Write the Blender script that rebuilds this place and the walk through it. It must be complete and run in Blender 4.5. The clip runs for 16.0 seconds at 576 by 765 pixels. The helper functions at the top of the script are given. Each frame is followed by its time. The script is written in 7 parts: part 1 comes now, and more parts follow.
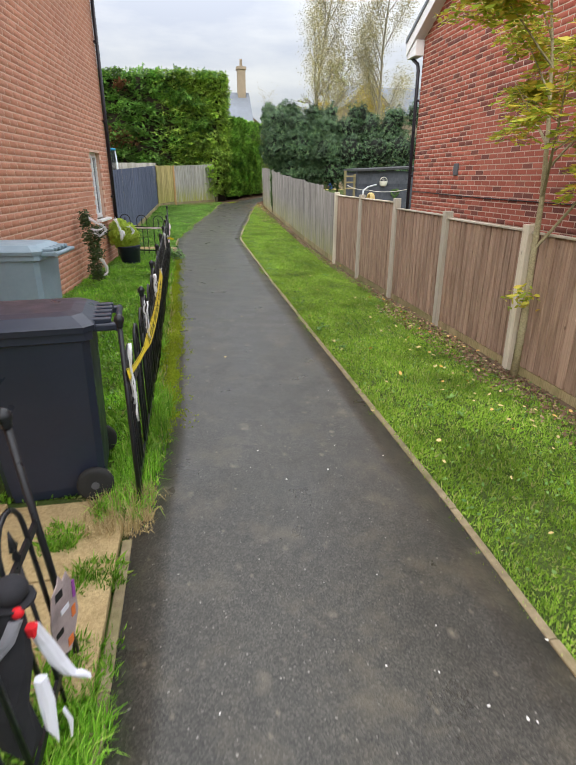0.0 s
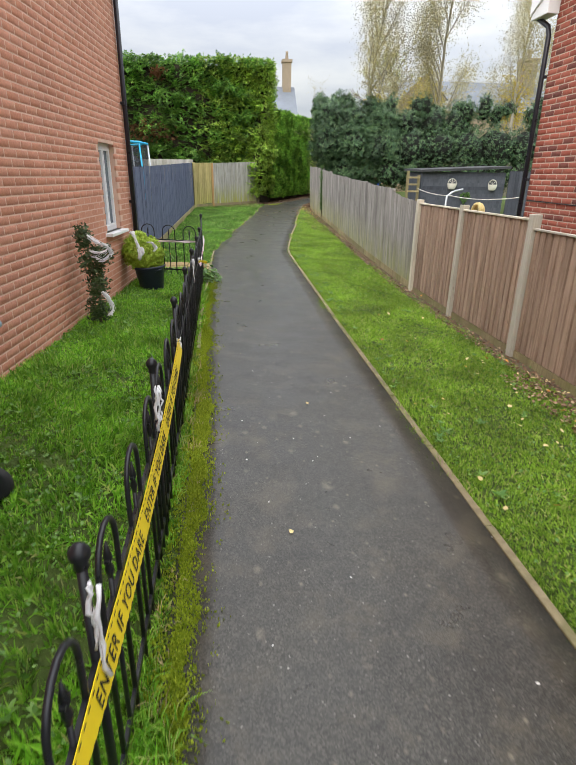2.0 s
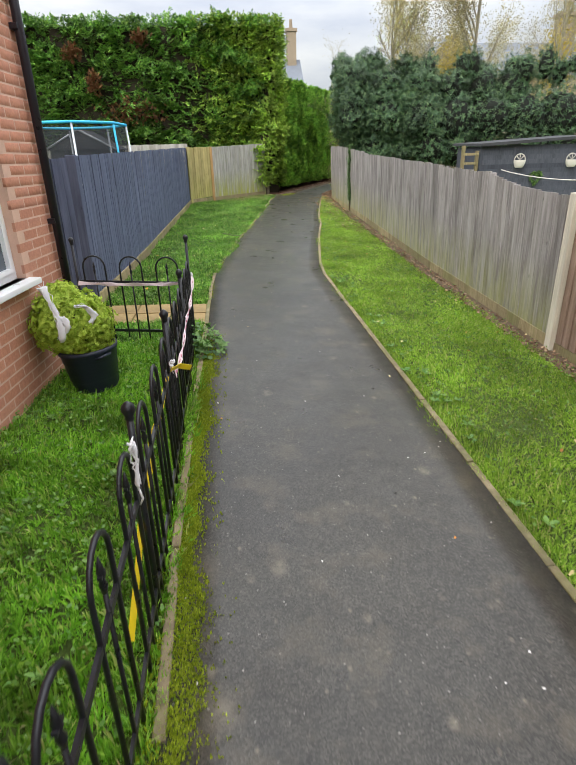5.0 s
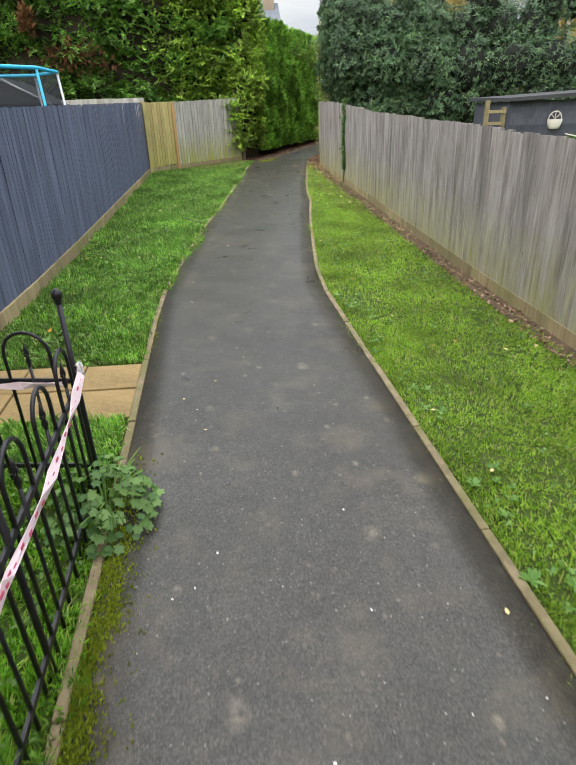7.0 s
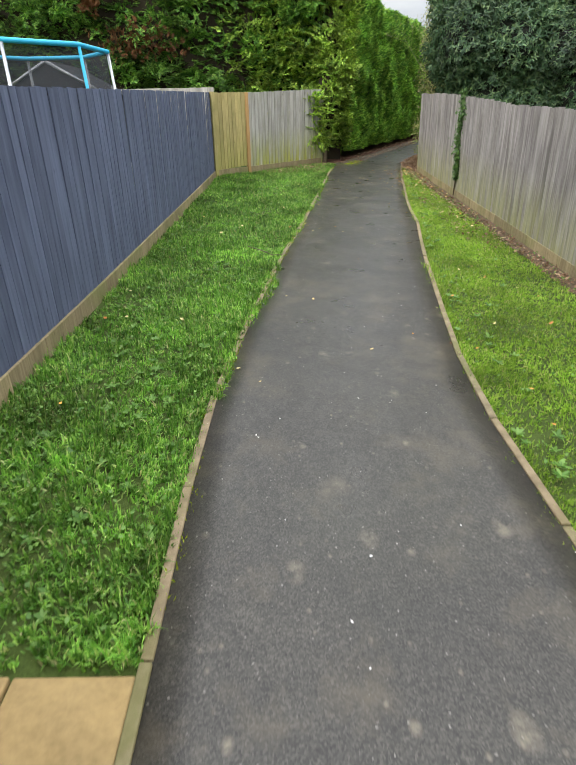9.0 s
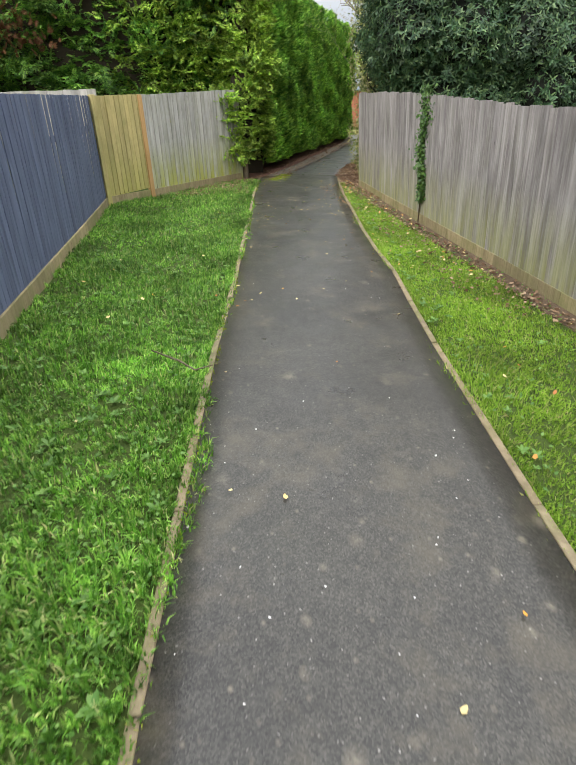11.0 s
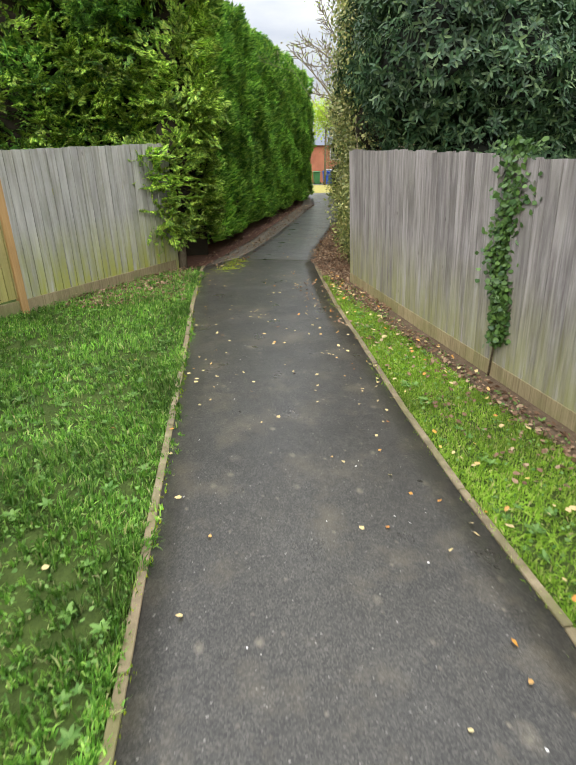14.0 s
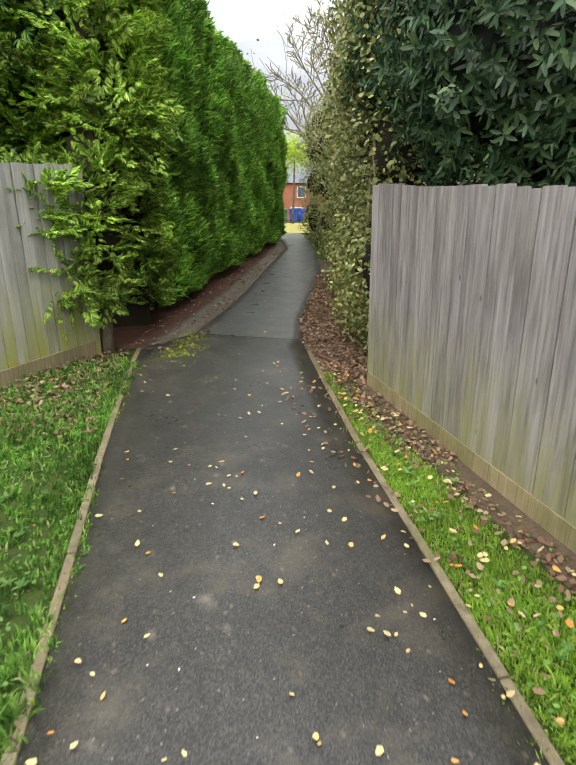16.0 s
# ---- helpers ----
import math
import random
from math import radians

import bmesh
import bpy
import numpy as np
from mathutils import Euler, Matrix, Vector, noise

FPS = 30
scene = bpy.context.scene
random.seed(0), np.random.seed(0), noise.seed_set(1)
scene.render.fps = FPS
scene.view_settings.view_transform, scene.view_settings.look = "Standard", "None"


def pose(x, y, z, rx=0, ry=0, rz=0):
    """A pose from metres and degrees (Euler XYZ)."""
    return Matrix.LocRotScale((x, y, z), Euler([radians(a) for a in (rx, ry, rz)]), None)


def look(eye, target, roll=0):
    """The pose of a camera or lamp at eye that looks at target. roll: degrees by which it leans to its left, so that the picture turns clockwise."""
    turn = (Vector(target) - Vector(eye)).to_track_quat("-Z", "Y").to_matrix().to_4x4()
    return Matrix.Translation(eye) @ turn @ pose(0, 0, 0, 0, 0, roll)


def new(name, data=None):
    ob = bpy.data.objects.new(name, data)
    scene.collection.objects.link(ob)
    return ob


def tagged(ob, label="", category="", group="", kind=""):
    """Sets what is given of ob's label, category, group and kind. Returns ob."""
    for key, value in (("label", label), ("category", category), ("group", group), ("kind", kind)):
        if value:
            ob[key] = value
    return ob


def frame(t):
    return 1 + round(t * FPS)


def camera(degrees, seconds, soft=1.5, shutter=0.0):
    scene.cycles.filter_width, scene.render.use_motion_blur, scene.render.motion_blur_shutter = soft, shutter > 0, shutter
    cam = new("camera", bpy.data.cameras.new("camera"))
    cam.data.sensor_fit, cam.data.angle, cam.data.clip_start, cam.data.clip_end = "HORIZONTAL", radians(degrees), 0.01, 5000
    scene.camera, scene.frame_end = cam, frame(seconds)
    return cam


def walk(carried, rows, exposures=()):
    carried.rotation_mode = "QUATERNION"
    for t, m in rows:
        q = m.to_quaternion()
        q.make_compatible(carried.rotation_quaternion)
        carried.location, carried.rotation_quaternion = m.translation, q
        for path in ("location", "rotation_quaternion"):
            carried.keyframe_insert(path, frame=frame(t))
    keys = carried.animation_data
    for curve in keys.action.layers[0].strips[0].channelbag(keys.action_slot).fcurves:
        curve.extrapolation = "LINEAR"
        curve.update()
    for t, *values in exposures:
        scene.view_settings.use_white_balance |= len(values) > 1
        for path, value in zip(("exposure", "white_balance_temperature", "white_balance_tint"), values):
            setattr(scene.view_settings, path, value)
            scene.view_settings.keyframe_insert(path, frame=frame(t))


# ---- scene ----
cam = camera(57.7, 16.0, soft=0.9, shutter=0.2)
METRES, EYE, TILT, LEAN, TURN = 22.33, 1.7, 1.0, 2.0, -11.3
ROWS = [
    (0.0, 0.0, 0.0, 0.0, 0.88, -22.38, -2.13),
    (0.5, -0.0057, 0.0311, -0.0008, -1.72, -22.29, -2.26),
    (1.0, -0.0104, 0.0621, -0.0017, -1.11, -22.29, -2.61),
    (1.5, -0.0157, 0.0925, -0.0017, 2.27, -22.56, -2.72),
    (2.0, -0.0247, 0.1216, -0.001, 4.83, -22.68, -2.72),
    (2.5, -0.027, 0.1525, -0.001, 5.69, -22.81, -3.06),
    (3.0, -0.0359, 0.182, -0.0019, 3.93, -23.0, -3.89),
    (5.5, -0.0654, 0.3327, -0.0047, 4.8, -25.11, 0.14),
    (6.0, -0.0683, 0.364, -0.0047, 2.99, -26.31, -0.1),
    (6.5, -0.0745, 0.3946, -0.0059, 2.79, -27.43, -0.43),
    (7.0, -0.0725, 0.4256, -0.0063, 2.92, -28.06, -0.59),
    (7.5, -0.0793, 0.4547, -0.0085, 4.92, -28.25, -0.61),
    (8.0, -0.0827, 0.4837, -0.0092, 7.92, -28.26, -0.52),
    (8.5, -0.0925, 0.5121, -0.01, 9.9, -28.45, -0.83),
    (9.0, -0.1012, 0.542, -0.0106, 9.99, -28.49, -1.05),
    (9.5, -0.108, 0.5735, -0.0102, 7.78, -28.39, -0.8),
    (10.0, -0.1163, 0.6037, -0.0093, 4.4, -28.32, 0.11),
    (12.5, -0.1289, 0.76, -0.0116, -1.23, -27.84, -1.85),
    (13.0, -0.1311, 0.7904, -0.0103, -1.91, -26.92, -1.75),
    (13.5, -0.1338, 0.8216, -0.0085, -3.45, -25.24, -0.73),
    (14.0, -0.1322, 0.8544, -0.0066, -4.55, -23.45, -0.58),
    (14.5, -0.1362, 0.8864, -0.0068, -4.89, -21.83, -1.67),
    (15.0, -0.1328, 0.919, -0.007, -6.09, -20.3, -2.45),
    (15.5, -0.1345, 0.9514, -0.0078, -7.76, -19.27, -2.47),
    (16.0, -0.1297, 0.9836, -0.0077, -8.3, -19.84, -2.35),
]
walk(cam, [(t, pose(0, 0, EYE, TILT, LEAN, TURN) @ pose(METRES * x, METRES * y, METRES * z, 90 + pitch, roll, yaw)) for t, x, y, z, yaw, pitch, roll in ROWS], exposures=[(0.0, 0.52), (2.5, 0.56), (7.0, 0.58), (10.0, 0.6), (12.5, 0.62), (14.5, 0.54), (16.0, 0.5)])

# ---- world, sun ----
SUN_EL, SUN_AZ = 32.0, 219.0
world = bpy.data.worlds.new("overcast_sky")
scene.world = world
world.use_nodes = True
wt = world.node_tree
wt.nodes.clear()


def wnode(kind, **kw):
    n = wt.nodes.new(kind)
    for k, v in kw.items():
        n.inputs[k].default_value = v
    return n


sky = wt.nodes.new("ShaderNodeTexSky")
sky.sky_type, sky.sun_disc = "NISHITA", False
sky.sun_elevation, sky.sun_rotation = radians(SUN_EL), radians(SUN_AZ)
sky.air_density, sky.dust_density = 1.0, 3.0
skybg = wnode("ShaderNodeBackground", Strength=0.022)
wt.links.new(sky.outputs[0], skybg.inputs[0])
geo = wt.nodes.new("ShaderNodeTexCoord")
sepw = wt.nodes.new("ShaderNodeSeparateXYZ")
wt.links.new(geo.outputs["Generated"], sepw.inputs[0])
# cloud deck: brighter towards the zenith, as an overcast sky is
grad = wt.nodes.new("ShaderNodeMapRange")
grad.interpolation_type = "SMOOTHSTEP"
for k, v in (("From Min", 0.0), ("From Max", 1.0), ("To Min", 0.4), ("To Max", 2.6)):
    grad.inputs[k].default_value = v
wt.links.new(sepw.outputs[2], grad.inputs["Value"])
stretch = wt.nodes.new("ShaderNodeMapping")
stretch.inputs["Scale"].default_value = (1.2, 1.2, 5.0)
wt.links.new(geo.outputs["Generated"], stretch.inputs["Vector"])
puffs = wnode("ShaderNodeTexNoise", Scale=2.2, Detail=6.0, Roughness=0.55)
wt.links.new(stretch.outputs[0], puffs.inputs["Vector"])
cloudramp = wt.nodes.new("ShaderNodeValToRGB")
cloudramp.color_ramp.elements[0].position, cloudramp.color_ramp.elements[0].color = 0.38, (0.66, 0.69, 0.78, 1)
cloudramp.color_ramp.elements[1].position, cloudramp.color_ramp.elements[1].color = 0.62, (1.0, 0.995, 0.975, 1)
wt.links.new(puffs.outputs["Fac"], cloudramp.inputs[0])
cloudbg = wt.nodes.new("ShaderNodeBackground")
wt.links.new(cloudramp.outputs[0], cloudbg.inputs["Color"])
wt.links.new(grad.outputs[0], cloudbg.inputs["Strength"])
addw = wt.nodes.new("ShaderNodeAddShader")
wout = wt.nodes.new("ShaderNodeOutputWorld")
wt.links.new(skybg.outputs[0], addw.inputs[0])
wt.links.new(cloudbg.outputs[0], addw.inputs[1])
wt.links.new(addw.outputs[0], wout.inputs[0])

sun = new("sun", bpy.data.lights.new("sun", "SUN"))
sun.data.energy, sun.data.angle, sun.data.color = 1.0, radians(40), (1.0, 0.96, 0.89)
sun.matrix_world = look((30 * math.sin(radians(SUN_AZ)), 30 * math.cos(radians(SUN_AZ)), 30 * math.tan(radians(SUN_EL))), (0, 0, 0))


# ---- materials ----
class Mat:
    """Small builder of node materials."""

    def __init__(self, name, rough=0.8, metal=0.0, spec=0.4):
        self.m = bpy.data.materials.new(name)
        self.m.use_nodes = True
        self.t = self.m.node_tree
        self.b = self.t.nodes["Principled BSDF"]
        self.b.inputs["Roughness"].default_value = rough
        self.b.inputs["Metallic"].default_value = metal
        self.b.inputs["Specular IOR Level"].default_value = spec
        self.pos = self.t.nodes.new("ShaderNodeTexCoord").outputs["Object"]

    def node(self, kind, **kw):
        n = self.t.nodes.new(kind)
        for k, v in kw.items():
            n.inputs[k].default_value = v
        return n

    def link(self, a, b):
        self.t.links.new(a, b)

    def world_pos(self):
        self.pos = self.node("ShaderNodeNewGeometry").outputs["Position"]
        return self

    def scaled(self, sx, sy, sz):
        n = self.node("ShaderNodeMapping", Scale=(sx, sy, sz))
        self.link(self.pos, n.inputs["Vector"])
        return n.outputs[0]

    def noise(self, scale, detail=4.0, rough=0.55, vec=None):
        n = self.node("ShaderNodeTexNoise", Scale=scale, Detail=detail, Roughness=rough)
        self.link(vec or self.pos, n.inputs["Vector"])
        return n.outputs["Fac"]

    def voronoi(self, scale, vec=None, out="Distance"):
        n = self.node("ShaderNodeTexVoronoi", Scale=scale)
        self.link(vec or self.pos, n.inputs["Vector"])
        return n.outputs[out]

    def ramp(self, fac, *stops):
        n = self.node("ShaderNodeValToRGB")
        e = n.color_ramp.elements
        while len(e) < len(stops):
            e.new(0.5)
        for el, (p, c) in zip(e, stops):
            el.position, el.color = p, (*c, 1)
        self.link(fac, n.inputs[0])
        return n.outputs[0]

    def mix(self, fac, a, b, mode="MIX"):
        n = self.node("ShaderNodeMix")
        n.data_type, n.blend_type = "RGBA", mode
        for s, v in ((n.inputs[0], fac), (n.inputs[6], a), (n.inputs[7], b)):
            if isinstance(v, (int, float)):
                s.default_value = v
            elif isinstance(v, tuple):
                s.default_value = (*v, 1)
            else:
                self.link(v, s)
        return n.outputs[2]

    def span(self, fac, a, b, lo=0.0, hi=1.0):
        n = self.node("ShaderNodeMapRange")
        for k, v in (("From Min", a), ("From Max", b), ("To Min", lo), ("To Max", hi)):
            n.inputs[k].default_value = v
        self.link(fac, n.inputs["Value"])
        return n.outputs[0]

    def mul(self, a, b):
        n = self.node("ShaderNodeMath")
        n.operation = "MULTIPLY"
        for s, v in zip(n.inputs, (a, b)):
            if isinstance(v, (int, float)):
                s.default_value = v
            else:
                self.link(v, s)
        return n.outputs[0]

    def object_random(self):
        return self.node("ShaderNodeObjectInfo").outputs["Random"]

    def island_random(self):
        return self.node("ShaderNodeNewGeometry").outputs["Random Per Island"]

    def color(self, c):
        if isinstance(c, tuple):
            self.b.inputs["Base Color"].default_value = (*c, 1)
        else:
            self.link(c, self.b.inputs["Base Color"])
        return self

    def roughness(self, f):
        self.link(f, self.b.inputs["Roughness"])
        return self

    def bump(self, height, strength=0.4, dist=0.01):
        n = self.node("ShaderNodeBump", Strength=strength, Distance=dist)
        self.link(height, n.inputs["Height"])
        self.link(n.outputs[0], self.b.inputs["Normal"])
        return self


def plain(name, c, rough=0.6, metal=0.0, vary=0.25, scale=9.0, spec=0.4):
    """A surface of one colour with faint wear at two scales."""
    m = Mat(name, rough, metal, spec)
    lo, hi = tuple(v * (1 - vary) for v in c), tuple(min(1, v * (1 + vary)) for v in c)
    big = m.ramp(m.noise(scale * 0.3, 3), (0.3, lo), (0.7, hi))
    fine = m.noise(scale * 6, 5)
    m.color(m.mix(0.25, big, m.ramp(fine, (0.3, lo), (0.7, hi))))
    m.roughness(m.span(m.noise(scale, 4), 0.3, 0.7, max(0.05, rough - 0.1), min(1, rough + 0.1)))
    return m.bump(fine, 0.12, 0.002).m


def asphalt(name, tone):
    m = Mat(name, 0.6, 0, 0.36).world_pos()
    grains = m.ramp(m.voronoi(150, out="Color"), (0.0, tuple(v * 0.45 for v in tone)), (0.55, tone), (0.93, tuple(v * 1.7 for v in tone)), (1.0, (0.36, 0.345, 0.31)))
    mottle = m.ramp(m.noise(13, 6, 0.7), (0.3, (0.78, 0.78, 0.79)), (0.7, (1.22, 1.21, 1.19)))
    c = m.mix(1.0, grains, mottle, "MULTIPLY")
    wear = m.ramp(m.noise(0.9, 5, 0.6), (0.3, (0.82, 0.82, 0.83)), (0.7, (1.2, 1.19, 1.16)))
    c = m.mix(1.0, c, wear, "MULTIPLY")
    dirt = m.span(m.noise(2.6, 6, 0.65), 0.52, 0.7, 0.0, 0.5)
    c = m.mix(dirt, c, (0.135, 0.115, 0.078))
    for size, edge, strength in ((1.9, 0.13, 0.6), (4.3, 0.14, 0.65), (9.0, 0.14, 0.6)):
        spots = m.span(m.voronoi(size, vec=m.scaled(1.25, 0.9, 1)), edge, edge * 0.35, 0.0, strength)
        c = m.mix(m.mul(spots, m.span(m.noise(11, 5, 0.7), 0.38, 0.62)), c, (0.24, 0.21, 0.15))
    damp = m.span(m.noise(0.55, 4), 0.55, 0.72, 0.0, 0.25)
    c = m.mix(damp, c, (0.05, 0.055, 0.04))
    m.color(c).roughness(m.span(m.noise(3, 4), 0.3, 0.7, 0.26, 0.42))
    return m.bump(m.mix(0.45, m.voronoi(150), m.noise(60, 5, 0.7)), 0.32, 0.004).m


def timber(name, dark, light, moss=0.0, rand="object", grain=28.0, foot=0.0, vary=0.25, stained=0.55):
    """Sawn, weathered boards with grain along z, knots, streaks and green towards damp patches."""
    m = Mat(name, 0.85, 0, 0.25)
    own = m.node("ShaderNodeSeparateXYZ")
    m.link(m.pos, own.inputs[0])
    m.world_pos()
    r = m.object_random() if rand == "object" else m.island_random()
    shift = m.node("ShaderNodeCombineXYZ")
    m.link(m.mul(r, 37.0), shift.inputs[0])
    m.link(m.mul(r, 11.0), shift.inputs[2])
    add = m.node("ShaderNodeVectorMath")
    m.link(m.pos, add.inputs[0])
    m.link(shift.outputs[0], add.inputs[1])
    m.pos = add.outputs[0]
    g = m.noise(grain, 7, 0.65, vec=m.scaled(3.0, 3.0, 0.09))
    c = m.ramp(g, (0.28, dark), (0.5, tuple((a + b) / 2 for a, b in zip(dark, light))), (0.75, light))
    tone = m.ramp(r, (0.0, (1 - vary, 1 - vary, 1 - vary * 0.95)), (0.5, (1.0, 0.995, 0.985)), (1.0, (1 + vary * 0.8, 1 + vary * 0.75, 1 + vary * 0.6)))
    c = m.mix(1.0, c, tone, "MULTIPLY")
    stain = m.span(m.noise(2.3, 5, 0.6, vec=m.scaled(2.0, 2.0, 0.35)), 0.45, 0.72, 0.0, stained)
    c = m.mix(stain, c, tuple(v * 0.55 for v in dark))
    if stained > 0.6:
        streak = m.span(m.noise(6.0, 6, 0.65, vec=m.scaled(1.6, 1.6, 0.22)), 0.5, 0.66, 0.0, 0.55)
        c = m.mix(streak, c, tuple(v * 0.75 for v in dark))
        bleach = m.span(m.noise(1.3, 4, 0.6, vec=m.scaled(1.5, 1.5, 0.4)), 0.52, 0.7, 0.0, 0.4)
        c = m.mix(bleach, c, tuple(min(1, v * 1.15) for v in light))
    knots = m.span(m.voronoi(3.1, vec=m.scaled(2.2, 2.2, 0.8)), 0.07, 0.03, 0.0, 0.7)
    c = m.mix(knots, c, tuple(v * 0.4 for v in dark))
    if moss:
        c = m.mix(m.mul(m.span(m.noise(1.6, 6, 0.7), 0.45, 0.7), moss), c, (0.17, 0.19, 0.06))
    if foot:
        low = m.mul(m.span(own.outputs[2], 0.5, 0.0, 0.0, foot), m.span(m.noise(3.5, 5, 0.65, vec=m.scaled(2.5, 2.5, 0.4)), 0.32, 0.58))
        c = m.mix(low, c, (0.36, 0.37, 0.07))
    m.color(c)
    return m.bump(g, 0.5, 0.004).m


def brick_mat(name, stops, rand):
    m = Mat(name, 0.88, 0, 0.25).world_pos()
    r = m.object_random() if rand == "object" else m.island_random()
    c = m.ramp(r, *stops)
    c = m.mix(0.35, c, m.ramp(m.noise(40, 6, 0.7), (0.3, tuple(v * 0.5 for v in stops[0][1])), (0.7, tuple(min(1, v * 1.5) for v in stops[0][1]))))
    blotch = m.ramp(m.noise(0.7, 5, 0.6), (0.3, (0.85, 0.85, 0.87)), (0.7, (1.13, 1.1, 1.08)))
    m.color(m.mix(1.0, c, blotch, "MULTIPLY"))
    return m.bump(m.noise(90, 6, 0.7), 0.4, 0.004).m


def leaf_mat(name, stops, rough=0.55, spec=0.4, through_light=0.25, patch=0.8, deep=0.72, tuft=0.0):
    m = Mat(name, rough, 0, spec).world_pos()
    c = m.ramp(m.island_random(), *stops)
    c = m.mix(1.0, c, m.ramp(m.noise(patch, 5, 0.6), (0.32, (deep, deep, deep)), (0.68, (2 - deep, 2 - deep, 1.9 - deep))), "MULTIPLY")
    if tuft:
        c = m.mix(1.0, c, m.ramp(m.noise(tuft, 3, 0.6), (0.36, (0.5, 0.55, 0.5)), (0.64, (1.45, 1.35, 1.4))), "MULTIPLY")
    m.color(c)
    tr = m.node("ShaderNodeBsdfTranslucent")
    m.link(c, tr.inputs[0])
    mx = m.node("ShaderNodeMixShader", Fac=through_light)
    m.link(m.b.outputs[0], mx.inputs[1])
    m.link(tr.outputs[0], mx.inputs[2])
    m.link(mx.outputs[0], m.t.nodes["Material Output"].inputs["Surface"])
    return m.m


def soil(name, a, b):
    m = Mat(name, 0.95, 0, 0.2).world_pos()
    c = m.ramp(m.noise(7, 7, 0.7), (0.3, a), (0.7, b))
    m.color(m.mix(0.4, c, m.ramp(m.noise(60, 5, 0.7), (0.3, tuple(v * 0.5 for v in a)), (0.7, tuple(v * 1.4 for v in b)))))
    return m.bump(m.noise(35, 7, 0.7), 0.8, 0.02).m


def dirty_concrete(name):
    m = Mat(name, 0.9, 0, 0.25).world_pos()
    c = m.ramp(m.noise(9, 6, 0.7), (0.28, (0.1, 0.085, 0.05)), (0.5, (0.23, 0.19, 0.115)), (0.75, (0.36, 0.3, 0.19)))
    c = m.mix(m.span(m.noise(1.7, 5, 0.65), 0.46, 0.64, 0.0, 0.75), c, (0.12, 0.135, 0.04))
    c = m.mix(m.span(m.noise(3.1, 5, 0.65), 0.55, 0.7, 0.0, 0.6), c, (0.07, 0.06, 0.045))
    m.color(m.mix(m.mul(m.object_random(), 0.35), c, (0.28, 0.2, 0.12)))
    return m.bump(m.noise(70, 6, 0.7), 0.6, 0.006).m


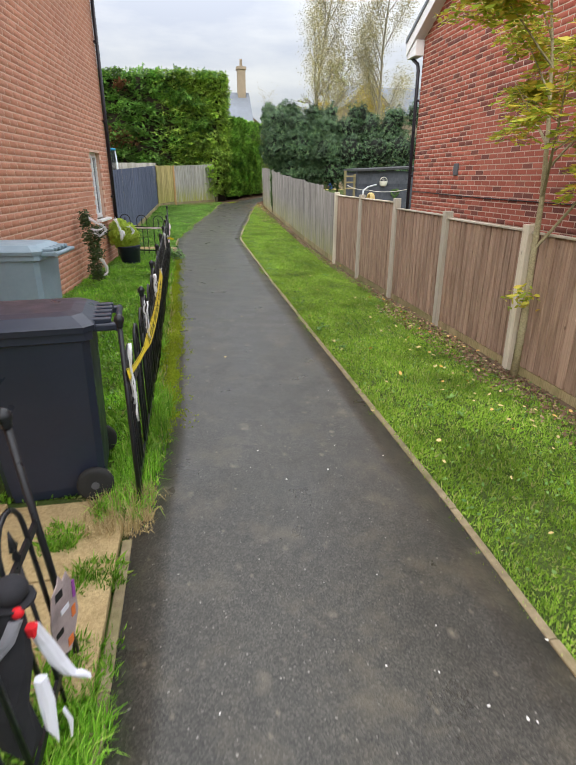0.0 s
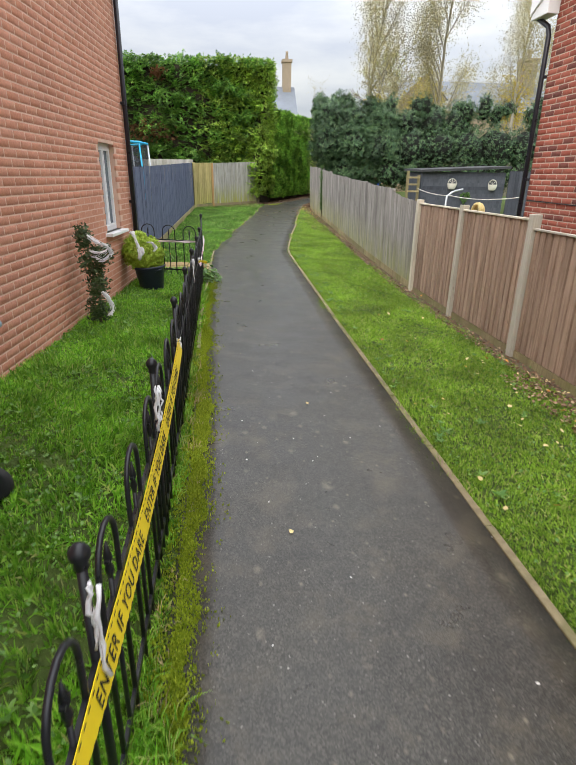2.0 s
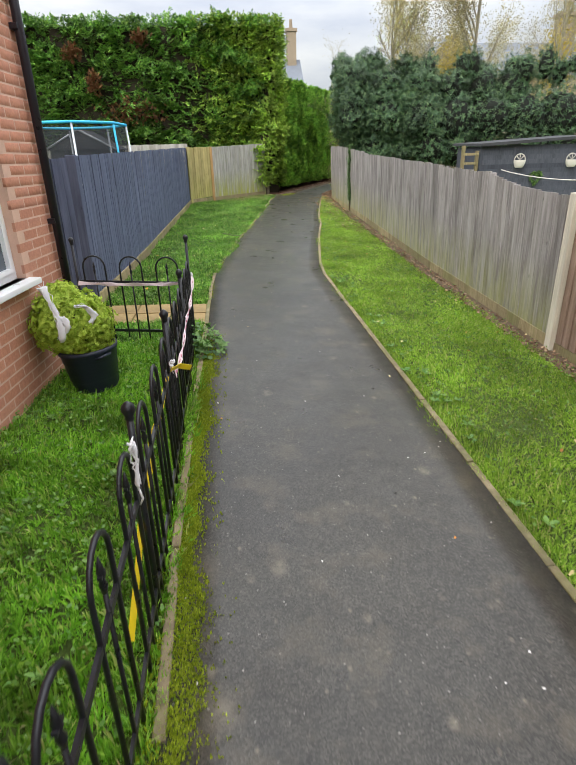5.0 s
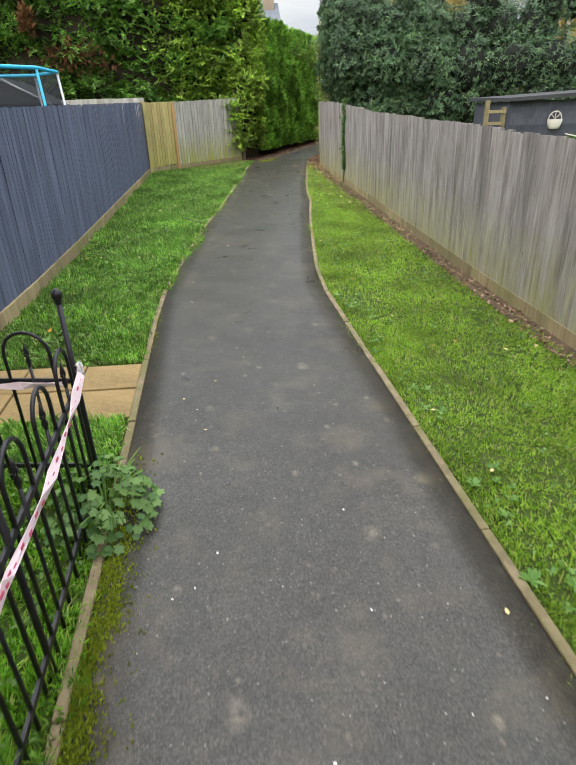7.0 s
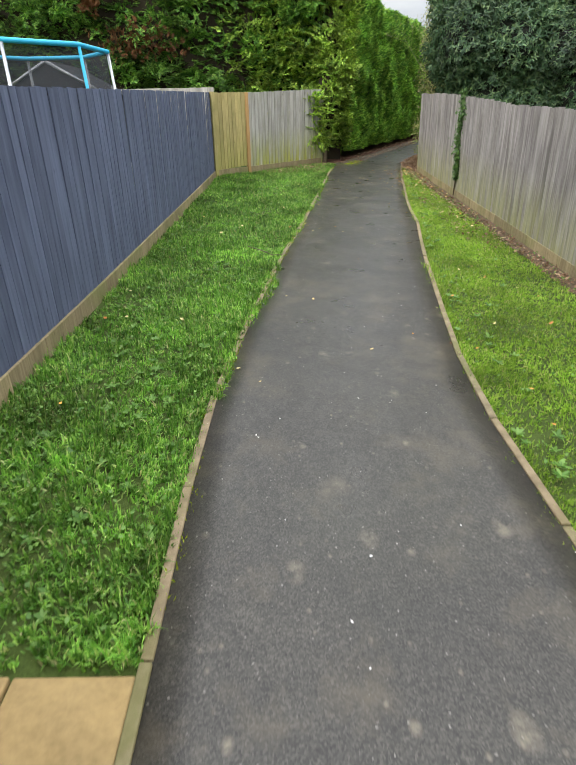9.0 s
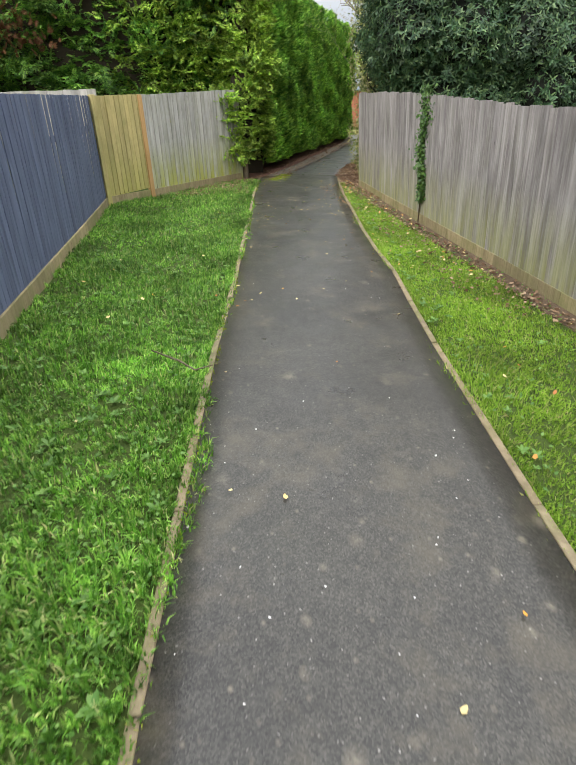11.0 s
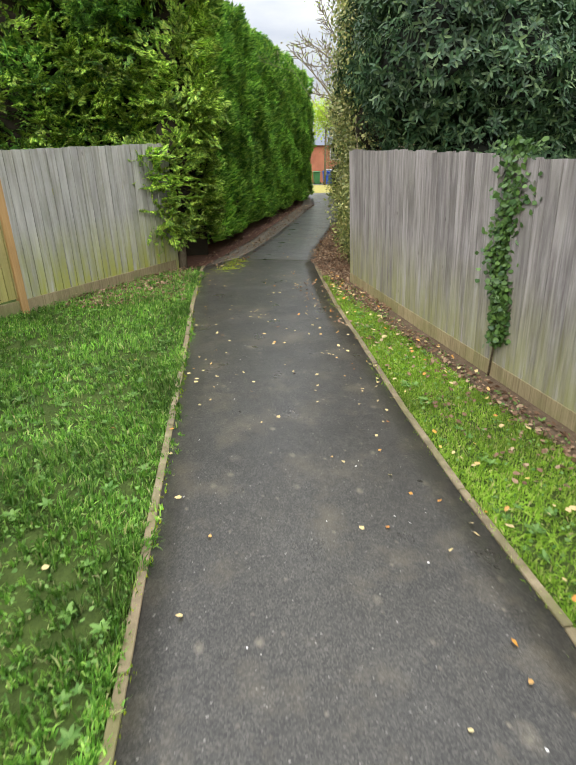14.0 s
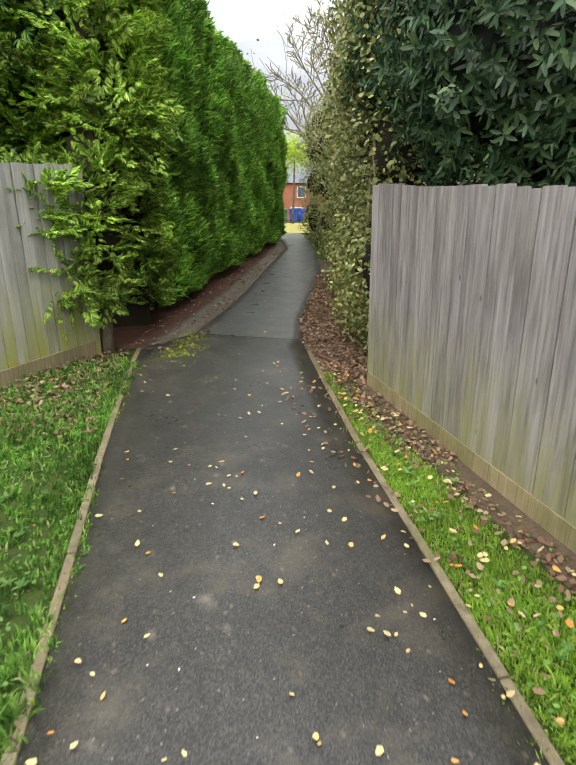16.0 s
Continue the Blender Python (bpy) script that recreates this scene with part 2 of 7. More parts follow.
M = {
    "asphalt": asphalt("worn_asphalt", (0.05, 0.0478, 0.0405)),
    "old_asphalt": asphalt("old_asphalt", (0.095, 0.094, 0.093)),
    "edging": dirty_concrete("concrete_edging"),
    "turf": soil("turf_soil", (0.035, 0.055, 0.014), (0.085, 0.125, 0.025)),
    "earth": soil("leafy_earth", (0.085, 0.06, 0.038), (0.18, 0.13, 0.085)),
    "needles": soil("red_needle_litter", (0.06, 0.032, 0.022), (0.15, 0.075, 0.05)),
    "worn_margin": soil("worn_gritty_margin", (0.12, 0.105, 0.08), (0.2, 0.175, 0.135)),
    "sand": soil("sandy_slab", (0.32, 0.235, 0.11), (0.52, 0.4, 0.21)),
    "slab": plain("buff_paving", (0.33, 0.235, 0.1), 0.9, vary=0.5, scale=5),
    "brown": timber("brown_fence_board", (0.25, 0.16, 0.115), (0.5, 0.36, 0.275), vary=0.09, grain=22.0, stained=0.62),
    "post": timber("fence_post_wood", (0.5, 0.46, 0.37), (0.7, 0.65, 0.55)),
    "grey_wood": timber("silvered_fence_board", (0.165, 0.147, 0.14), (0.48, 0.447, 0.432), 0.1, foot=0.5, vary=0.08, stained=0.75, grain=16.0),
    "gravel_board": timber("gravel_board_wood", (0.2, 0.16, 0.085), (0.46, 0.38, 0.22), 0.75),
    "dark_fence": timber("charcoal_painted_board", (0.08, 0.097, 0.15), (0.15, 0.178, 0.268), vary=0.06, stained=0.62, grain=12.0),
    "new_wood": timber("yellow_new_board", (0.38, 0.32, 0.13), (0.58, 0.48, 0.22), 0.5, foot=0.5, vary=0.12),
    "orange_wood": timber("orange_post_wood", (0.42, 0.24, 0.09), (0.58, 0.38, 0.17)),
    "pale_wood": timber("pale_weathered_board", (0.29, 0.28, 0.25), (0.57, 0.56, 0.52), 0.3, foot=1.0, vary=0.12, stained=0.62, grain=10.0),
    "mortar": plain("pale_mortar", (0.5, 0.38, 0.31), 0.95, vary=0.15, scale=20),
    "mortar_l": plain("peach_mortar", (0.62, 0.41, 0.31), 0.95, vary=0.12, scale=20),
    "iron": plain("black_painted_iron", (0.012, 0.013, 0.016), 0.35, vary=0.3, scale=20),
    "bin_dark": plain("charcoal_bin_plastic", (0.021, 0.027, 0.046), 0.36, vary=0.2, scale=6),
    "bin_grey": plain("blue_grey_bin_plastic", (0.24, 0.33, 0.39), 0.5, vary=0.12, scale=6),
    "bin_blue": plain("blue_bin_plastic", (0.02, 0.09, 0.5), 0.45, vary=0.12, scale=6),
    "bin_green": plain("green_bin_plastic", (0.06, 0.2, 0.06), 0.45, vary=0.12, scale=6),
    "rubber": plain("black_rubber", (0.02, 0.02, 0.02), 0.8, vary=0.2),
    "hub": plain("grey_hub", (0.09, 0.09, 0.1), 0.55, vary=0.2),
    "upvc": plain("white_upvc", (0.8, 0.81, 0.82), 0.35, vary=0.04, scale=5),
    "black_pipe": plain("black_pipe_plastic", (0.016, 0.015, 0.022), 0.35, vary=0.2, scale=12),
    "tile_grey": plain("grey_roof_slate", (0.17, 0.19, 0.22), 0.75, vary=0.25, scale=2),
    "stone": plain("buff_stone_wall", (0.32, 0.26, 0.19), 0.9, vary=0.25, scale=2),
    "roof_red": plain("brown_roof_tile", (0.3, 0.19, 0.13), 0.85, vary=0.25, scale=3),
    "far_brick": plain("far_red_brick", (0.42, 0.16, 0.09), 0.9, vary=0.2, scale=4),
    "bark": soil("bark", (0.1, 0.075, 0.05), (0.24, 0.2, 0.14)),
    "bark_pale": soil("pale_bark", (0.26, 0.22, 0.13), (0.42, 0.38, 0.24)),
    "bark_birch": soil("birch_bark", (0.25, 0.22, 0.17), (0.45, 0.42, 0.35)),
    # brown twig colour, darkened to hold the shade inside the foliage
    "hedge_core": plain("shaded_inner_twigs", (0.026, 0.021, 0.011), 0.95, vary=0.4, scale=6),
    # near-black on purpose: shade between the laurel leaves is put into this colour
    "laurel_core": plain("shaded_inner_laurel", (0.01, 0.013, 0.008), 0.95, vary=0.4, scale=6),
    "yellow": plain("yellow_tape", (0.85, 0.66, 0.02), 0.4, vary=0.06, scale=9),
    "pink": plain("pale_pink_tape", (0.8, 0.66, 0.7), 0.45, vary=0.08, scale=9),
    "red_dash": plain("red_print", (0.6, 0.12, 0.2), 0.6, vary=0.1),
    "ink": plain("black_print", (0.015, 0.015, 0.015), 0.7, vary=0.1),
    "web": plain("white_fibre", (0.78, 0.78, 0.8), 0.9, vary=0.08, scale=20),
    "cloth_white": plain("white_cloth", (0.75, 0.75, 0.82), 0.9, vary=0.08, scale=12),
    "cloth_black": plain("black_cloth", (0.02, 0.02, 0.024), 0.9, vary=0.3, scale=12),
    "cloth_grey": plain("grey_cloth", (0.2, 0.2, 0.22), 0.9, vary=0.2, scale=12),
    "cloth_red": plain("red_cloth", (0.65, 0.012, 0.02), 0.8, vary=0.1, scale=12),
    "card_mix": plain("grey_pink_card", (0.42, 0.34, 0.34), 0.7, vary=0.45, scale=20),
    "card_orange": plain("orange_card", (0.75, 0.2, 0.05), 0.7, vary=0.2, scale=20),
    "card_purple": plain("purple_card", (0.35, 0.08, 0.4), 0.7, vary=0.2, scale=20),
    "turquoise": plain("turquoise_pad", (0.03, 0.42, 0.66), 0.45, vary=0.12, scale=6),
    "steel": plain("galvanised_steel", (0.55, 0.58, 0.6), 0.4, 0.7, vary=0.1, scale=9),
    "shed_dark": timber("slate_painted_shed_board", (0.05, 0.056, 0.07), (0.1, 0.11, 0.135)),
    "shed_roof": plain("grey_felt_roof", (0.05, 0.052, 0.056), 0.9, vary=0.25, scale=6),
    "plaster": plain("cream_plaster", (0.7, 0.68, 0.6), 0.8, vary=0.08, scale=9),
    "rope": plain("straw_rope", (0.62, 0.5, 0.22), 0.9, vary=0.2, scale=20),
    "dry_grass": soil("pale_dry_grass", (0.32, 0.3, 0.08), (0.5, 0.45, 0.14)),
}
net = Mat("black_mesh_net", 0.8)
net.color((0.03, 0.035, 0.04))
net.b.inputs["Alpha"].default_value = 0.5
M["net"] = net.m
glass = Mat("window_glass", 0.03, 0, 0.6)
glass.color((0.09, 0.11, 0.13))
M["glass"] = glass.m

RED = ((0.0, (0.27, 0.075, 0.05)), (0.35, (0.34, 0.1, 0.066)), (0.76, (0.41, 0.14, 0.095)), (0.81, (0.15, 0.062, 0.05)), (1.0, (0.085, 0.045, 0.043)))
ORANGE = ((0.0, (0.47, 0.215, 0.135)), (0.5, (0.51, 0.245, 0.16)), (1.0, (0.55, 0.28, 0.19)))
for key, stops in (("brick_r", RED), ("brick_l", ORANGE)):
    for rand in ("object", "island"):
        M[key + "_" + rand] = brick_mat(key + "_" + rand, stops, rand)
M["blade"] = leaf_mat("grass_blade", ((0.0, (0.09, 0.235, 0.018)), (0.5, (0.21, 0.47, 0.036)), (0.88, (0.37, 0.62, 0.085)), (1.0, (0.52, 0.52, 0.2))), 0.5, 0.4, 0.38, 2.5, 0.5)
M["blade_lush"] = leaf_mat("lush_grass_blade", ((0.0, (0.065, 0.18, 0.022)), (0.5, (0.17, 0.39, 0.05)), (0.88, (0.32, 0.54, 0.105)), (1.0, (0.5, 0.48, 0.24))), 0.5, 0.4, 0.35, 1.7, 0.5, 13.0)
M["blade_mown"] = leaf_mat("mown_grass_blade", ((0.0, (0.14, 0.26, 0.03)), (0.45, (0.27, 0.46, 0.05)), (0.85, (0.42, 0.6, 0.095)), (1.0, (0.58, 0.52, 0.26))), 0.6, 0.3, 0.35, 1.3, 0.6)
M["moss"] = leaf_mat("yellow_green_moss", ((0.0, (0.18, 0.26, 0.02)), (1.0, (0.44, 0.52, 0.05))), 0.9, 0.1, 0.2)
M["weed"] = leaf_mat("weed_leaf", ((0.0, (0.08, 0.2, 0.03)), (1.0, (0.22, 0.38, 0.09))), 0.5, 0.4, 0.3)
M["mallow"] = leaf_mat("lobed_weed_leaf", ((0.0, (0.05, 0.13, 0.03)), (1.0, (0.17, 0.3, 0.08))), 0.5, 0.4, 0.25)
M["conifer"] = leaf_mat("conifer_spray", ((0.0, (0.035, 0.1, 0.02)), (0.5, (0.115, 0.29, 0.048)), (0.85, (0.28, 0.53, 0.085)), (1.0, (0.44, 0.64, 0.13))), 0.5, 0.4, 0.25, 1.5, 0.38)
# lit copy of conifer: the corner's brighter light is put into its colour
M["conifer_corner"] = leaf_mat("conifer_spray_lit", ((0.0, (0.055, 0.14, 0.02)), (0.5, (0.25, 0.46, 0.058)), (1.0, (0.72, 0.85, 0.17))), 0.5, 0.4, 0.28, 2.6, 0.35)
M["conifer_lane"] = leaf_mat("conifer_spray_soft", ((0.0, (0.06, 0.18, 0.026)), (0.6, (0.22, 0.48, 0.062)), (1.0, (0.5, 0.74, 0.11))), 0.5, 0.4, 0.35, 1.8, 0.4)
M["conifer_dead"] = leaf_mat("conifer_brown_patch", ((0.0, (0.14, 0.07, 0.035)), (1.0, (0.3, 0.15, 0.07))), 0.8, 0.2, 0.15)
M["laurel"] = leaf_mat("glossy_laurel_leaf", ((0.0, (0.022, 0.058, 0.026)), (0.6, (0.055, 0.115, 0.05)), (1.0, (0.14, 0.215, 0.09))), 0.44, 0.32, 0.1, 1.6, 0.5)
M["holly"] = leaf_mat("holly_leaf", ((0.0, (0.1, 0.15, 0.04)), (0.55, (0.26, 0.3, 0.09)), (1.0, (0.52, 0.48, 0.2))), 0.4, 0.5, 0.2)
M["ivy"] = leaf_mat("ivy_leaf", ((0.0, (0.03, 0.08, 0.02)), (1.0, (0.12, 0.22, 0.05))), 0.4, 0.5, 0.15)
M["birch"] = leaf_mat("birch_leaf", ((0.0, (0.3, 0.28, 0.16)), (0.6, (0.46, 0.42, 0.24)), (1.0, (0.56, 0.47, 0.18))), 0.6, 0.3, 0.4)
M["young"] = leaf_mat("autumn_leaf", ((0.0, (0.26, 0.38, 0.04)), (0.5, (0.48, 0.5, 0.06)), (0.85, (0.66, 0.56, 0.08)), (1.0, (0.55, 0.33, 0.06))), 0.5, 0.35, 0.35)
M["gold"] = leaf_mat("golden_leaf", ((0.0, (0.5, 0.38, 0.06)), (1.0, (0.62, 0.5, 0.12))), 0.6, 0.3, 0.4)
M["lime"] = leaf_mat("lime_conifer_spray", ((0.0, (0.36, 0.54, 0.05)), (1.0, (0.66, 0.8, 0.13))), 0.6, 0.3, 0.3)
M["shrub"] = leaf_mat("dark_shrub_leaf", ((0.0, (0.03, 0.06, 0.02)), (1.0, (0.09, 0.13, 0.05))), 0.45, 0.4, 0.2)
M["litter"] = leaf_mat("fallen_leaf", ((0.0, (0.6, 0.45, 0.22)), (0.55, (0.72, 0.6, 0.3)), (0.8, (0.72, 0.34, 0.06)), (1.0, (0.5, 0.2, 0.07))), 0.7, 0.3, 0.1)
M["litter_brown"] = leaf_mat("brown_fallen_leaf", ((0.0, (0.14, 0.08, 0.05)), (0.6, (0.27, 0.17, 0.11)), (1.0, (0.45, 0.33, 0.22))), 0.85, 0.2, 0.1)
M["straw"] = leaf_mat("dry_straw", ((0.0, (0.42, 0.32, 0.16)), (1.0, (0.62, 0.5, 0.28))), 0.8, 0.2, 0.2)
M["chip"] = plain("pale_stone_chip", (0.7, 0.68, 0.64), 0.8, vary=0.1, scale=30)


# ---- mesh helpers ----
def part(name, bm, mat, parent=None, label=""):
    """Links a bmesh as one mesh object under its thing."""
    me = bpy.data.meshes.new(name)
    bm.to_mesh(me)
    bm.free()
    return held(name, me, mat, parent, label)


def held(name, me, mat, parent=None, label=""):
    if mat is not None and not me.materials:
        for mt in mat if isinstance(mat, (list, tuple)) else (mat,):
            me.materials.append(mt)
    ob = new(name, me)
    if parent is not None:
        ob.parent = parent
    if label:
        ob["label"] = label
    return ob


def thing(name, label, category, m=None, group="", kind=""):
    ob = tagged(new(name), label, category, group, kind)
    if m is not None:
        ob.matrix_basis = m
    return ob


def box(bm, x0, x1, y0, y1, z0, z1, m=None, bevel=0.0, mat=0):
    r = bmesh.ops.create_cube(bm, size=1)
    mm = Matrix.Translation(((x0 + x1) / 2, (y0 + y1) / 2, (z0 + z1) / 2)) @ Matrix.Diagonal((x1 - x0, y1 - y0, z1 - z0, 1))
    vs = r["verts"]
    bmesh.ops.transform(bm, matrix=(m @ mm) if m else mm, verts=vs)
    if bevel:
        es = list({e for v in vs for e in v.link_edges})
        bmesh.ops.bevel(bm, geom=es, offset=bevel, segments=2, affect="EDGES", profile=0.5)
    elif mat:
        for f in {f for v in vs for f in v.link_faces}:
            f.material_index = mat
    return bm


def boxed(*a, **k):
    return box(bmesh.new(), *a, **k)


def tube(bm, pts, radius, n=8, caps=True):
    """A pipe along points; radius a number or one for each point."""
    pts = [Vector(p) for p in pts]
    rs = radius if isinstance(radius, (list, tuple)) else [radius] * len(pts)
    rings = []
    side = None
    for i, p in enumerate(pts):
        d = (pts[min(i + 1, len(pts) - 1)] - pts[max(i - 1, 0)]).normalized()
        if side is None:
            side = d.orthogonal().normalized()
        side = (side - d * side.dot(d)).normalized()
        up = d.cross(side)
        rings.append([bm.verts.new(p + (side * math.cos(a) + up * math.sin(a)) * rs[i]) for a in (2 * math.pi * j / n for j in range(n))])
    for a, b in zip(rings, rings[1:]):
        for j in range(n):
            f = bm.faces.new((a[j], a[(j + 1) % n], b[(j + 1) % n], b[j]))
            f.smooth = True
    if caps:
        bm.faces.new(rings[0][::-1])
        bm.faces.new(rings[-1])
    return bm


def lathe(bm, profile, n=20, m=None):
    """A turned shape from (radius, height) pairs."""
    rings = [[bm.verts.new((m or Matrix()) @ Vector((r * math.cos(2 * math.pi * j / n), r * math.sin(2 * math.pi * j / n), z))) for j in range(n)] for r, z in profile]
    for a, b in zip(rings, rings[1:]):
        for j in range(n):
            f = bm.faces.new((a[j], a[(j + 1) % n], b[(j + 1) % n], b[j]))
            f.smooth = True
    bm.faces.new(rings[0][::-1])
    bm.faces.new(rings[-1])
    return bm


def np_mesh(name, verts, faces, mat, smooth=False):
    """A mesh from arrays: verts (n, 3), faces (m, 3 or 4)."""
    me = bpy.data.meshes.new(name)
    verts, faces = np.asarray(verts, np.float32), np.asarray(faces, np.int32)
    k = faces.shape[1]
    me.vertices.add(len(verts))
    me.vertices.foreach_set("co", verts.ravel())
    me.loops.add(faces.size)
    me.loops.foreach_set("vertex_index", faces.ravel())
    me.polygons.add(len(faces))
    me.polygons.foreach_set("loop_start", np.arange(0, faces.size, k, dtype=np.int32))
    if smooth:
        me.polygons.foreach_set("use_smooth", np.ones(len(faces), bool))
    me.update(calc_edges=True)
    me.materials.append(mat)
    return me


def frames_of(normal, spin, rng):
    """Rotations (n, 3, 3) whose third column is the normal and whose second leans by spin."""
    n = normal / np.linalg.norm(normal, axis=1, keepdims=True)
    ref = np.stack([np.cos(spin), np.sin(spin), rng.normal(0, 0.25, len(n))], 1)
    x = np.cross(ref, n)
    x /= np.linalg.norm(x, axis=1, keepdims=True) + 1e-9
    y = np.cross(n, x)
    return np.stack([x, y, n], 2)


def scatter(name, tv, tf, pos, rot, size, mat):
    """Copies of a small shape joined into one mesh."""
    tv, tf = np.asarray(tv, np.float32), np.asarray(tf, np.int32)
    v = np.einsum("nij,kj->nki", rot, tv) * size[:, None, None] + pos[:, None, :]
    f = tf[None] + (np.arange(len(pos)) * len(tv))[:, None, None]
    return np_mesh(name, v.reshape(-1, 3), f.reshape(-1, tf.shape[1]), mat)


# leaf shapes: a folded leaf, a flat scale-like spray, a lobed leaf
LEAF_V = [(0, 0, 0), (0.22, 0.35, 0.06), (0, 0.4, 0), (-0.22, 0.35, 0.06), (0.16, 0.75, 0.03), (0, 1, -0.08), (-0.16, 0.75, 0.03)]
LEAF_F = [(0, 1, 2), (0, 2, 3), (1, 4, 2), (2, 4, 5), (2, 5, 6), (2, 6, 3)]


def spray_shape(rays=5, spread=1.0, width=0.13):
    v, f = [], []
    for i in range(rays):
        a = (i / (rays - 1) - 0.5) * 2 * spread
        ln = 1.0 - 0.45 * abs(a) / max(spread, 0.1)
        base = 0.25 * (1 - abs(a))
        d, s = (math.sin(a), math.cos(a)), (math.cos(a), -math.sin(a))
        k = len(v)
        v += [(0, base * 0.3, 0.0), (d[0] * ln * 0.55 + s[0] * width, base + d[1] * ln * 0.5 + s[1] * width, 0.05), (d[0] * ln, base + d[1] * ln * 0.8, -0.1), (d[0] * ln * 0.55 - s[0] * width, base + d[1] * ln * 0.5 - s[1] * width, 0.05)]
        f += [(k, k + 1, k + 2), (k, k + 2, k + 3)]
    return v, f


SPRAY_V, SPRAY_F = spray_shape()
FLAT_V = [(0, 0, 0), (0.33, 0.3, 0.04), (0.2, 0.8, 0.02), (0, 1, 0.05), (-0.25, 0.75, 0), (-0.33, 0.3, 0.06)]
FLAT_F = [(0, 1, 2), (0, 2, 3), (0, 3, 4), (0, 4, 5)]


# ---- plan ----
def ground_z(x, y):
    """Height of the ground: a gentle rise along the path, falling towards the fence side."""
    p = np.interp(y, [-5, 0, 5, 11, 16, 21, 24, 27, 32, 40, 47, 60, 72], [0.0, 0, 0.01, 0.04, 0.125, 0.32, 0.43, 0.58, 0.72, 0.85, 0.82, 0.5, 0.2])
    c = np.interp(y, [0, 10, 16, 25, 40], [0.055, 0.05, 0.03, 0.02, 0.0])
    xc = np.clip(x, -3, 5)
    return p - c * (xc - 0.5) - np.interp(y, [0, 12, 20], [0.02, 0.03, 0.0]) * np.maximum(0, xc - 1.45)


def gz(x, y):
    return float(ground_z(x, y))


PATH_L = [(-0.36, -6), (-0.38, 0), (-0.38, 2.2), (-0.28, 3.3), (-0.275, 6), (-0.3, 7.6), (-0.335, 8.8), (-0.335, 11), (-0.315, 12.2), (-0.31, 13.5), (-0.3, 15.0), (-0.17, 16.1), (0.23, 18.7), (0.52, 20.2), (0.78, 21.8), (1.14, 23.9), (1.41, 25.6), (1.7, 27.1), (1.79, 27.5)]
PATH_R = [(1.25, -6), (1.3, 0), (1.37, 2.3), (1.38, 5), (1.4, 8.6), (1.43, 11), (1.44, 13.5), (1.45, 15.4), (1.59, 16.4), (2.04, 19.2), (2.28, 20.3), (2.45, 21.8), (2.86, 24.0), (3.06, 25.2), (3.45, 27.0)]


def along(poly, y):
    return np.interp(y, [p[1] for p in poly], [p[0] for p in poly])


# ground sheet to the horizon
gx = np.concatenate([[-900, -300, -100, -40, -20, -10], np.arange(-6, 14.01, 0.25), [18, 25, 40, 100, 300, 900]])
gy = np.concatenate([[-900, -300, -100, -30, -12], np.arange(-7, 44.01, 0.25), [48, 55, 65, 90, 150, 400, 1500]])
GX, GY = np.meshgrid(gx, gy)
GZ = ground_z(GX, GY) - 0.018
near = (np.abs(GX) < 15) & (GY > -8) & (GY < 45)
GZ = GZ + near * 0.012 * np.sin(GX * 3.1 + 1.3 * np.sin(GY * 1.7)) * np.sin(GY * 2.3) * ((GX < along(PATH_L, GY) - 0.3) | (GX > along(PATH_R, GY) + 0.3))
nx = len(gx)
idx = np.arange(len(gy) * nx).reshape(len(gy), nx)
quads = np.stack([idx[:-1, :-1], idx[:-1, 1:], idx[1:, 1:], idx[1:, :-1]], -1).reshape(-1, 4)
tagged(held("ground", np_mesh("ground", np.stack([GX, GY, GZ], -1).reshape(-1, 3), quads, M["turf"], True), None), "uneven turf-covered ground", "ground", kind="structure")


def strip(name, left, right, lift, mat, cross=8, step=0.25, skirt=0.05):
    """A sheet between two edge lines of equal stations, draped on the ground, with a skirt."""
    L = [Vector((*p, 0)) for p in left]
    R = [Vector((*p, 0)) for p in right]
    rows = []
    for i in range(len(L) - 1):
        n = max(1, int((L[i + 1] - L[i]).length / step))
        rows += [(L[i].lerp(L[i + 1], k / n), R[i].lerp(R[i + 1], k / n)) for k in range(n)]
    rows.append((L[-1], R[-1]))
    v = []
    for a, b in rows:
        for j in range(-1, cross + 2):
            p = a.lerp(b, min(max(j / cross, 0), 1))
            v.append((p.x, p.y, gz(p.x, p.y) + lift - (skirt if j in (-1, cross + 1) else 0)))
    w = cross + 3
    ii = np.arange(len(rows) * w).reshape(len(rows), w)
    q = np.stack([ii[:-1, :-1], ii[:-1, 1:], ii[1:, 1:], ii[1:, :-1]], -1).reshape(-1, 4)
    return held(name, np_mesh(name, v, q, mat), None)


ys = sorted({p[1] for p in PATH_L if p[1] <= 27.2} | {p[1] for p in PATH_R if p[1] <= 27.2})
JOIN_L, JOIN_R = [(1.79, 27.5), (2.42, 27.93)], [(3.5, 27.25), (3.56, 27.38)]
tagged(strip("path", [(along(PATH_L, y), y) for y in ys] + JOIN_L, [(along(PATH_R, y), y) for y in ys] + JOIN_R, 0.006, M["asphalt"]), "worn grey asphalt footpath with pale chips", "path", kind="structure")
LANE_EDGE = [(1.79, 27.5), (2.2, 28.22), (3.2, 30.09), (4.25, 32.3), (6.2, 36.5), (7.9, 41.5)]
LANE_L = [(2.42, 27.93), (2.92, 28.81), (3.68, 30.3), (4.75, 32.6), (6.5, 36.4), (8.0, 41.5)]
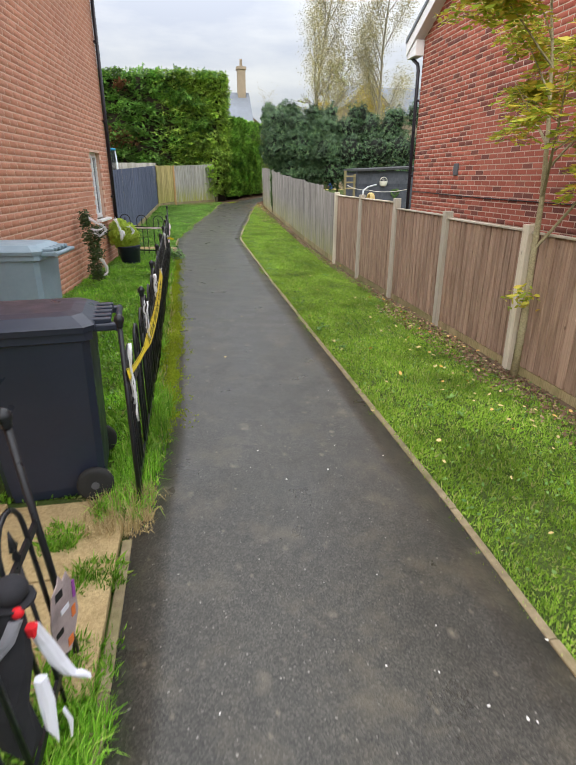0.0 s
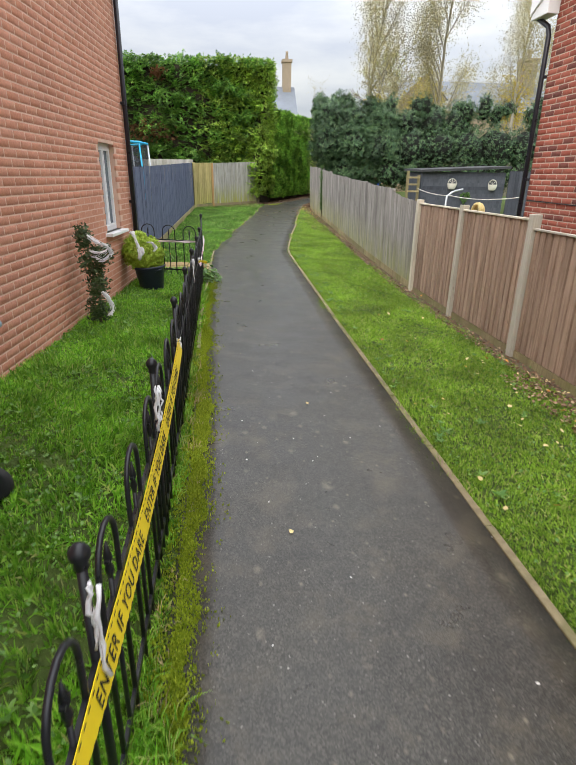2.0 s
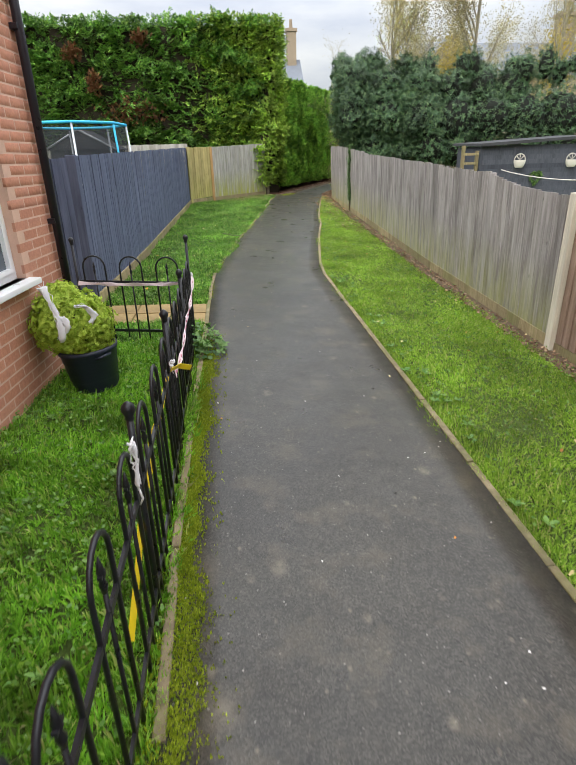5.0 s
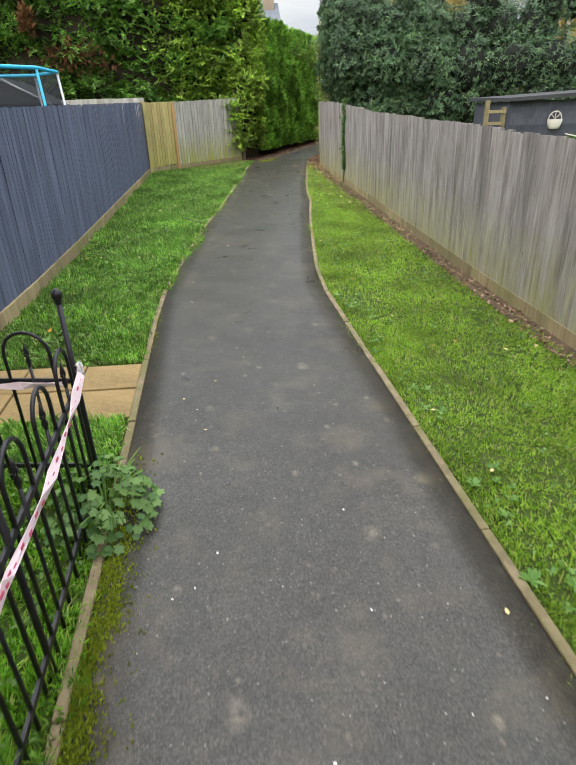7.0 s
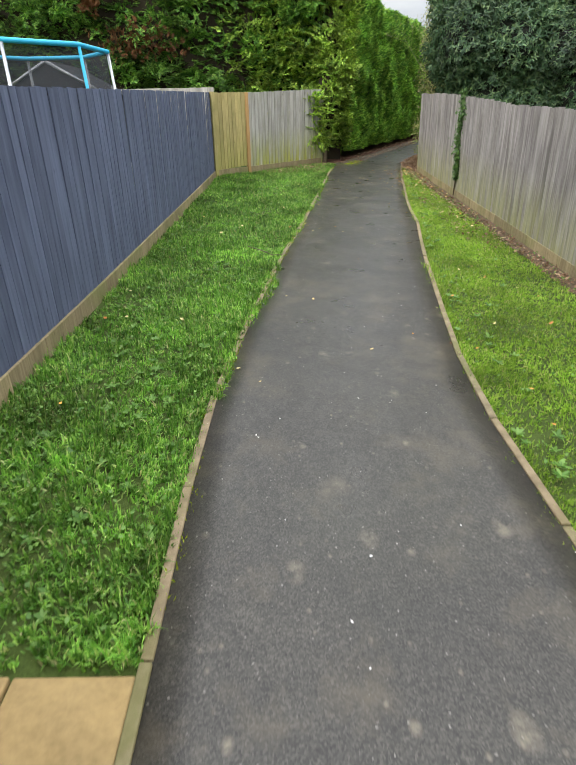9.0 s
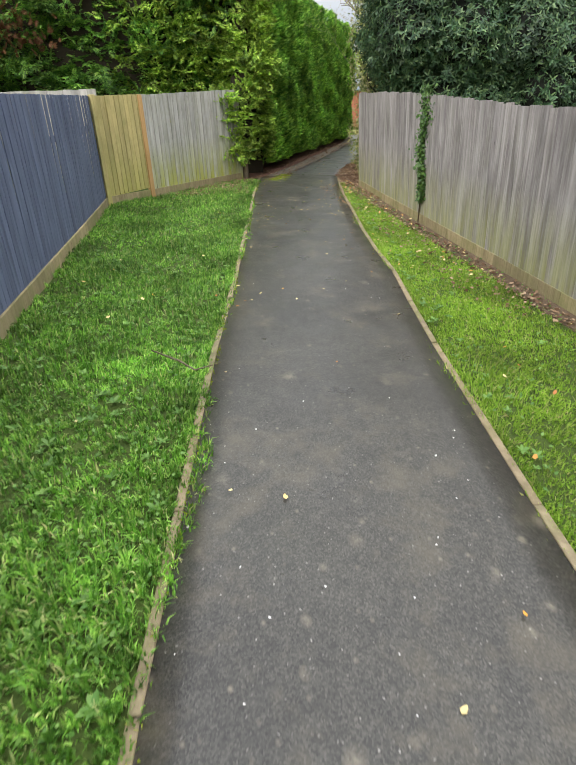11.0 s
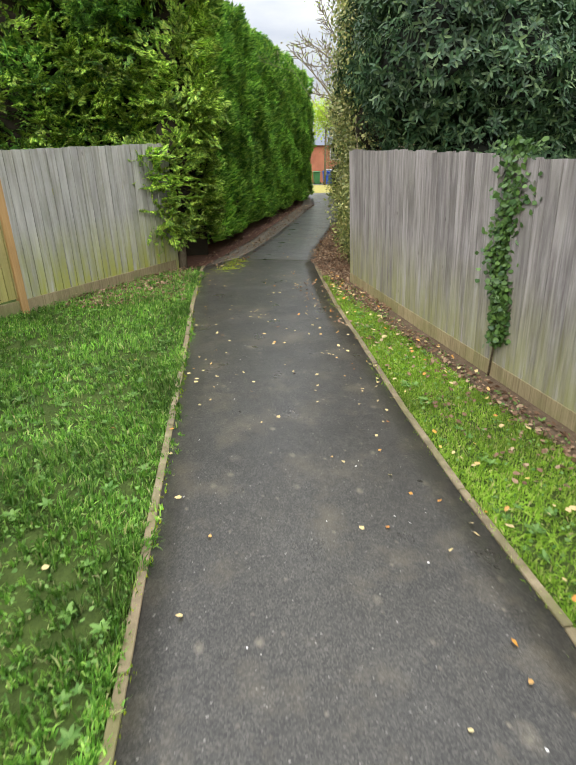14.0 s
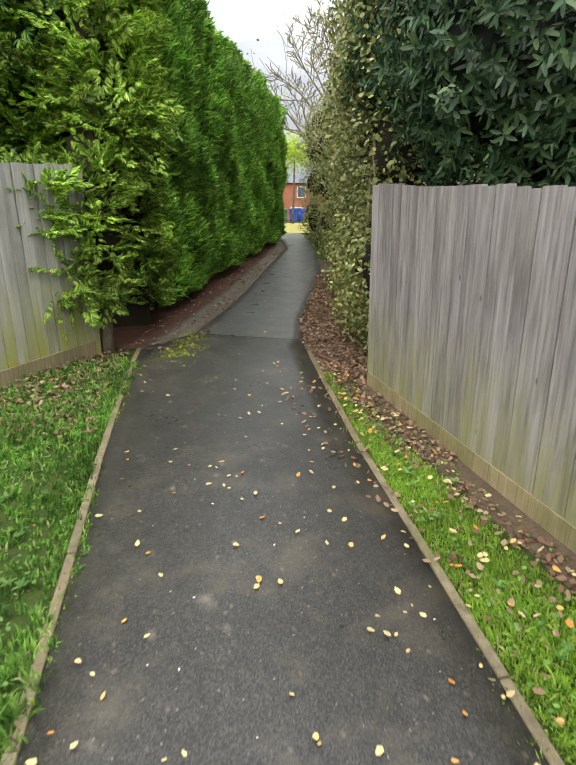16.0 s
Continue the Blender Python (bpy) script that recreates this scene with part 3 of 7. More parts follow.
LANE_R = [(3.56, 27.38), (3.9, 28.3), (4.85, 30.2), (5.8, 32.2), (7.4, 36.4), (8.9, 41.5)]
tagged(strip("lane_path", LANE_L, LANE_R, 0.01, M["old_asphalt"]), "older paler asphalt lane between hedges", "path", kind="structure")
tagged(strip("lane_margin", LANE_EDGE, LANE_L, 0.003, M["worn_margin"], 4), "worn grey-brown gritty margin beside the lane", "path", kind="structure")
tagged(strip("earth_strip", [(0.9, 27.6), (1.3, 28.9), (2.3, 31.0), (3.4, 33.2), (5.4, 37.2), (7.2, 41.5)], [(1.85, 27.5), (2.26, 28.2), (3.26, 30.05), (4.3, 32.25), (6.25, 36.45), (7.95, 41.5)], 0.002, M["needles"], 4), "reddish needle-strewn earth under the hedge", "soil", kind="structure")
tagged(strip("earth_bed", [(3.5, 23.2), (3.25, 26.6), (3.75, 28.2), (4.7, 30.1), (6.3, 33.7)], [(3.6, 23.2), (4.6, 26.6), (5.2, 28.0), (6.1, 29.8), (7.7, 33.0)], 0.004, M["earth"], 4), "leaf-strewn earth beside the path", "soil", kind="structure")
tagged(strip("earth_fence_foot", [(2.95, -2), (2.98, 6), (3.05, 12), (3.2, 18), (3.38, 24.6)], [(3.3, -2), (3.3, 6), (3.3, 12), (3.5, 18), (3.66, 24.6)], 0.002, M["earth"], 3), "earthy leaf-littered strip along the fence foot", "soil", kind="structure")
tagged(strip("far_verge", [(4.0, 41.5), (4.0, 58.0)], [(21.0, 41.5), (21.0, 58.0)], 0.012, M["dry_grass"], 8), "pale yellowish grass verge", "grass", kind="structure")
tagged(strip("far_road", [(-10, 61.0), (-10, 67.5)], [(45.0, 61.0), (45.0, 67.5)], 0.012, M["old_asphalt"], 30), "grey asphalt road", "road", kind="structure")


# ---- kerb edging: one board after another along both sides ----
def edging(poly, y0, y1, side, label):
    top = thing("path_edging", label, "kerb", kind="structure")
    me = None
    y = y0
    k = 0
    while y < y1:
        ln = 0.91
        ya, yb = y, min(y + ln, y1)
        a, b = Vector((along(poly, ya), ya, 0)), Vector((along(poly, yb), yb, 0))
        a.z, b.z = gz(a.x, a.y), gz(b.x, b.y)
        d = (b - a).normalized()
        if me is None:
            bm = boxed(-0.023, 0.023, 0, 1, -0.08, 0.016, bevel=0.007)
            me = bpy.data.meshes.new("edging_board")
            bm.to_mesh(me)
            bm.free()
        ob = held("edging_board", me, M["edging"], top)
        turn = d.to_track_quat("Y", "Z").to_matrix().to_4x4()
        ob.matrix_basis = Matrix.Translation(a + Vector((side * 0.004, 0, random.uniform(-0.006, 0.004)))) @ turn @ Matrix.Diagonal((1, (b - a).length - 0.006, 1, 1))
        y = yb
        k += 1
    return top


edging(PATH_R, -5, 27.0, 1, "weathered buff concrete edging along the path")
edging(PATH_L, -5, 2.2, -1, "weathered buff concrete edging by the gate")
edging(PATH_L, 8.0, 27.5, -1, "mossy buff concrete edging beside the grass")


# ---- fences ----
def board_mesh(name, width, mat, thick=0.016, pitch=0.1, groove=0.004):
    """One feather-edged board, 1 m tall, along x, with a rebate where the next board laps it."""
    bm = bmesh.new()
    prof = [(0, 0), (0.001, -thick), (pitch * 0.5, -thick * 0.85), (pitch - groove - 0.002, -thick * 0.68), (pitch - groove, -thick * 0.06), (width, -thick * 0.05), (width, 0)]
    lo = [bm.verts.new((x, y, 0)) for x, y in prof]
    hi = [bm.verts.new((x, y, 1)) for x, y in prof]
    for i in range(len(prof)):
        j = (i + 1) % len(prof)
        bm.faces.new((lo[i], lo[j], hi[j], hi[i]))
    bm.faces.new(lo[::-1])
    bm.faces.new(hi)
    bmesh.ops.recalc_face_normals(bm, faces=bm.faces)
    me = bpy.data.meshes.new(name)
    bm.to_mesh(me)
    bm.free()
    me.materials.append(mat)
    return me


def board_run(top, a, b, base, head, mat, pitch=0.1, width=0.115, rough=0.006, flip=False, name="board", lift=0.0, thick=0.016, lean=0.0, groove=0.004):
    """Boards side by side from a to b (plan points); base and head give heights at 0..1 along."""
    a, b = Vector((*a, 0)), Vector((*b, 0))
    ln = (b - a).length
    n = max(1, int(round(ln / pitch)))
    ang = math.atan2(b.y - a.y, b.x - a.x)
    me = board_mesh(name, width * (ln / n) / pitch, mat, thick, ln / n, groove)
    for i in range(n):
        s = i / n
        p = a.lerp(b, s)
        z0 = base(s + 0.5 / n) + lift
        h = head(s + 0.5 / n) - z0 + random.uniform(-rough, rough)
        ob = held(name, me, None, top)
        ob.matrix_basis = Matrix.Translation((p.x, p.y, z0)) @ pose(0, 0, 0, lean + random.uniform(-0.3, 0.3), random.uniform(-0.25, 0.25), math.degrees(ang) + random.uniform(-0.8, 0.8)) @ Matrix.Diagonal((1, 1 if not flip else -1, h, 1))


def rail_between(top, name, a, b, za, zb, depth, height, mat, off=0.03):
    """A rail of rectangular section from a to b, on the back of the boards."""
    a, b = Vector((*a, za)), Vector((*b, zb))
    d = b - a
    turn = d.normalized().to_track_quat("X", "Z").to_matrix().to_4x4()
    ob = part(name, boxed(0, d.length, off, off + depth, 0, height, bevel=0.004), mat, top)
    ob.matrix_basis = Matrix.Translation(a) @ turn
    return ob


def fence_post(top, x, y, z0, z1, w, mat, name="post", turn=0.0):
    bm = boxed(-w / 2, w / 2, -w / 2, w / 2, -0.25, z1 - z0, bevel=0.008)
    ob = part(name, bm, mat, top)
    ob.matrix_basis = pose(x, y, z0, random.uniform(-0.5, 0.5), random.uniform(-0.5, 0.5), turn)
    return ob


# brown close-board fence, panel by panel (runs along y; boards face the path)
BROWN_POSTS = [0.9, 2.8, 4.72, 6.45, 8.22, 10.0, 11.72]
brown_tops = [1.2, 1.21, 1.22, 1.25, 1.34, 1.345]
brown_fence = thing("brown_fence", "brown close-boarded timber fence with capped panels", "fence")
for i, (ya, yb) in enumerate(zip(BROWN_POSTS, BROWN_POSTS[1:])):
    za, zb = gz(3.27, ya) - 0.03, gz(3.27, yb) - 0.03
    zt = brown_tops[i]
    board_run(brown_fence, (3.27, ya + 0.05), (3.27, yb - 0.05), lambda s: za + (zb - za) * s, lambda s: zt, M["brown"], pitch=0.112, width=0.128, rough=0.003, flip=True, lift=0.13, thick=0.026, groove=0.011)
    rail_between(brown_fence, "gravel_board", (3.26, yb - 0.05), (3.26, ya + 0.05), zb - 0.03, za - 0.03, 0.025, 0.15, M["gravel_board"], -0.01)
    rail_between(brown_fence, "capping", (3.25, yb - 0.05), (3.25, ya + 0.05), zt, zt, 0.045, 0.022, M["post"], -0.02)
    rail_between(brown_fence, "back_rail", (3.275, yb - 0.05), (3.275, ya + 0.05), zb + 0.75, za + 0.75, 0.04, 0.05, M["brown"], 0.0)
for i, y in enumerate(BROWN_POSTS):
    zt = max(brown_tops[max(i - 1, 0)], brown_tops[min(i, len(brown_tops) - 1)])
    p = fence_post(brown_fence, 3.255, y, gz(3.27, y), zt + 0.07, 0.1, M["post"])

# silvered fence following the rise, with a wavy top
SILVER = [(3.27, 11.8), (3.3, 13.0), (3.36, 15.5), (3.43, 18.0), (3.5, 20.5), (3.57, 23.0), (3.63, 26.0)]
silver_top = lambda y: float(np.interp(y, [11.8, 12.7, 13.6, 14.6, 16.0, 17.2, 18.4, 20.2, 21.6, 22.9, 24.3, 26.0], [1.38, 1.42, 1.56, 1.585, 1.665, 1.7, 1.76, 1.82, 1.93, 2.02, 2.09, 2.14]))
silver_fence = thing("silver_fence", "silver-grey weathered close-boarded fence with green-stained foot", "fence")
for (xa, ya), (xb, yb) in zip(SILVER, SILVER[1:]):
    base = lambda s: gz(xb + (xa - xb) * s, yb + (ya - yb) * s) - 0.02
    board_run(silver_fence, (xb, yb), (xa, ya), base, lambda s: silver_top(yb + (ya - yb) * s), M["grey_wood"], pitch=0.11, width=0.13, rough=0.012, lift=0.15, lean=1.6, thick=0.02, groove=0.005)
    n = 2
    for k in range(n):
        pa, pb = (xb + (xa - xb) * k / n, yb + (ya - yb) * k / n), (xb + (xa - xb) * (k + 1) / n, yb + (ya - yb) * (k + 1) / n)
        rail_between(silver_fence, "gravel_board", pa, pb, gz(*pa) - 0.04, gz(*pb) - 0.04, 0.03, 0.17, M["gravel_board"], -0.022)
        for up in (0.45, 1.2):
            rail_between(silver_fence, "back_rail", pa, pb, gz(*pa) + up, gz(*pb) + up, 0.06, 0.07, M["grey_wood"], 0.0)
for y in (11.9, 13.8, 16.4, 19.1, 21.8, 23.6, 25.95):
    x = along(SILVER, y)
    fence_post(silver_fence, x + 0.1, y, gz(x, y), silver_top(y) - 0.02, 0.09, M["grey_wood"])
# the return at its far end
silver_return = thing("silver_return_fence", "weathered grey fence turning away from the path", "fence")
board_run(silver_return, (3.66, 26.02), (6.4, 26.4), lambda s: gz(3.6 + 2.8 * s, 26.1) - 0.02, lambda s: 2.13, M["grey_wood"], flip=True)
fence_post(silver_return, 4.9, 26.3, gz(4.9, 26.3), 2.1, 0.09, M["grey_wood"])

# charcoal fence
CH_A, CH_B = (-1.67, 13.4), (-1.21, 25.0)
charcoal_fence = thing("charcoal_fence", "charcoal-painted close-boarded fence on a mossy gravel board", "fence")
chx = lambda s: CH_A[0] + (CH_B[0] - CH_A[0]) * s
chy = lambda s: CH_A[1] + (CH_B[1] - CH_A[1]) * s
ch_head = lambda s: 1.86 + 0.33 * s
board_run(charcoal_fence, CH_A, CH_B, lambda s: gz(chx(s), chy(s)), ch_head, M["dark_fence"], pitch=0.1, width=0.118, rough=0.004, lift=0.13, thick=0.008, groove=0.0015)
for k in range(6):
    s0, s1 = k / 6, (k + 1) / 6
    pa, pb = (chx(s0), chy(s0)), (chx(s1), chy(s1))
    rail_between(charcoal_fence, "gravel_board", pa, pb, gz(*pa) - 0.03, gz(*pb) - 0.03, 0.035, 0.165, M["gravel_board"], -0.03)
    rail_between(charcoal_fence, "back_rail", pa, pb, gz(*pa) + 1.2, gz(*pb) + 1.2, 0.06, 0.07, M["dark_fence"], 0.0)
    fence_post(charcoal_fence, pa[0] - 0.08, pa[1], gz(*pa), ch_head(s0) - 0.03, 0.09, M["dark_fence"])
charcoal_return = thing("charcoal_return_fence", "charcoal-painted fence panel between house and garden corner", "fence")
board_run(charcoal_return, (-2.75, 12.75), (-1.7, 13.38), lambda s: 0.2, lambda s: 1.84, M["dark_fence"])
fence_post(charcoal_return, -1.69, 13.4, 0.15, 1.87, 0.11, M["dark_fence"])

# pale fence with one newer panel
pale_fence = thing("pale_fence", "pale weathered timber fence with one newer yellow panel", "fence")
PA, PB, PC = (-1.2, 25.02), (-0.45, 25.66), (1.36, 27.42)
board_run(pale_fence, PA, PB, lambda s: gz(*PA) + 0.06 * s, lambda s: 2.18 + 0.03 * s, M["new_wood"], pitch=0.092, width=0.11, name="new_board", lift=0.13)
board_run(pale_fence, PB, PC, lambda s: gz(*PB) + (gz(*PC) - gz(*PB)) * s, lambda s: 2.2 + 0.11 * s, M["pale_wood"], pitch=0.105, width=0.12, lift=0.13)
for pa, pb in ((PA, PB), (PB, PC)):
    rail_between(pale_fence, "gravel_board", pa, pb, gz(*pa) - 0.03, gz(*pb) - 0.03, 0.03, 0.17, M["gravel_board"], -0.025)
    rail_between(pale_fence, "back_rail", pa, pb, gz(*pa) + 1.2, gz(*pb) + 1.2, 0.06, 0.07, M["pale_wood"], 0.0)
fence_post(pale_fence, PA[0] + 0.03, PA[1] - 0.02, gz(*PA), 2.2, 0.085, M["new_wood"], turn=40)
fence_post(pale_fence, PB[0] - 0.02, PB[1] - 0.03, gz(*PB), 2.2, 0.085, M["orange_wood"], turn=42)
fence_post(pale_fence, PC[0], PC[1] + 0.05, gz(*PC), 2.25, 0.085, M["pale_wood"], turn=42)
back_fence = thing("back_fence", "low pale timber fence below the hedge", "fence")
board_run(back_fence, (-9.0, 27.2), (-1.25, 26.2), lambda s: 0.5, lambda s: 2.33, M["pale_wood"], pitch=0.14, width=0.155)
fence_post(back_fence, -5, 26.75, 0.5, 2.4, 0.09, M["pale_wood"])


# ---- houses ----
BRICK_L, BRICK_H, JOINT = 0.211, 0.0615, 0.0138


def brick_shape(mat, length=BRICK_L, proud=0.006):
    bm = bmesh.new()
    x0, x1, c = 0.0, length, min(0.003, proud * 0.6)
    ring0 = [bm.verts.new(p) for p in ((x0, 0.02, 0), (x1, 0.02, 0), (x1, 0.02, BRICK_H), (x0, 0.02, BRICK_H))]
    ring1 = [bm.verts.new(p) for p in ((x0, -proud + c, 0), (x1, -proud + c, 0), (x1, -proud + c, BRICK_H), (x0, -proud + c, BRICK_H))]
    ring2 = [bm.verts.new(p) for p in ((x0 + c, -proud, c), (x1 - c, -proud, c), (x1 - c, -proud, BRICK_H - c), (x0 + c, -proud, BRICK_H - c))]
    for a, b in ((ring0, ring1), (ring1, ring2)):
        for i in range(4):
            bm.faces.new((a[i], a[(i + 1) % 4], b[(i + 1) % 4], b[i]))
    bm.faces.new(ring2)
    bmesh.ops.recalc_face_normals(bm, faces=bm.faces)
    me = bpy.data.meshes.new("brick")
    bm.to_mesh(me)
    bm.free()
    me.materials.append(mat)
    return me


def brickwork(wall, width, z0, z1, mats, single, skip=lambda u, z: False, top=lambda u: 1e9, proud=0.006):
    """Stretcher bond on a wall whose face is y = 0 and which runs along local x. single(u, z): built as a brick of its own."""
    me = brick_shape(mats[0], proud=proud)
    tv = np.array([v.co[:] for v in me.vertices])
    tf = np.array([p.vertices[:] for p in me.polygons])
    vs, count = [], 0
    row = 0
    z = z0
    while z + BRICK_H < z1:
        u = -(row % 2) * (BRICK_L + JOINT) / 2
        while u < width:
            ua, ub = max(u, 0), min(u + BRICK_L, width)
            mid = (ua + ub) / 2
            if ub - ua > 0.04 and not skip(mid, z) and z + BRICK_H < top(mid):
                if count < 300 and single(mid, z) and ub - ua > 0.2:
                    ob = held("brick", me, None, wall)
                    ob.matrix_basis = pose(u, random.uniform(-0.25, 0.25) * proud, z)
                    count += 1
                else:
                    v = tv.copy()
                    v[:, 0] = ua + v[:, 0] * (ub - ua) / BRICK_L
                    v[:, 1] += random.uniform(-0.25, 0.25) * proud
                    v[:, 2] += z
                    vs.append(v)
            u += BRICK_L + JOINT
        z += BRICK_H + JOINT
        row += 1
    f = (tf[None] + (np.arange(len(vs)) * len(tv))[:, None, None]).reshape(-1, 4)
    rest = held("brickwork", np_mesh("brickwork", np.concatenate(vs), f, mats[1]), None, wall)
    rest["kind"] = "stuff"


def wall_boxes(wall, width, z0, z1, depth, mat, openings, name="wall_core"):
    """The solid wall behind the bricks, cut round its openings (u0, u1, za, zb)."""
    bm = bmesh.new()
    us = sorted({0, width} | {o[0] for o in openings} | {o[1] for o in openings})
    for ua, ub in zip(us, us[1:]):
        cuts = sorted((o[2], o[3]) for o in openings if o[0] <= ua and o[1] >= ub)
        z = z0
        for za, zb in cuts:
            box(bm, ua, ub, 0, depth, z, za)
            z = zb
        box(bm, ua, ub, 0, depth, z, z1)
    return part(name, bm, mat, wall)


def downpipe(house, pts, brackets, r=0.034):
    """A pipe with collars, along local points, and brackets at heights."""
    p = part("downpipe", tube(bmesh.new(), pts, r, 12), M["black_pipe"], house, "black plastic downpipe")
    for z in brackets:
        part("bracket", boxed(pts[-1][0] - 0.05, pts[-1][0] + 0.05, pts[-1][1] - 0.01, 0.0, z - 0.02, z + 0.02, bevel=0.004), M["black_pipe"], p)
    return p


def window(house, u0, u1, z0, z1, inset=0.07):
    """A framed pane with a sill in a wall along local x."""
    w = 0.055
    bm = bmesh.new()
    box(bm, u0, u0 + w, inset, inset + 0.06, z0, z1)
    box(bm, u1 - w, u1, inset, inset + 0.06, z0, z1)
    box(bm, u0 + w, u1 - w, inset, inset + 0.06, z1 - w, z1)
    box(bm, u0 + w, u1 - w, inset, inset + 0.06, z0, z0 + w)
    fr = part("window_frame", bm, M["upvc"], house, "white plastic window frame")
    bm = bmesh.new()
    um = (u0 + u1) / 2
    for a, b in ((u0 + w, um - 0.012), (um + 0.012, u1 - w)):
        v = 0.03
        box(bm, a, a + v, inset - 0.012, inset + 0.05, z0 + w, z1 - w)
        box(bm, b - v, b, inset - 0.012, inset + 0.05, z0 + w, z1 - w)
        box(bm, a + v, b - v, inset - 0.012, inset + 0.05, z1 - w - v, z1 - w)
        box(bm, a + v, b - v, inset - 0.012, inset + 0.05, z0 + w, z0 + w + v)
    part("sash", bm, M["upvc"], fr)
    part("pane", boxed(u0 + w, u1 - w, inset + 0.02, inset + 0.03, z0 + w, z1 - w), M["glass"], fr)
    part("window_sill", boxed(u0 - 0.05, u1 + 0.05, -0.09, inset + 0.06, z0 - 0.045, z0, bevel=0.008), M["upvc"], house, "white plastic sill")
    return fr


# orange brick house; local x runs along the wall away from the start of the walk
LEN = 14.6
run = Vector((0.0867, 0.9962, 0))
corner = Vector((-1.46, 11.62, 0)) - run * LEN
house_left = thing("brick_house", "orange brick house with white window and black downpipe", "house", Matrix.Translation(corner) @ pose(0, 0, 0, 0, 0, math.degrees(math.atan2(run.y, run.x))))
WIN = (LEN - 1.38, LEN - 0.66, 1.0, 2.12)
wall_l = new("wall")
wall_l.parent = house_left
wall_boxes(wall_l, LEN, -0.3, 5.3, 0.3, M["mortar_l"], [WIN])
brickwork(wall_l, LEN, -0.02, 5.2, (M["brick_l_object"], M["brick_l_island"]), lambda u, z: u > LEN - 2.4 and z < 1.45, lambda u, z: WIN[0] - 0.02 < u < WIN[1] + 0.02 and WIN[2] - 0.1 < z < WIN[3], proud=0.0007)
window(house_left, *WIN)
part("far_wall", boxed(LEN - 0.3, LEN, 0.3, 8.0, -0.3, 5.3), M["mortar_l"], house_left)
part("rear_wall", boxed(0, LEN - 0.3, 7.7, 8.0, -0.3, 5.3), M["mortar_l"], house_left)
part("near_wall", boxed(0, 0.3, 0.3, 7.7, -0.3, 5.3), M["mortar_l"], house_left)
bm = bmesh.new()
rv = [bm.verts.new(p) for p in ((-0.3, -0.35, 5.25), (LEN + 0.3, -0.35, 5.25), (LEN + 0.3, 4.0, 8.0), (-0.3, 4.0, 8.0), (LEN + 0.3, 8.35, 5.25), (-0.3, 8.35, 5.25))]
for q in ((0, 1, 2, 3), (3, 2, 4, 5), (0, 3, 5), (1, 4, 2), (0, 5, 4, 1)):
    bm.faces.new([rv[i] for i in q])
part("roof", bm, M["roof_red"], house_left, "brown tiled roof")
downpipe(house_left, [(LEN - 0.05, -0.05, 5.2), (LEN - 0.05, -0.05, 0.12)], (0.6, 1.35, 2.7, 4.0))
part("gutter", tube(bmesh.new(), [(-0.2, -0.33, 5.2), (LEN + 0.25, -0.33, 5.2)], 0.055, 10), M["black_pipe"], house_left)

# red brick house: local x runs back along its gable wall from the far corner
RX, RY, RLEN = 4.56, 10.73, 9.9
house_right = thing("gable_house", "red multi-tone brick gable house with white bargeboard", "house", pose(RX, RY, 0, 0, 0, -90))
PITCH = 0.52
EAVE = 4.2
wall_r = new("wall")
wall_r.parent = house_right
bm = bmesh.new()
prof = [(0, -0.5), (RLEN, -0.5), (RLEN, EAVE), (RLEN / 2, EAVE + PITCH * RLEN / 2), (0, EAVE)]
fa = [bm.verts.new((u, 0, z)) for u, z in prof]
fb = [bm.verts.new((u, 0.3, z)) for u, z in prof]
bm.faces.new(fa)
bm.faces.new(fb[::-1])
for i in range(5):
    bm.faces.new((fa[i], fb[i], fb[(i + 1) % 5], fa[(i + 1) % 5]))
bmesh.ops.recalc_face_normals(bm, faces=bm.faces)
part("wall_core", bm, M["mortar"], wall_r)
brickwork(wall_r, RLEN, 0.7, EAVE + PITCH * RLEN / 2, (M["brick_r_object"], M["brick_r_island"]), lambda u, z: 2.2 < u < 5.4 and 1.1 < z < 2.85, top=lambda u: EAVE - 0.02 + PITCH * min(u, RLEN - u), proud=0.0032)
part("far_wall", boxed(0.0, 0.3, 0.3, 9.0, -0.5, EAVE), M["far_brick"], house_right)
part("rear_wall", boxed(0.3, RLEN - 0.3, 8.7, 9.0, -0.5, EAVE), M["far_brick"], house_right)
part("near_wall", boxed(RLEN - 0.3, RLEN, 0.3, 9.0, -0.5, EAVE), M["far_brick"], house_right)
bm = bmesh.new()
tri = [(0.02, EAVE), (RLEN - 0.02, EAVE), (RLEN / 2, EAVE + PITCH * (RLEN / 2 - 0.02))]
ta = [bm.verts.new((u, 8.7, z)) for u, z in tri]
tb = [bm.verts.new((u, 9.0, z)) for u, z in tri]
bm.faces.new(ta)
bm.faces.new(tb[::-1])
for i in range(3):
    bm.faces.new((ta[i], tb[i], tb[(i + 1) % 3], ta[(i + 1) % 3]))
bmesh.ops.recalc_face_normals(bm, faces=bm.faces)
part("gable", bm, M["far_brick"], house_right)
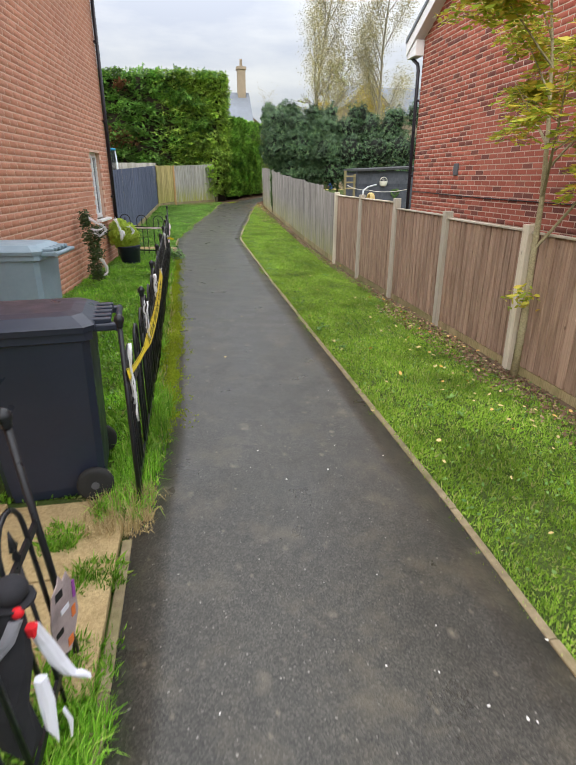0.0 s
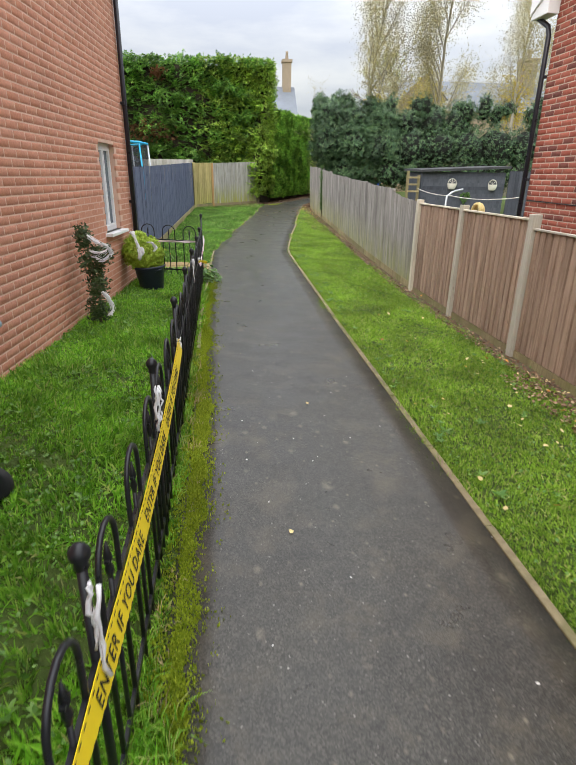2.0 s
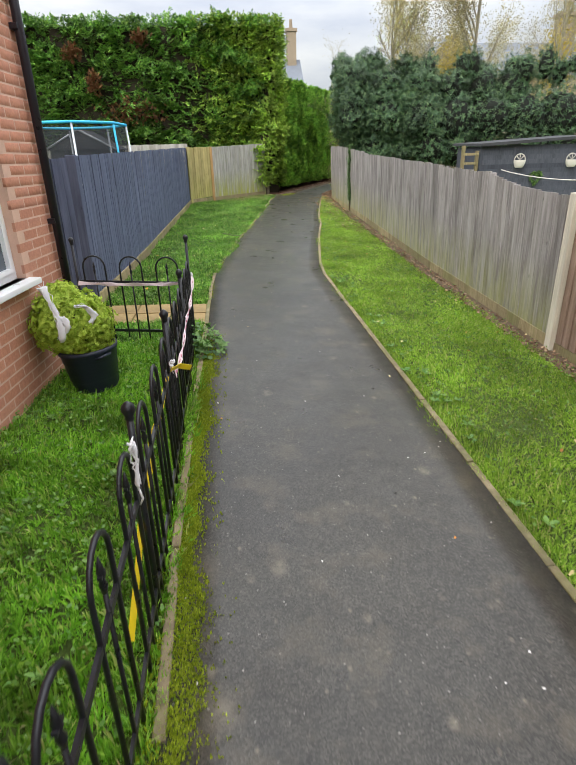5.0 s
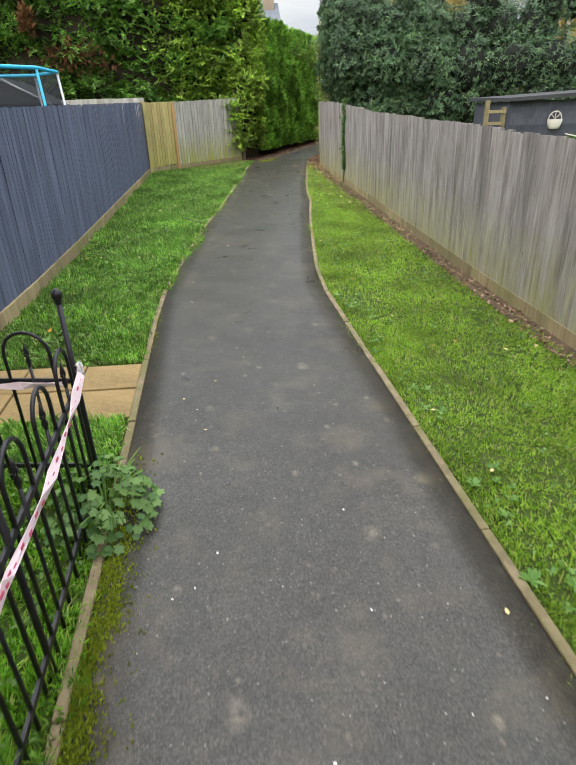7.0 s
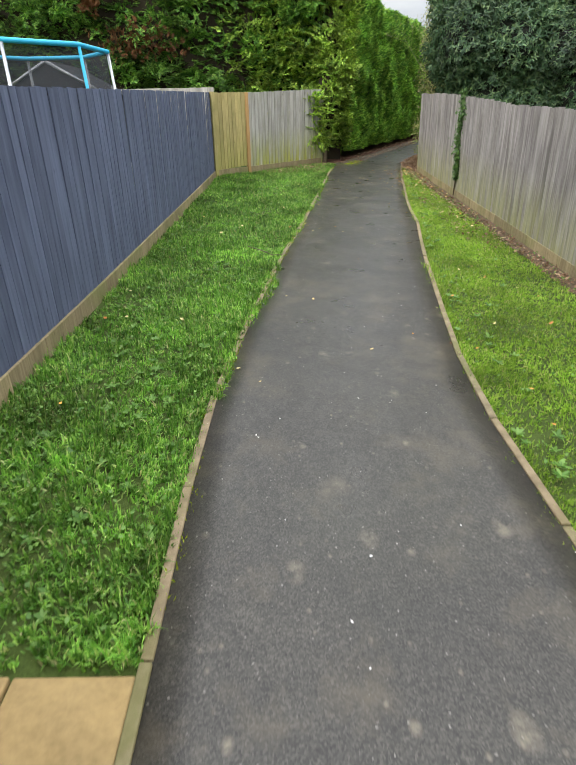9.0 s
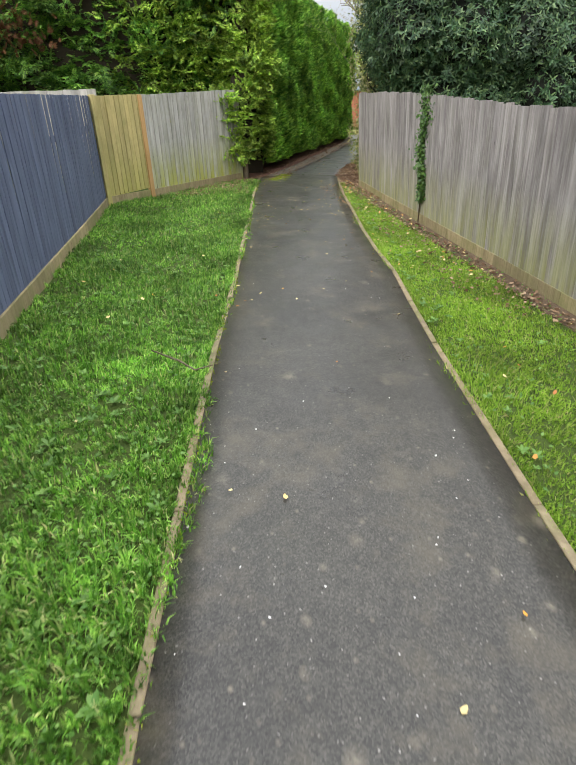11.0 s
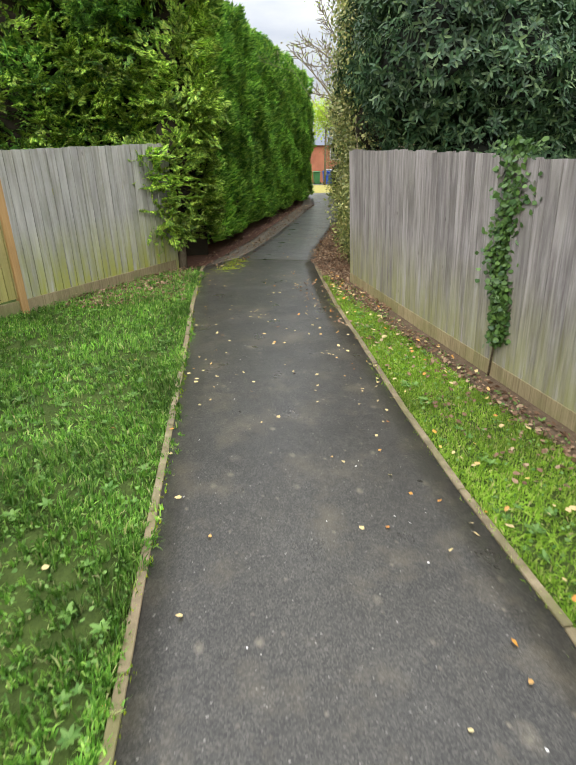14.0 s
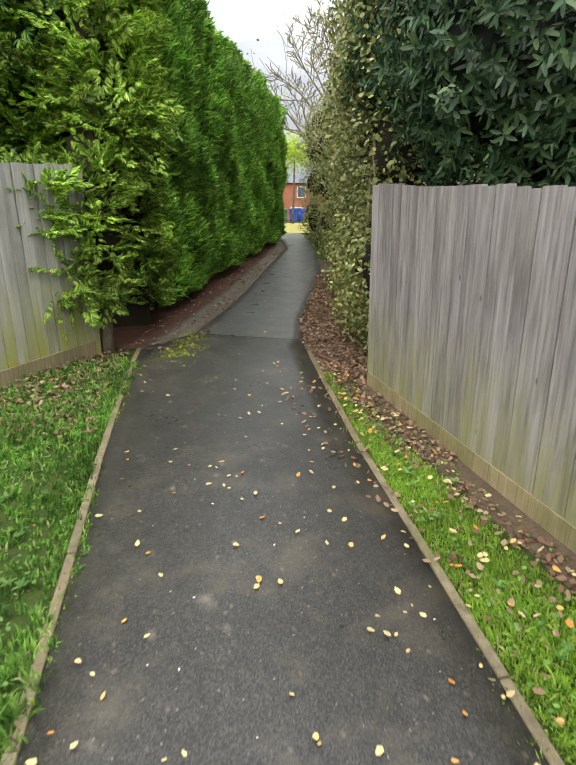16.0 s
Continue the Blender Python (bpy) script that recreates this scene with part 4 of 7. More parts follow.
for sgn in (0, 1):
    bm = bmesh.new()
    us = (-0.38, RLEN / 2) if sgn == 0 else (RLEN + 0.38, RLEN / 2)
    q = []
    for lift in (0.1, 0.17):
        q += [bm.verts.new((us[0], -0.22, EAVE + PITCH * -0.38 + lift)), bm.verts.new((us[1], -0.22, EAVE + PITCH * RLEN / 2 + lift)), bm.verts.new((us[1], 9.2, EAVE + PITCH * RLEN / 2 + lift)), bm.verts.new((us[0], 9.2, EAVE + PITCH * -0.38 + lift))]
    bm.faces.new(q[:4])
    bm.faces.new(q[4:][::-1])
    for i in range(4):
        bm.faces.new((q[i], q[4 + i], q[4 + (i + 1) % 4], q[(i + 1) % 4]))
    bmesh.ops.recalc_face_normals(bm, faces=bm.faces)
    part("roof", bm, M["tile_grey"], house_right, "grey slate roof")
    # white bargeboard down the verge
    a, b = Vector((us[0], -0.2, EAVE + PITCH * -0.38 + 0.1)), Vector((us[1], -0.2, EAVE + PITCH * RLEN / 2 + 0.1))
    bm = bmesh.new()
    vs = [bm.verts.new(p) for p in (a, b, b - Vector((0, 0, 0.2)), a - Vector((0, 0, 0.2)))]
    vs2 = [bm.verts.new(v.co + Vector((0, 0.025, 0))) for v in vs]
    bm.faces.new(vs)
    bm.faces.new(vs2[::-1])
    for i in range(4):
        bm.faces.new((vs[i], vs2[i], vs2[(i + 1) % 4], vs[(i + 1) % 4]))
    bmesh.ops.recalc_face_normals(bm, faces=bm.faces)
    part("bargeboard", bm, M["upvc"], house_right, "white plastic bargeboard")
    bm = bmesh.new()
    vs = [bm.verts.new(p) for p in (a + Vector((0, 0.025, -0.19)), b + Vector((0, 0.025, -0.19)), b + Vector((0, 0.2, -0.19)), a + Vector((0, 0.2, -0.19)))]
    vs2 = [bm.verts.new(v.co + Vector((0, 0, 0.015))) for v in vs]
    bm.faces.new(vs[::-1])
    bm.faces.new(vs2)
    for i in range(4):
        bm.faces.new((vs[i], vs[(i + 1) % 4], vs2[(i + 1) % 4], vs2[i]))
    part("soffit", bm, M["upvc"], house_right, "white soffit board")
part("box_end", boxed(-0.38, 0.03, -0.175, -0.003, EAVE - 0.36, EAVE - 0.1, bevel=0.01), M["upvc"], house_right, "white boxed eaves end")
part("gutter", tube(bmesh.new(), [(-0.44, -0.12, EAVE - 0.12), (-0.44, 9.0, EAVE - 0.12)], 0.05, 10), M["black_pipe"], house_right)
downpipe(house_right, [(-0.4, -0.1, EAVE - 0.16), (-0.38, -0.1, EAVE - 0.3), (-0.1, -0.055, EAVE - 0.48), (-0.05, -0.055, EAVE - 0.6), (-0.05, -0.055, -0.2)], (1.75, 3.1))
part("wall_vent", boxed(1.74, 1.89, -0.03, 0.0, 1.75, 1.94, bevel=0.01), M["hub"], house_right, "small dark wall vent")
part("cable", tube(bmesh.new(), [(0.05, -0.015, 1.46), (1.4, -0.016, 1.44), (2.8, -0.016, 1.42), (5.6, -0.016, 1.41)], 0.008, 6), M["iron"], house_right)


# far houses
def gable_house(name, label, x0, x1, y0, y1, z_wall, z_ridge, walls, roof, chimneys=(), along_x=True, windows=()):
    h = thing(name, label, "house")
    part("wall", boxed(x0, x1, y0, y1, 0.3, z_wall), walls, h)
    bm = bmesh.new()
    o = 0.3
    if along_x:
        ym = (y0 + y1) / 2
        pts = [(x0 - o, y0 - o, z_wall - 0.1), (x1 + o, y0 - o, z_wall - 0.1), (x1 + o, ym, z_ridge), (x0 - o, ym, z_ridge), (x1 + o, y1 + o, z_wall - 0.1), (x0 - o, y1 + o, z_wall - 0.1)]
    else:
        xm = (x0 + x1) / 2
        pts = [(x0 - o, y1 + o, z_wall - 0.1), (x0 - o, y0 - o, z_wall - 0.1), (xm, y0 - o, z_ridge), (xm, y1 + o, z_ridge), (x1 + o, y0 - o, z_wall - 0.1), (x1 + o, y1 + o, z_wall - 0.1)]
    v = [bm.verts.new(p) for p in pts]
    for q in ((0, 1, 2, 3), (3, 2, 4, 5), (0, 5, 4, 1)):
        bm.faces.new([v[i] for i in q])
    r = part("roof", bm, roof, h)
    for q in ((0, 3, 5), (1, 4, 2)):
        bm = bmesh.new()
        vs = []
        for i in q:
            p = Vector(pts[i])
            c = Vector(((x0 + x1) / 2, (y0 + y1) / 2, p.z))
            vs.append(bm.verts.new(p + (c - p) * 0.03))
        bm.faces.new(vs)
        part("gable", bm, walls, h)
    for cx, cy, w, d, top in chimneys:
        c = part("chimney", boxed(cx - w / 2, cx + w / 2, cy - d / 2, cy + d / 2, z_wall, top - 0.35, bevel=0.02), walls, r)
        part("chimney_cap", boxed(cx - w / 2 - 0.08, cx + w / 2 + 0.08, cy - d / 2 - 0.08, cy + d / 2 + 0.08, top - 0.35, top - 0.12, bevel=0.02), walls, h)
        part("chimney_pot", lathe(bmesh.new(), [(0.13, 0), (0.15, 0.1), (0.11, 0.5), (0.13, 0.65)], 10, Matrix.Translation((cx, cy, top - 0.12))), M["stone"], h)
    for wx0, wx1, wz0, wz1 in windows:
        wf = part("window", boxed(wx0, wx1, y0 - 0.04, y0 + 0.02, wz0, wz1, bevel=0.01), M["upvc"], h)
        part("pane", boxed(wx0 + 0.08, wx1 - 0.08, y0 - 0.055, y0 - 0.03, wz0 + 0.08, wz1 - 0.08), M["glass"], wf)
    return h


gable_house("chimney_house", "stone house with slate roof and tall chimney", -5.0, 6.3, 53.0, 60.0, 6.2, 9.3, M["stone"], M["tile_grey"], [(5.87, 56.3, 0.75, 0.8, 11.5)])
gable_house("gabled_cottage", "small buff gabled house behind the hedges", 5.4, 8.6, 58.0, 66.0, 6.0, 7.4, M["stone"], M["roof_red"], along_x=False)
gable_house("slate_house", "buff stone house with slate roof behind birches", 13.5, 24.6, 44.6, 49.2, 6.5, 8.7, M["stone"], M["tile_grey"], [(23.3, 46.4, 1.1, 0.9, 10.4)])
gable_house("dormer_wing", "buff stone gable wing behind birches", 12.5, 15.3, 42.4, 46.5, 6.9, 8.4, M["stone"], M["tile_grey"], along_x=False)
# the lower, ground-level window stands in for a dark garage door opening
gable_house("far_brick_house", "red brick house with grey roof across the road", 13.0, 26.0, 70.5, 77.0, 3.7, 5.6, M["far_brick"], M["tile_grey"], windows=((19.6, 20.5, 2.3, 3.3), (19.0, 20.2, 0.4, 1.5)))


# ---- things beside the start of the walk ----
RAIL_Y = [2.5, 3.74, 4.98, 6.2, 7.38, 8.55, 9.74, 10.9, 11.93]
rail_x = lambda y: float(np.interp(y, [-2, 2.5, 5, 8.5, 10, 12], [-0.47, -0.345, -0.345, -0.372, -0.38, -0.405]))


def finial(bm, x, y, z, r):
    return lathe(bm, [(0.004, -1.6 * r), (0.7 * r, -1.5 * r), (0.6 * r, -1.1 * r), (r, -0.2 * r), (0.95 * r, 0.35 * r), (0.5 * r, 0.9 * r), (0.004, 1.1 * r)], 12, Matrix.Translation((x, y, z)))


def spear(bm, x, y, z):
    """A small arrow-shaped tip with side barbs."""
    lathe(bm, [(0.007, -0.05), (0.013, -0.02), (0.007, 0.0), (0.013, 0.018), (0.002, 0.07)], 8, Matrix.Translation((x, y, z)))
    box(bm, x - 0.006, x + 0.006, y - 0.02, y + 0.02, z + 0.008, z + 0.018)
    return bm


def railing_post(top, x, y, z, h):
    p = part("post", tube(bmesh.new(), [(x, y, z - 0.1), (x, y, z + h - 0.03)], 0.0125, 10), M["iron"], top)
    part("ball_finial", finial(bmesh.new(), x, y, z + h, 0.025), M["iron"], p)


def railing_bay(top, a, b, n=3, hoop_h=0.84):
    """Hooped bars with a spear in each hoop and two flat rails between plan points a and b."""
    a, b = Vector((*a, gz(*a))), Vector((*b, gz(*b)))
    d = b - a
    ln = d.length
    dh = d.normalized()
    for k in range(n):
        c = a + d * ((k + 0.5) / n)
        w = min(0.105, ln / n * 0.3)
        pts = []
        for s in (-1, 1):
            leg = c + dh * (s * w)
            arc = [(leg.x, leg.y, c.z + 0.02), (leg.x, leg.y, c.z + hoop_h - w)]
            pts.append(arc)
        curve = list(pts[0])
        for j in range(1, 8):
            t = math.pi * j / 8
            q = c + dh * (-w * math.cos(t))
            curve.append((q.x, q.y, c.z + hoop_h - w + w * math.sin(t)))
        curve += pts[1][::-1]
        part("hoop", tube(bmesh.new(), curve, 0.0085, 8), M["iron"], top)
        bm = tube(bmesh.new(), [(c.x, c.y, c.z + 0.02), (c.x, c.y, c.z + hoop_h - 0.15)], 0.0075, 8)
        spear(bm, c.x, c.y, c.z + hoop_h - 0.12)
        part("spear_bar", bm, M["iron"], top)
    side = Vector((-dh.y, dh.x, 0)) * 0.006
    for up in (0.1, 0.585):
        bm = bmesh.new()
        p = [a + Vector((0, 0, up)), b + Vector((0, 0, up))]
        vs = [bm.verts.new(q) for q in (p[0] - side, p[1] - side, p[1] + side, p[0] + side)]
        vs2 = [bm.verts.new(v.co + Vector((0, 0, 0.025))) for v in vs]
        bm.faces.new(vs[::-1])
        bm.faces.new(vs2)
        for i in range(4):
            bm.faces.new((vs[i], vs[(i + 1) % 4], vs2[(i + 1) % 4], vs2[i]))
        part("rail", bm, M["iron"], top)


railing = thing("garden_railing", "black iron hoop-top railing with ball finials", "railing")
for y in RAIL_Y:
    h = 1.03 if y in (2.5, RAIL_Y[-1]) else 0.92
    railing_post(railing, rail_x(y), y, gz(rail_x(y), y), h)
for ya, yb in zip(RAIL_Y, RAIL_Y[1:]):
    railing_bay(railing, (rail_x(ya), ya), (rail_x(yb), yb))
end_railing = thing("end_railing", "black iron hoop-top railing between house and path", "railing")
railing_post(end_railing, -1.47, 12.08, gz(-1.47, 12.1), 0.98)
railing_bay(end_railing, (-1.47, 12.08), (-0.44, 11.97), 3)
near_railing = thing("near_railing", "black iron hoop-top railing leaning beside the gateway", "railing", Matrix.Translation((-0.5, 0, 0.05)) @ pose(0, 0, 0, 0, -4.5, 0) @ Matrix.Translation((0.5, 0, -0.05)))
railing_post(near_railing, -0.5, 1.55, gz(-0.5, 1.55), 0.98)
railing_post(near_railing, -0.5, 0.35, gz(-0.5, 0.35), 0.98)
railing_post(near_railing, -0.5, -0.85, gz(-0.5, -0.85), 0.98)
railing_bay(near_railing, (-0.5, 1.55), (-0.5, 0.35), 3, 0.76)
railing_bay(near_railing, (-0.5, 0.35), (-0.5, -0.85), 3, 0.76)


# ---- tapes on the railing ----
def tape(name, label, pts, width, mat, tilt=0.1, crumple=0.0):
    """A ribbon through points, standing on edge, with a slight twist and thickness."""
    t = thing(name, label, "tape")
    bm = bmesh.new()
    rings = []
    for i, p in enumerate(pts):
        p = Vector(p)
        d = (Vector(pts[min(i + 1, len(pts) - 1)]) - Vector(pts[max(i - 1, 0)])).normalized()
        up = Vector((tilt + crumple * math.sin(i * 1.9), crumple * math.sin(i * 1.3 + 1), 1))
        w = (width(p.y) if callable(width) else width) / 2 * (1 - crumple * abs(math.sin(i * 0.83)))
        up = (up - d * up.dot(d)).normalized()
        out = d.cross(up).normalized() * 0.0012
        rings.append([bm.verts.new(q) for q in (p - up * w - out, p + up * w - out, p + up * w + out, p - up * w + out)])
    for a, b in zip(rings, rings[1:]):
        for j in range(4):
            bm.faces.new((a[j], a[(j + 1) % 4], b[(j + 1) % 4], b[j]))
    bm.faces.new(rings[0][::-1])
    bm.faces.new(rings[-1])
    bmesh.ops.recalc_face_normals(bm, faces=bm.faces)
    part("ribbon", bm, mat, t)
    return t


def sagging(a, b, sag, n=14):
    a, b = Vector(a), Vector(b)
    return [a.lerp(b, i / n) - Vector((0, 0, sag * 4 * (i / n) * (1 - i / n))) for i in range(n + 1)]


def letters(text, size):
    cu = bpy.data.curves.new("lettering", "FONT")
    cu.body, cu.size, cu.extrude, cu.space_character = text, size, 0.0004, 1.12
    ob = bpy.data.objects.new("lettering", cu)
    scene.collection.objects.link(ob)
    bpy.context.view_layer.update()
    me = bpy.data.meshes.new_from_object(ob.evaluated_get(bpy.context.evaluated_depsgraph_get()))
    bpy.data.objects.remove(ob)
    me.materials.clear()
    me.materials.append(M["ink"])
    return me


ya, yb = 2.45, 6.13
line = sagging((-0.325, ya, 0.82), (-0.325, yb, 0.7), 0.17, 24)
# twisted to a narrow cord near the first post, then lying flat
tape_w = lambda y: float(np.interp(y, [2.45, 2.6, 3.3, 3.75], [0.06, 0.032, 0.032, 0.092]))
warn = tape("warning_tape", "yellow plastic tape printed ENTER IF YOU DARE along the railing", line, tape_w, M["yellow"], -0.22)
words = letters("ENTER IF YOU DARE", 0.062)
stretch_w = 0.66 / max(v.co.x for v in words.vertices)


def on_tape(co, y0):
    """A point of the flat lettering laid on the sagging tape."""
    yy = y0 + co.x * stretch_w
    s = (yy - ya) / (yb - ya) * 24
    i = min(int(s), 23)
    p = line[i].lerp(line[i + 1], s - i)
    return Vector((p.x + 0.004 + co.z - 0.22 * (co.y - 0.0215), yy, p.z + (co.y - 0.0215)))


def islands(me):
    """The separate letters of a lettering mesh, each as a bmesh."""
    bm = bmesh.new()
    bm.from_mesh(me)
    left = set(bm.faces)
    while left:
        todo, found = [left.pop()], []
        while todo:
            f = todo.pop()
            found.append(f)
            for v in f.verts:
                for g in v.link_faces:
                    if g in left:
                        left.discard(g)
                        todo.append(g)
        one, copy = bmesh.new(), {}
        for f in found:
            one.faces.new([copy.setdefault(v, None) or copy.update({v: one.verts.new(v.co)}) or copy[v] for v in f.verts])
        yield one
    bm.free()


for k in range(3):
    for one in islands(words):
        for v in one.verts:
            v.co = on_tape(v.co, 3.64 + k * 0.75)
        part("letter", one, M["ink"], warn)
for s in (-1, 1):
    bm = bmesh.new()
    for i in range(90):
        f = (i + 0.2) / 90 * 24
        j = min(int(f), 23)
        p = line[j].lerp(line[j + 1], f - j)
        o = s * 0.43 * tape_w(p.y)
        box(bm, p.x + 0.003 - o * 0.22, p.x + 0.0042 - o * 0.22, p.y - 0.009, p.y + 0.009, p.z + o - 0.0014, p.z + o + 0.0014)
    e = part("printed_dashes", bm, M["ink"], warn)
    e["kind"] = "stuff"
tape("loose_tape", "crumpled yellow tape hanging through the railing", [(rail_x(8.5) - 0.03, 8.2, 0.3), (rail_x(8.6) - 0.015, 8.42, 0.46), (rail_x(8.6) - 0.03, 8.6, 0.5), (rail_x(8.9) - 0.012, 8.85, 0.57), (rail_x(8.9) - 0.03, 9.0, 0.62), (rail_x(9.2) - 0.012, 9.25, 0.62), (rail_x(9.5) + 0.0, 9.58, 0.7)], 0.035, M["yellow"], -0.35)
tape("tape_tail", "short end of yellow tape knotted to a post", [(rail_x(9.6) + 0.02, 9.6, 0.72), (rail_x(9.6) + 0.06, 9.66, 0.72), (rail_x(9.6) + 0.12, 9.7, 0.69)], 0.035, M["yellow"], 0.8)
pk = sagging((rail_x(9.7) + 0.03, 9.7, 0.66), (rail_x(10.75) + 0.03, 10.75, 0.67), 0.05, 8) + sagging((rail_x(10.78) + 0.03, 10.8, 0.67), (rail_x(11.9) + 0.035, 11.9, 0.76), 0.05, 7)
pink_tape = tape("pink_tape", "pale pink tape with red marks tied along the railing", pk, 0.06, M["pink"], -0.25, 0.55)
for i in range(34):
    f = (i + 0.5) / 34 * (len(pk) - 1)
    j = min(int(f), len(pk) - 2)
    p = pk[j].lerp(pk[j + 1], f - j)
    part("red_mark", boxed(p.x + 0.002, p.x + 0.0045, p.y - 0.012, p.y + 0.012, p.z - 0.006 + 0.006 * (-1) ** i, p.z + 0.006 + 0.006 * (-1) ** i), M["red_dash"], pink_tape)
tape("pink_end_tape", "pale pink tape across the end railing", sagging((-1.46, 12.04, 0.73), (-0.45, 11.93, 0.7), 0.012, 14), 0.045, M["pink"], 0.0, 0.5)


def rag(name, label, x, y, z, ln, seed, mat=None, category="decoration"):
    """Torn white strips hanging from a bar."""
    rng = random.Random(seed)
    bm = bmesh.new()
    for k in range(4):
        pts, rad = [], []
        px, py = x + rng.uniform(-0.01, 0.015), y + rng.uniform(-0.02, 0.02)
        n = 9
        l2 = ln * rng.uniform(0.55, 1)
        for i in range(n):
            pts.append((px + rng.uniform(-0.008, 0.01), py + rng.uniform(-0.012, 0.012), z - l2 * i / (n - 1)))
            rad.append(rng.uniform(0.002, 0.008))
        tube(bm, pts, rad, 5)
    t = tagged(part(name, bm, mat or M["web"]), label, category)
    return t


for i, (y, z, ln) in enumerate(((2.52, 0.95, 0.42), (3.73, 0.9, 0.3), (4.93, 0.88, 0.26), (6.14, 0.74, 0.08), (8.46, 0.92, 0.26), (9.63, 0.76, 0.08), (11.94, 0.8, 0.12))):
    rag("torn_rag", "torn white fibre strips hanging on a railing post", rail_x(y) + 0.016, y, z, ln, i)


# ---- wheeled bins ----
def wheeled_bin(name, label, m, body_mat, category="bin", scale=1.0):
    """A tapered two-wheeled bin; its handle and wheels point along local +x."""
    t = thing(name, label, category, m @ Matrix.Scale(scale, 4))
    bm = bmesh.new()
    secs = [(0.0, -0.24, 0.27, 0.215), (0.06, -0.25, 0.285, 0.225), (0.5, -0.285, 0.295, 0.25), (0.93, -0.325, 0.305, 0.275), (0.94, -0.345, 0.325, 0.295), (0.985, -0.345, 0.325, 0.295)]
    rings = []
    for z, xa, xb, hy in secs:
        c = 0.035
        rings.append([bm.verts.new(p) for p in ((xa + c, -hy, z), (xb - c, -hy, z), (xb, -hy + c, z), (xb, hy - c, z), (xb - c, hy, z), (xa + c, hy, z), (xa, hy - c, z), (xa, -hy + c, z))])
    for a, b in zip(rings, rings[1:]):
        for j in range(8):
            bm.faces.new((a[j], a[(j + 1) % 8], b[(j + 1) % 8], b[j]))
    bm.faces.new(rings[0][::-1])
    bm.faces.new(rings[-1])
    bmesh.ops.bevel(bm, geom=[e for e in bm.edges if e.calc_face_angle(0) > 0.4], offset=0.008, segments=2, affect="EDGES")
    part("body", bm, body_mat, t)
    # lid: a shallow dome with a lip and raised panel
    bm = bmesh.new()
    secs = [(0.985, -0.385, 0.335, 0.31), (1.015, -0.39, 0.34, 0.315), (1.025, -0.375, 0.33, 0.3), (1.06, -0.3, 0.28, 0.23), (1.068, -0.22, 0.22, 0.16)]
    rings = []
    for z, xa, xb, hy in secs:
        c = 0.05
        rings.append([bm.verts.new(p) for p in ((xa + c, -hy, z), (xb - c, -hy, z), (xb, -hy + c, z), (xb, hy - c, z), (xb - c, hy, z), (xa + c, hy, z), (xa, hy - c, z), (xa, -hy + c, z))])
    for a, b in zip(rings, rings[1:]):
        for j in range(8):
            bm.faces.new((a[j], a[(j + 1) % 8], b[(j + 1) % 8], b[j]))
    bm.faces.new(rings[0][::-1])
    bm.faces.new(rings[-1])
    bmesh.ops.bevel(bm, geom=[e for e in bm.edges if e.calc_face_angle(0) > 0.3], offset=0.006, segments=2, affect="EDGES")
    lid = part("lid", bm, body_mat, t, "slightly domed plastic lid")
    bm = bmesh.new()
    for y in (-0.2, 0.2):
        box(bm, 0.3, 0.46, y - 0.025, y + 0.025, 0.965, 1.005, bevel=0.01)
    tube(bm, [(0.45, -0.24, 0.985), (0.45, 0.24, 0.985)], 0.019, 10)
    part("handle", bm, body_mat, t)
    bm = bmesh.new()
    for k in range(5):
        box(bm, 0.12, 0.42, -0.2 + 0.09 * k, -0.16 + 0.09 * k, 1.0, 1.03, bevel=0.008)
    part("hinge_flap", bm, body_mat, lid)
    part("axle", tube(bmesh.new(), [(0.235, -0.27, 0.1), (0.235, 0.27, 0.1)], 0.012, 8), M["hub"], t)
    for y in (-0.285, 0.285):
        turn = Matrix.Translation((0.235, y, 0.1)) @ pose(0, 0, 0, 90)
        w = part("wheel", lathe(bmesh.new(), [(0.06, -0.02), (0.085, -0.024), (0.1, -0.016), (0.1, 0.016), (0.085, 0.024), (0.06, 0.02)], 28, turn), M["rubber"], t, "black rubber-tyred wheel")
        bm = lathe(bmesh.new(), [(0.066, -0.012), (0.062, 0.014)], 24, turn)
        part("rim", bm, M["hub"], w)
        part("hub_cap", lathe(bmesh.new(), [(0.022, -0.028), (0.022, 0.028)], 14, turn), M["hub"], w)
        for k in range(6):
            bm = bmesh.new()
            box(bm, -0.005, 0.005, 0.018, 0.066, -0.019, 0.019, m=turn @ pose(0, 0, 0, 0, 0, 60 * k))
            part("spoke", bm, M["hub"], w)
    return t


wheeled_bin("wheeled_bin", "charcoal plastic wheeled bin on the grass by the gateway", pose(-0.82, 2.82, gz(-0.8, 2.8) - 0.005, 0, 0, 5), M["bin_dark"], scale=0.95)
wheeled_bin("wheeled_bin", "blue-grey plastic wheeled bin beside the house wall", pose(-1.53, 5.05, gz(-1.5, 5.05) - 0.005, 0, 0, -6), M["bin_grey"])
wheeled_bin("wheeled_bin", "bright blue wheeled bin across the road", pose(17.3, 65.2, gz(17, 65.2), 0, 0, -100), M["bin_blue"])
wheeled_bin("wheeled_bin", "bright blue wheeled bin tilted beside another", pose(18.3, 66.0, gz(18, 66.0), 0, 0, -80), M["bin_blue"])
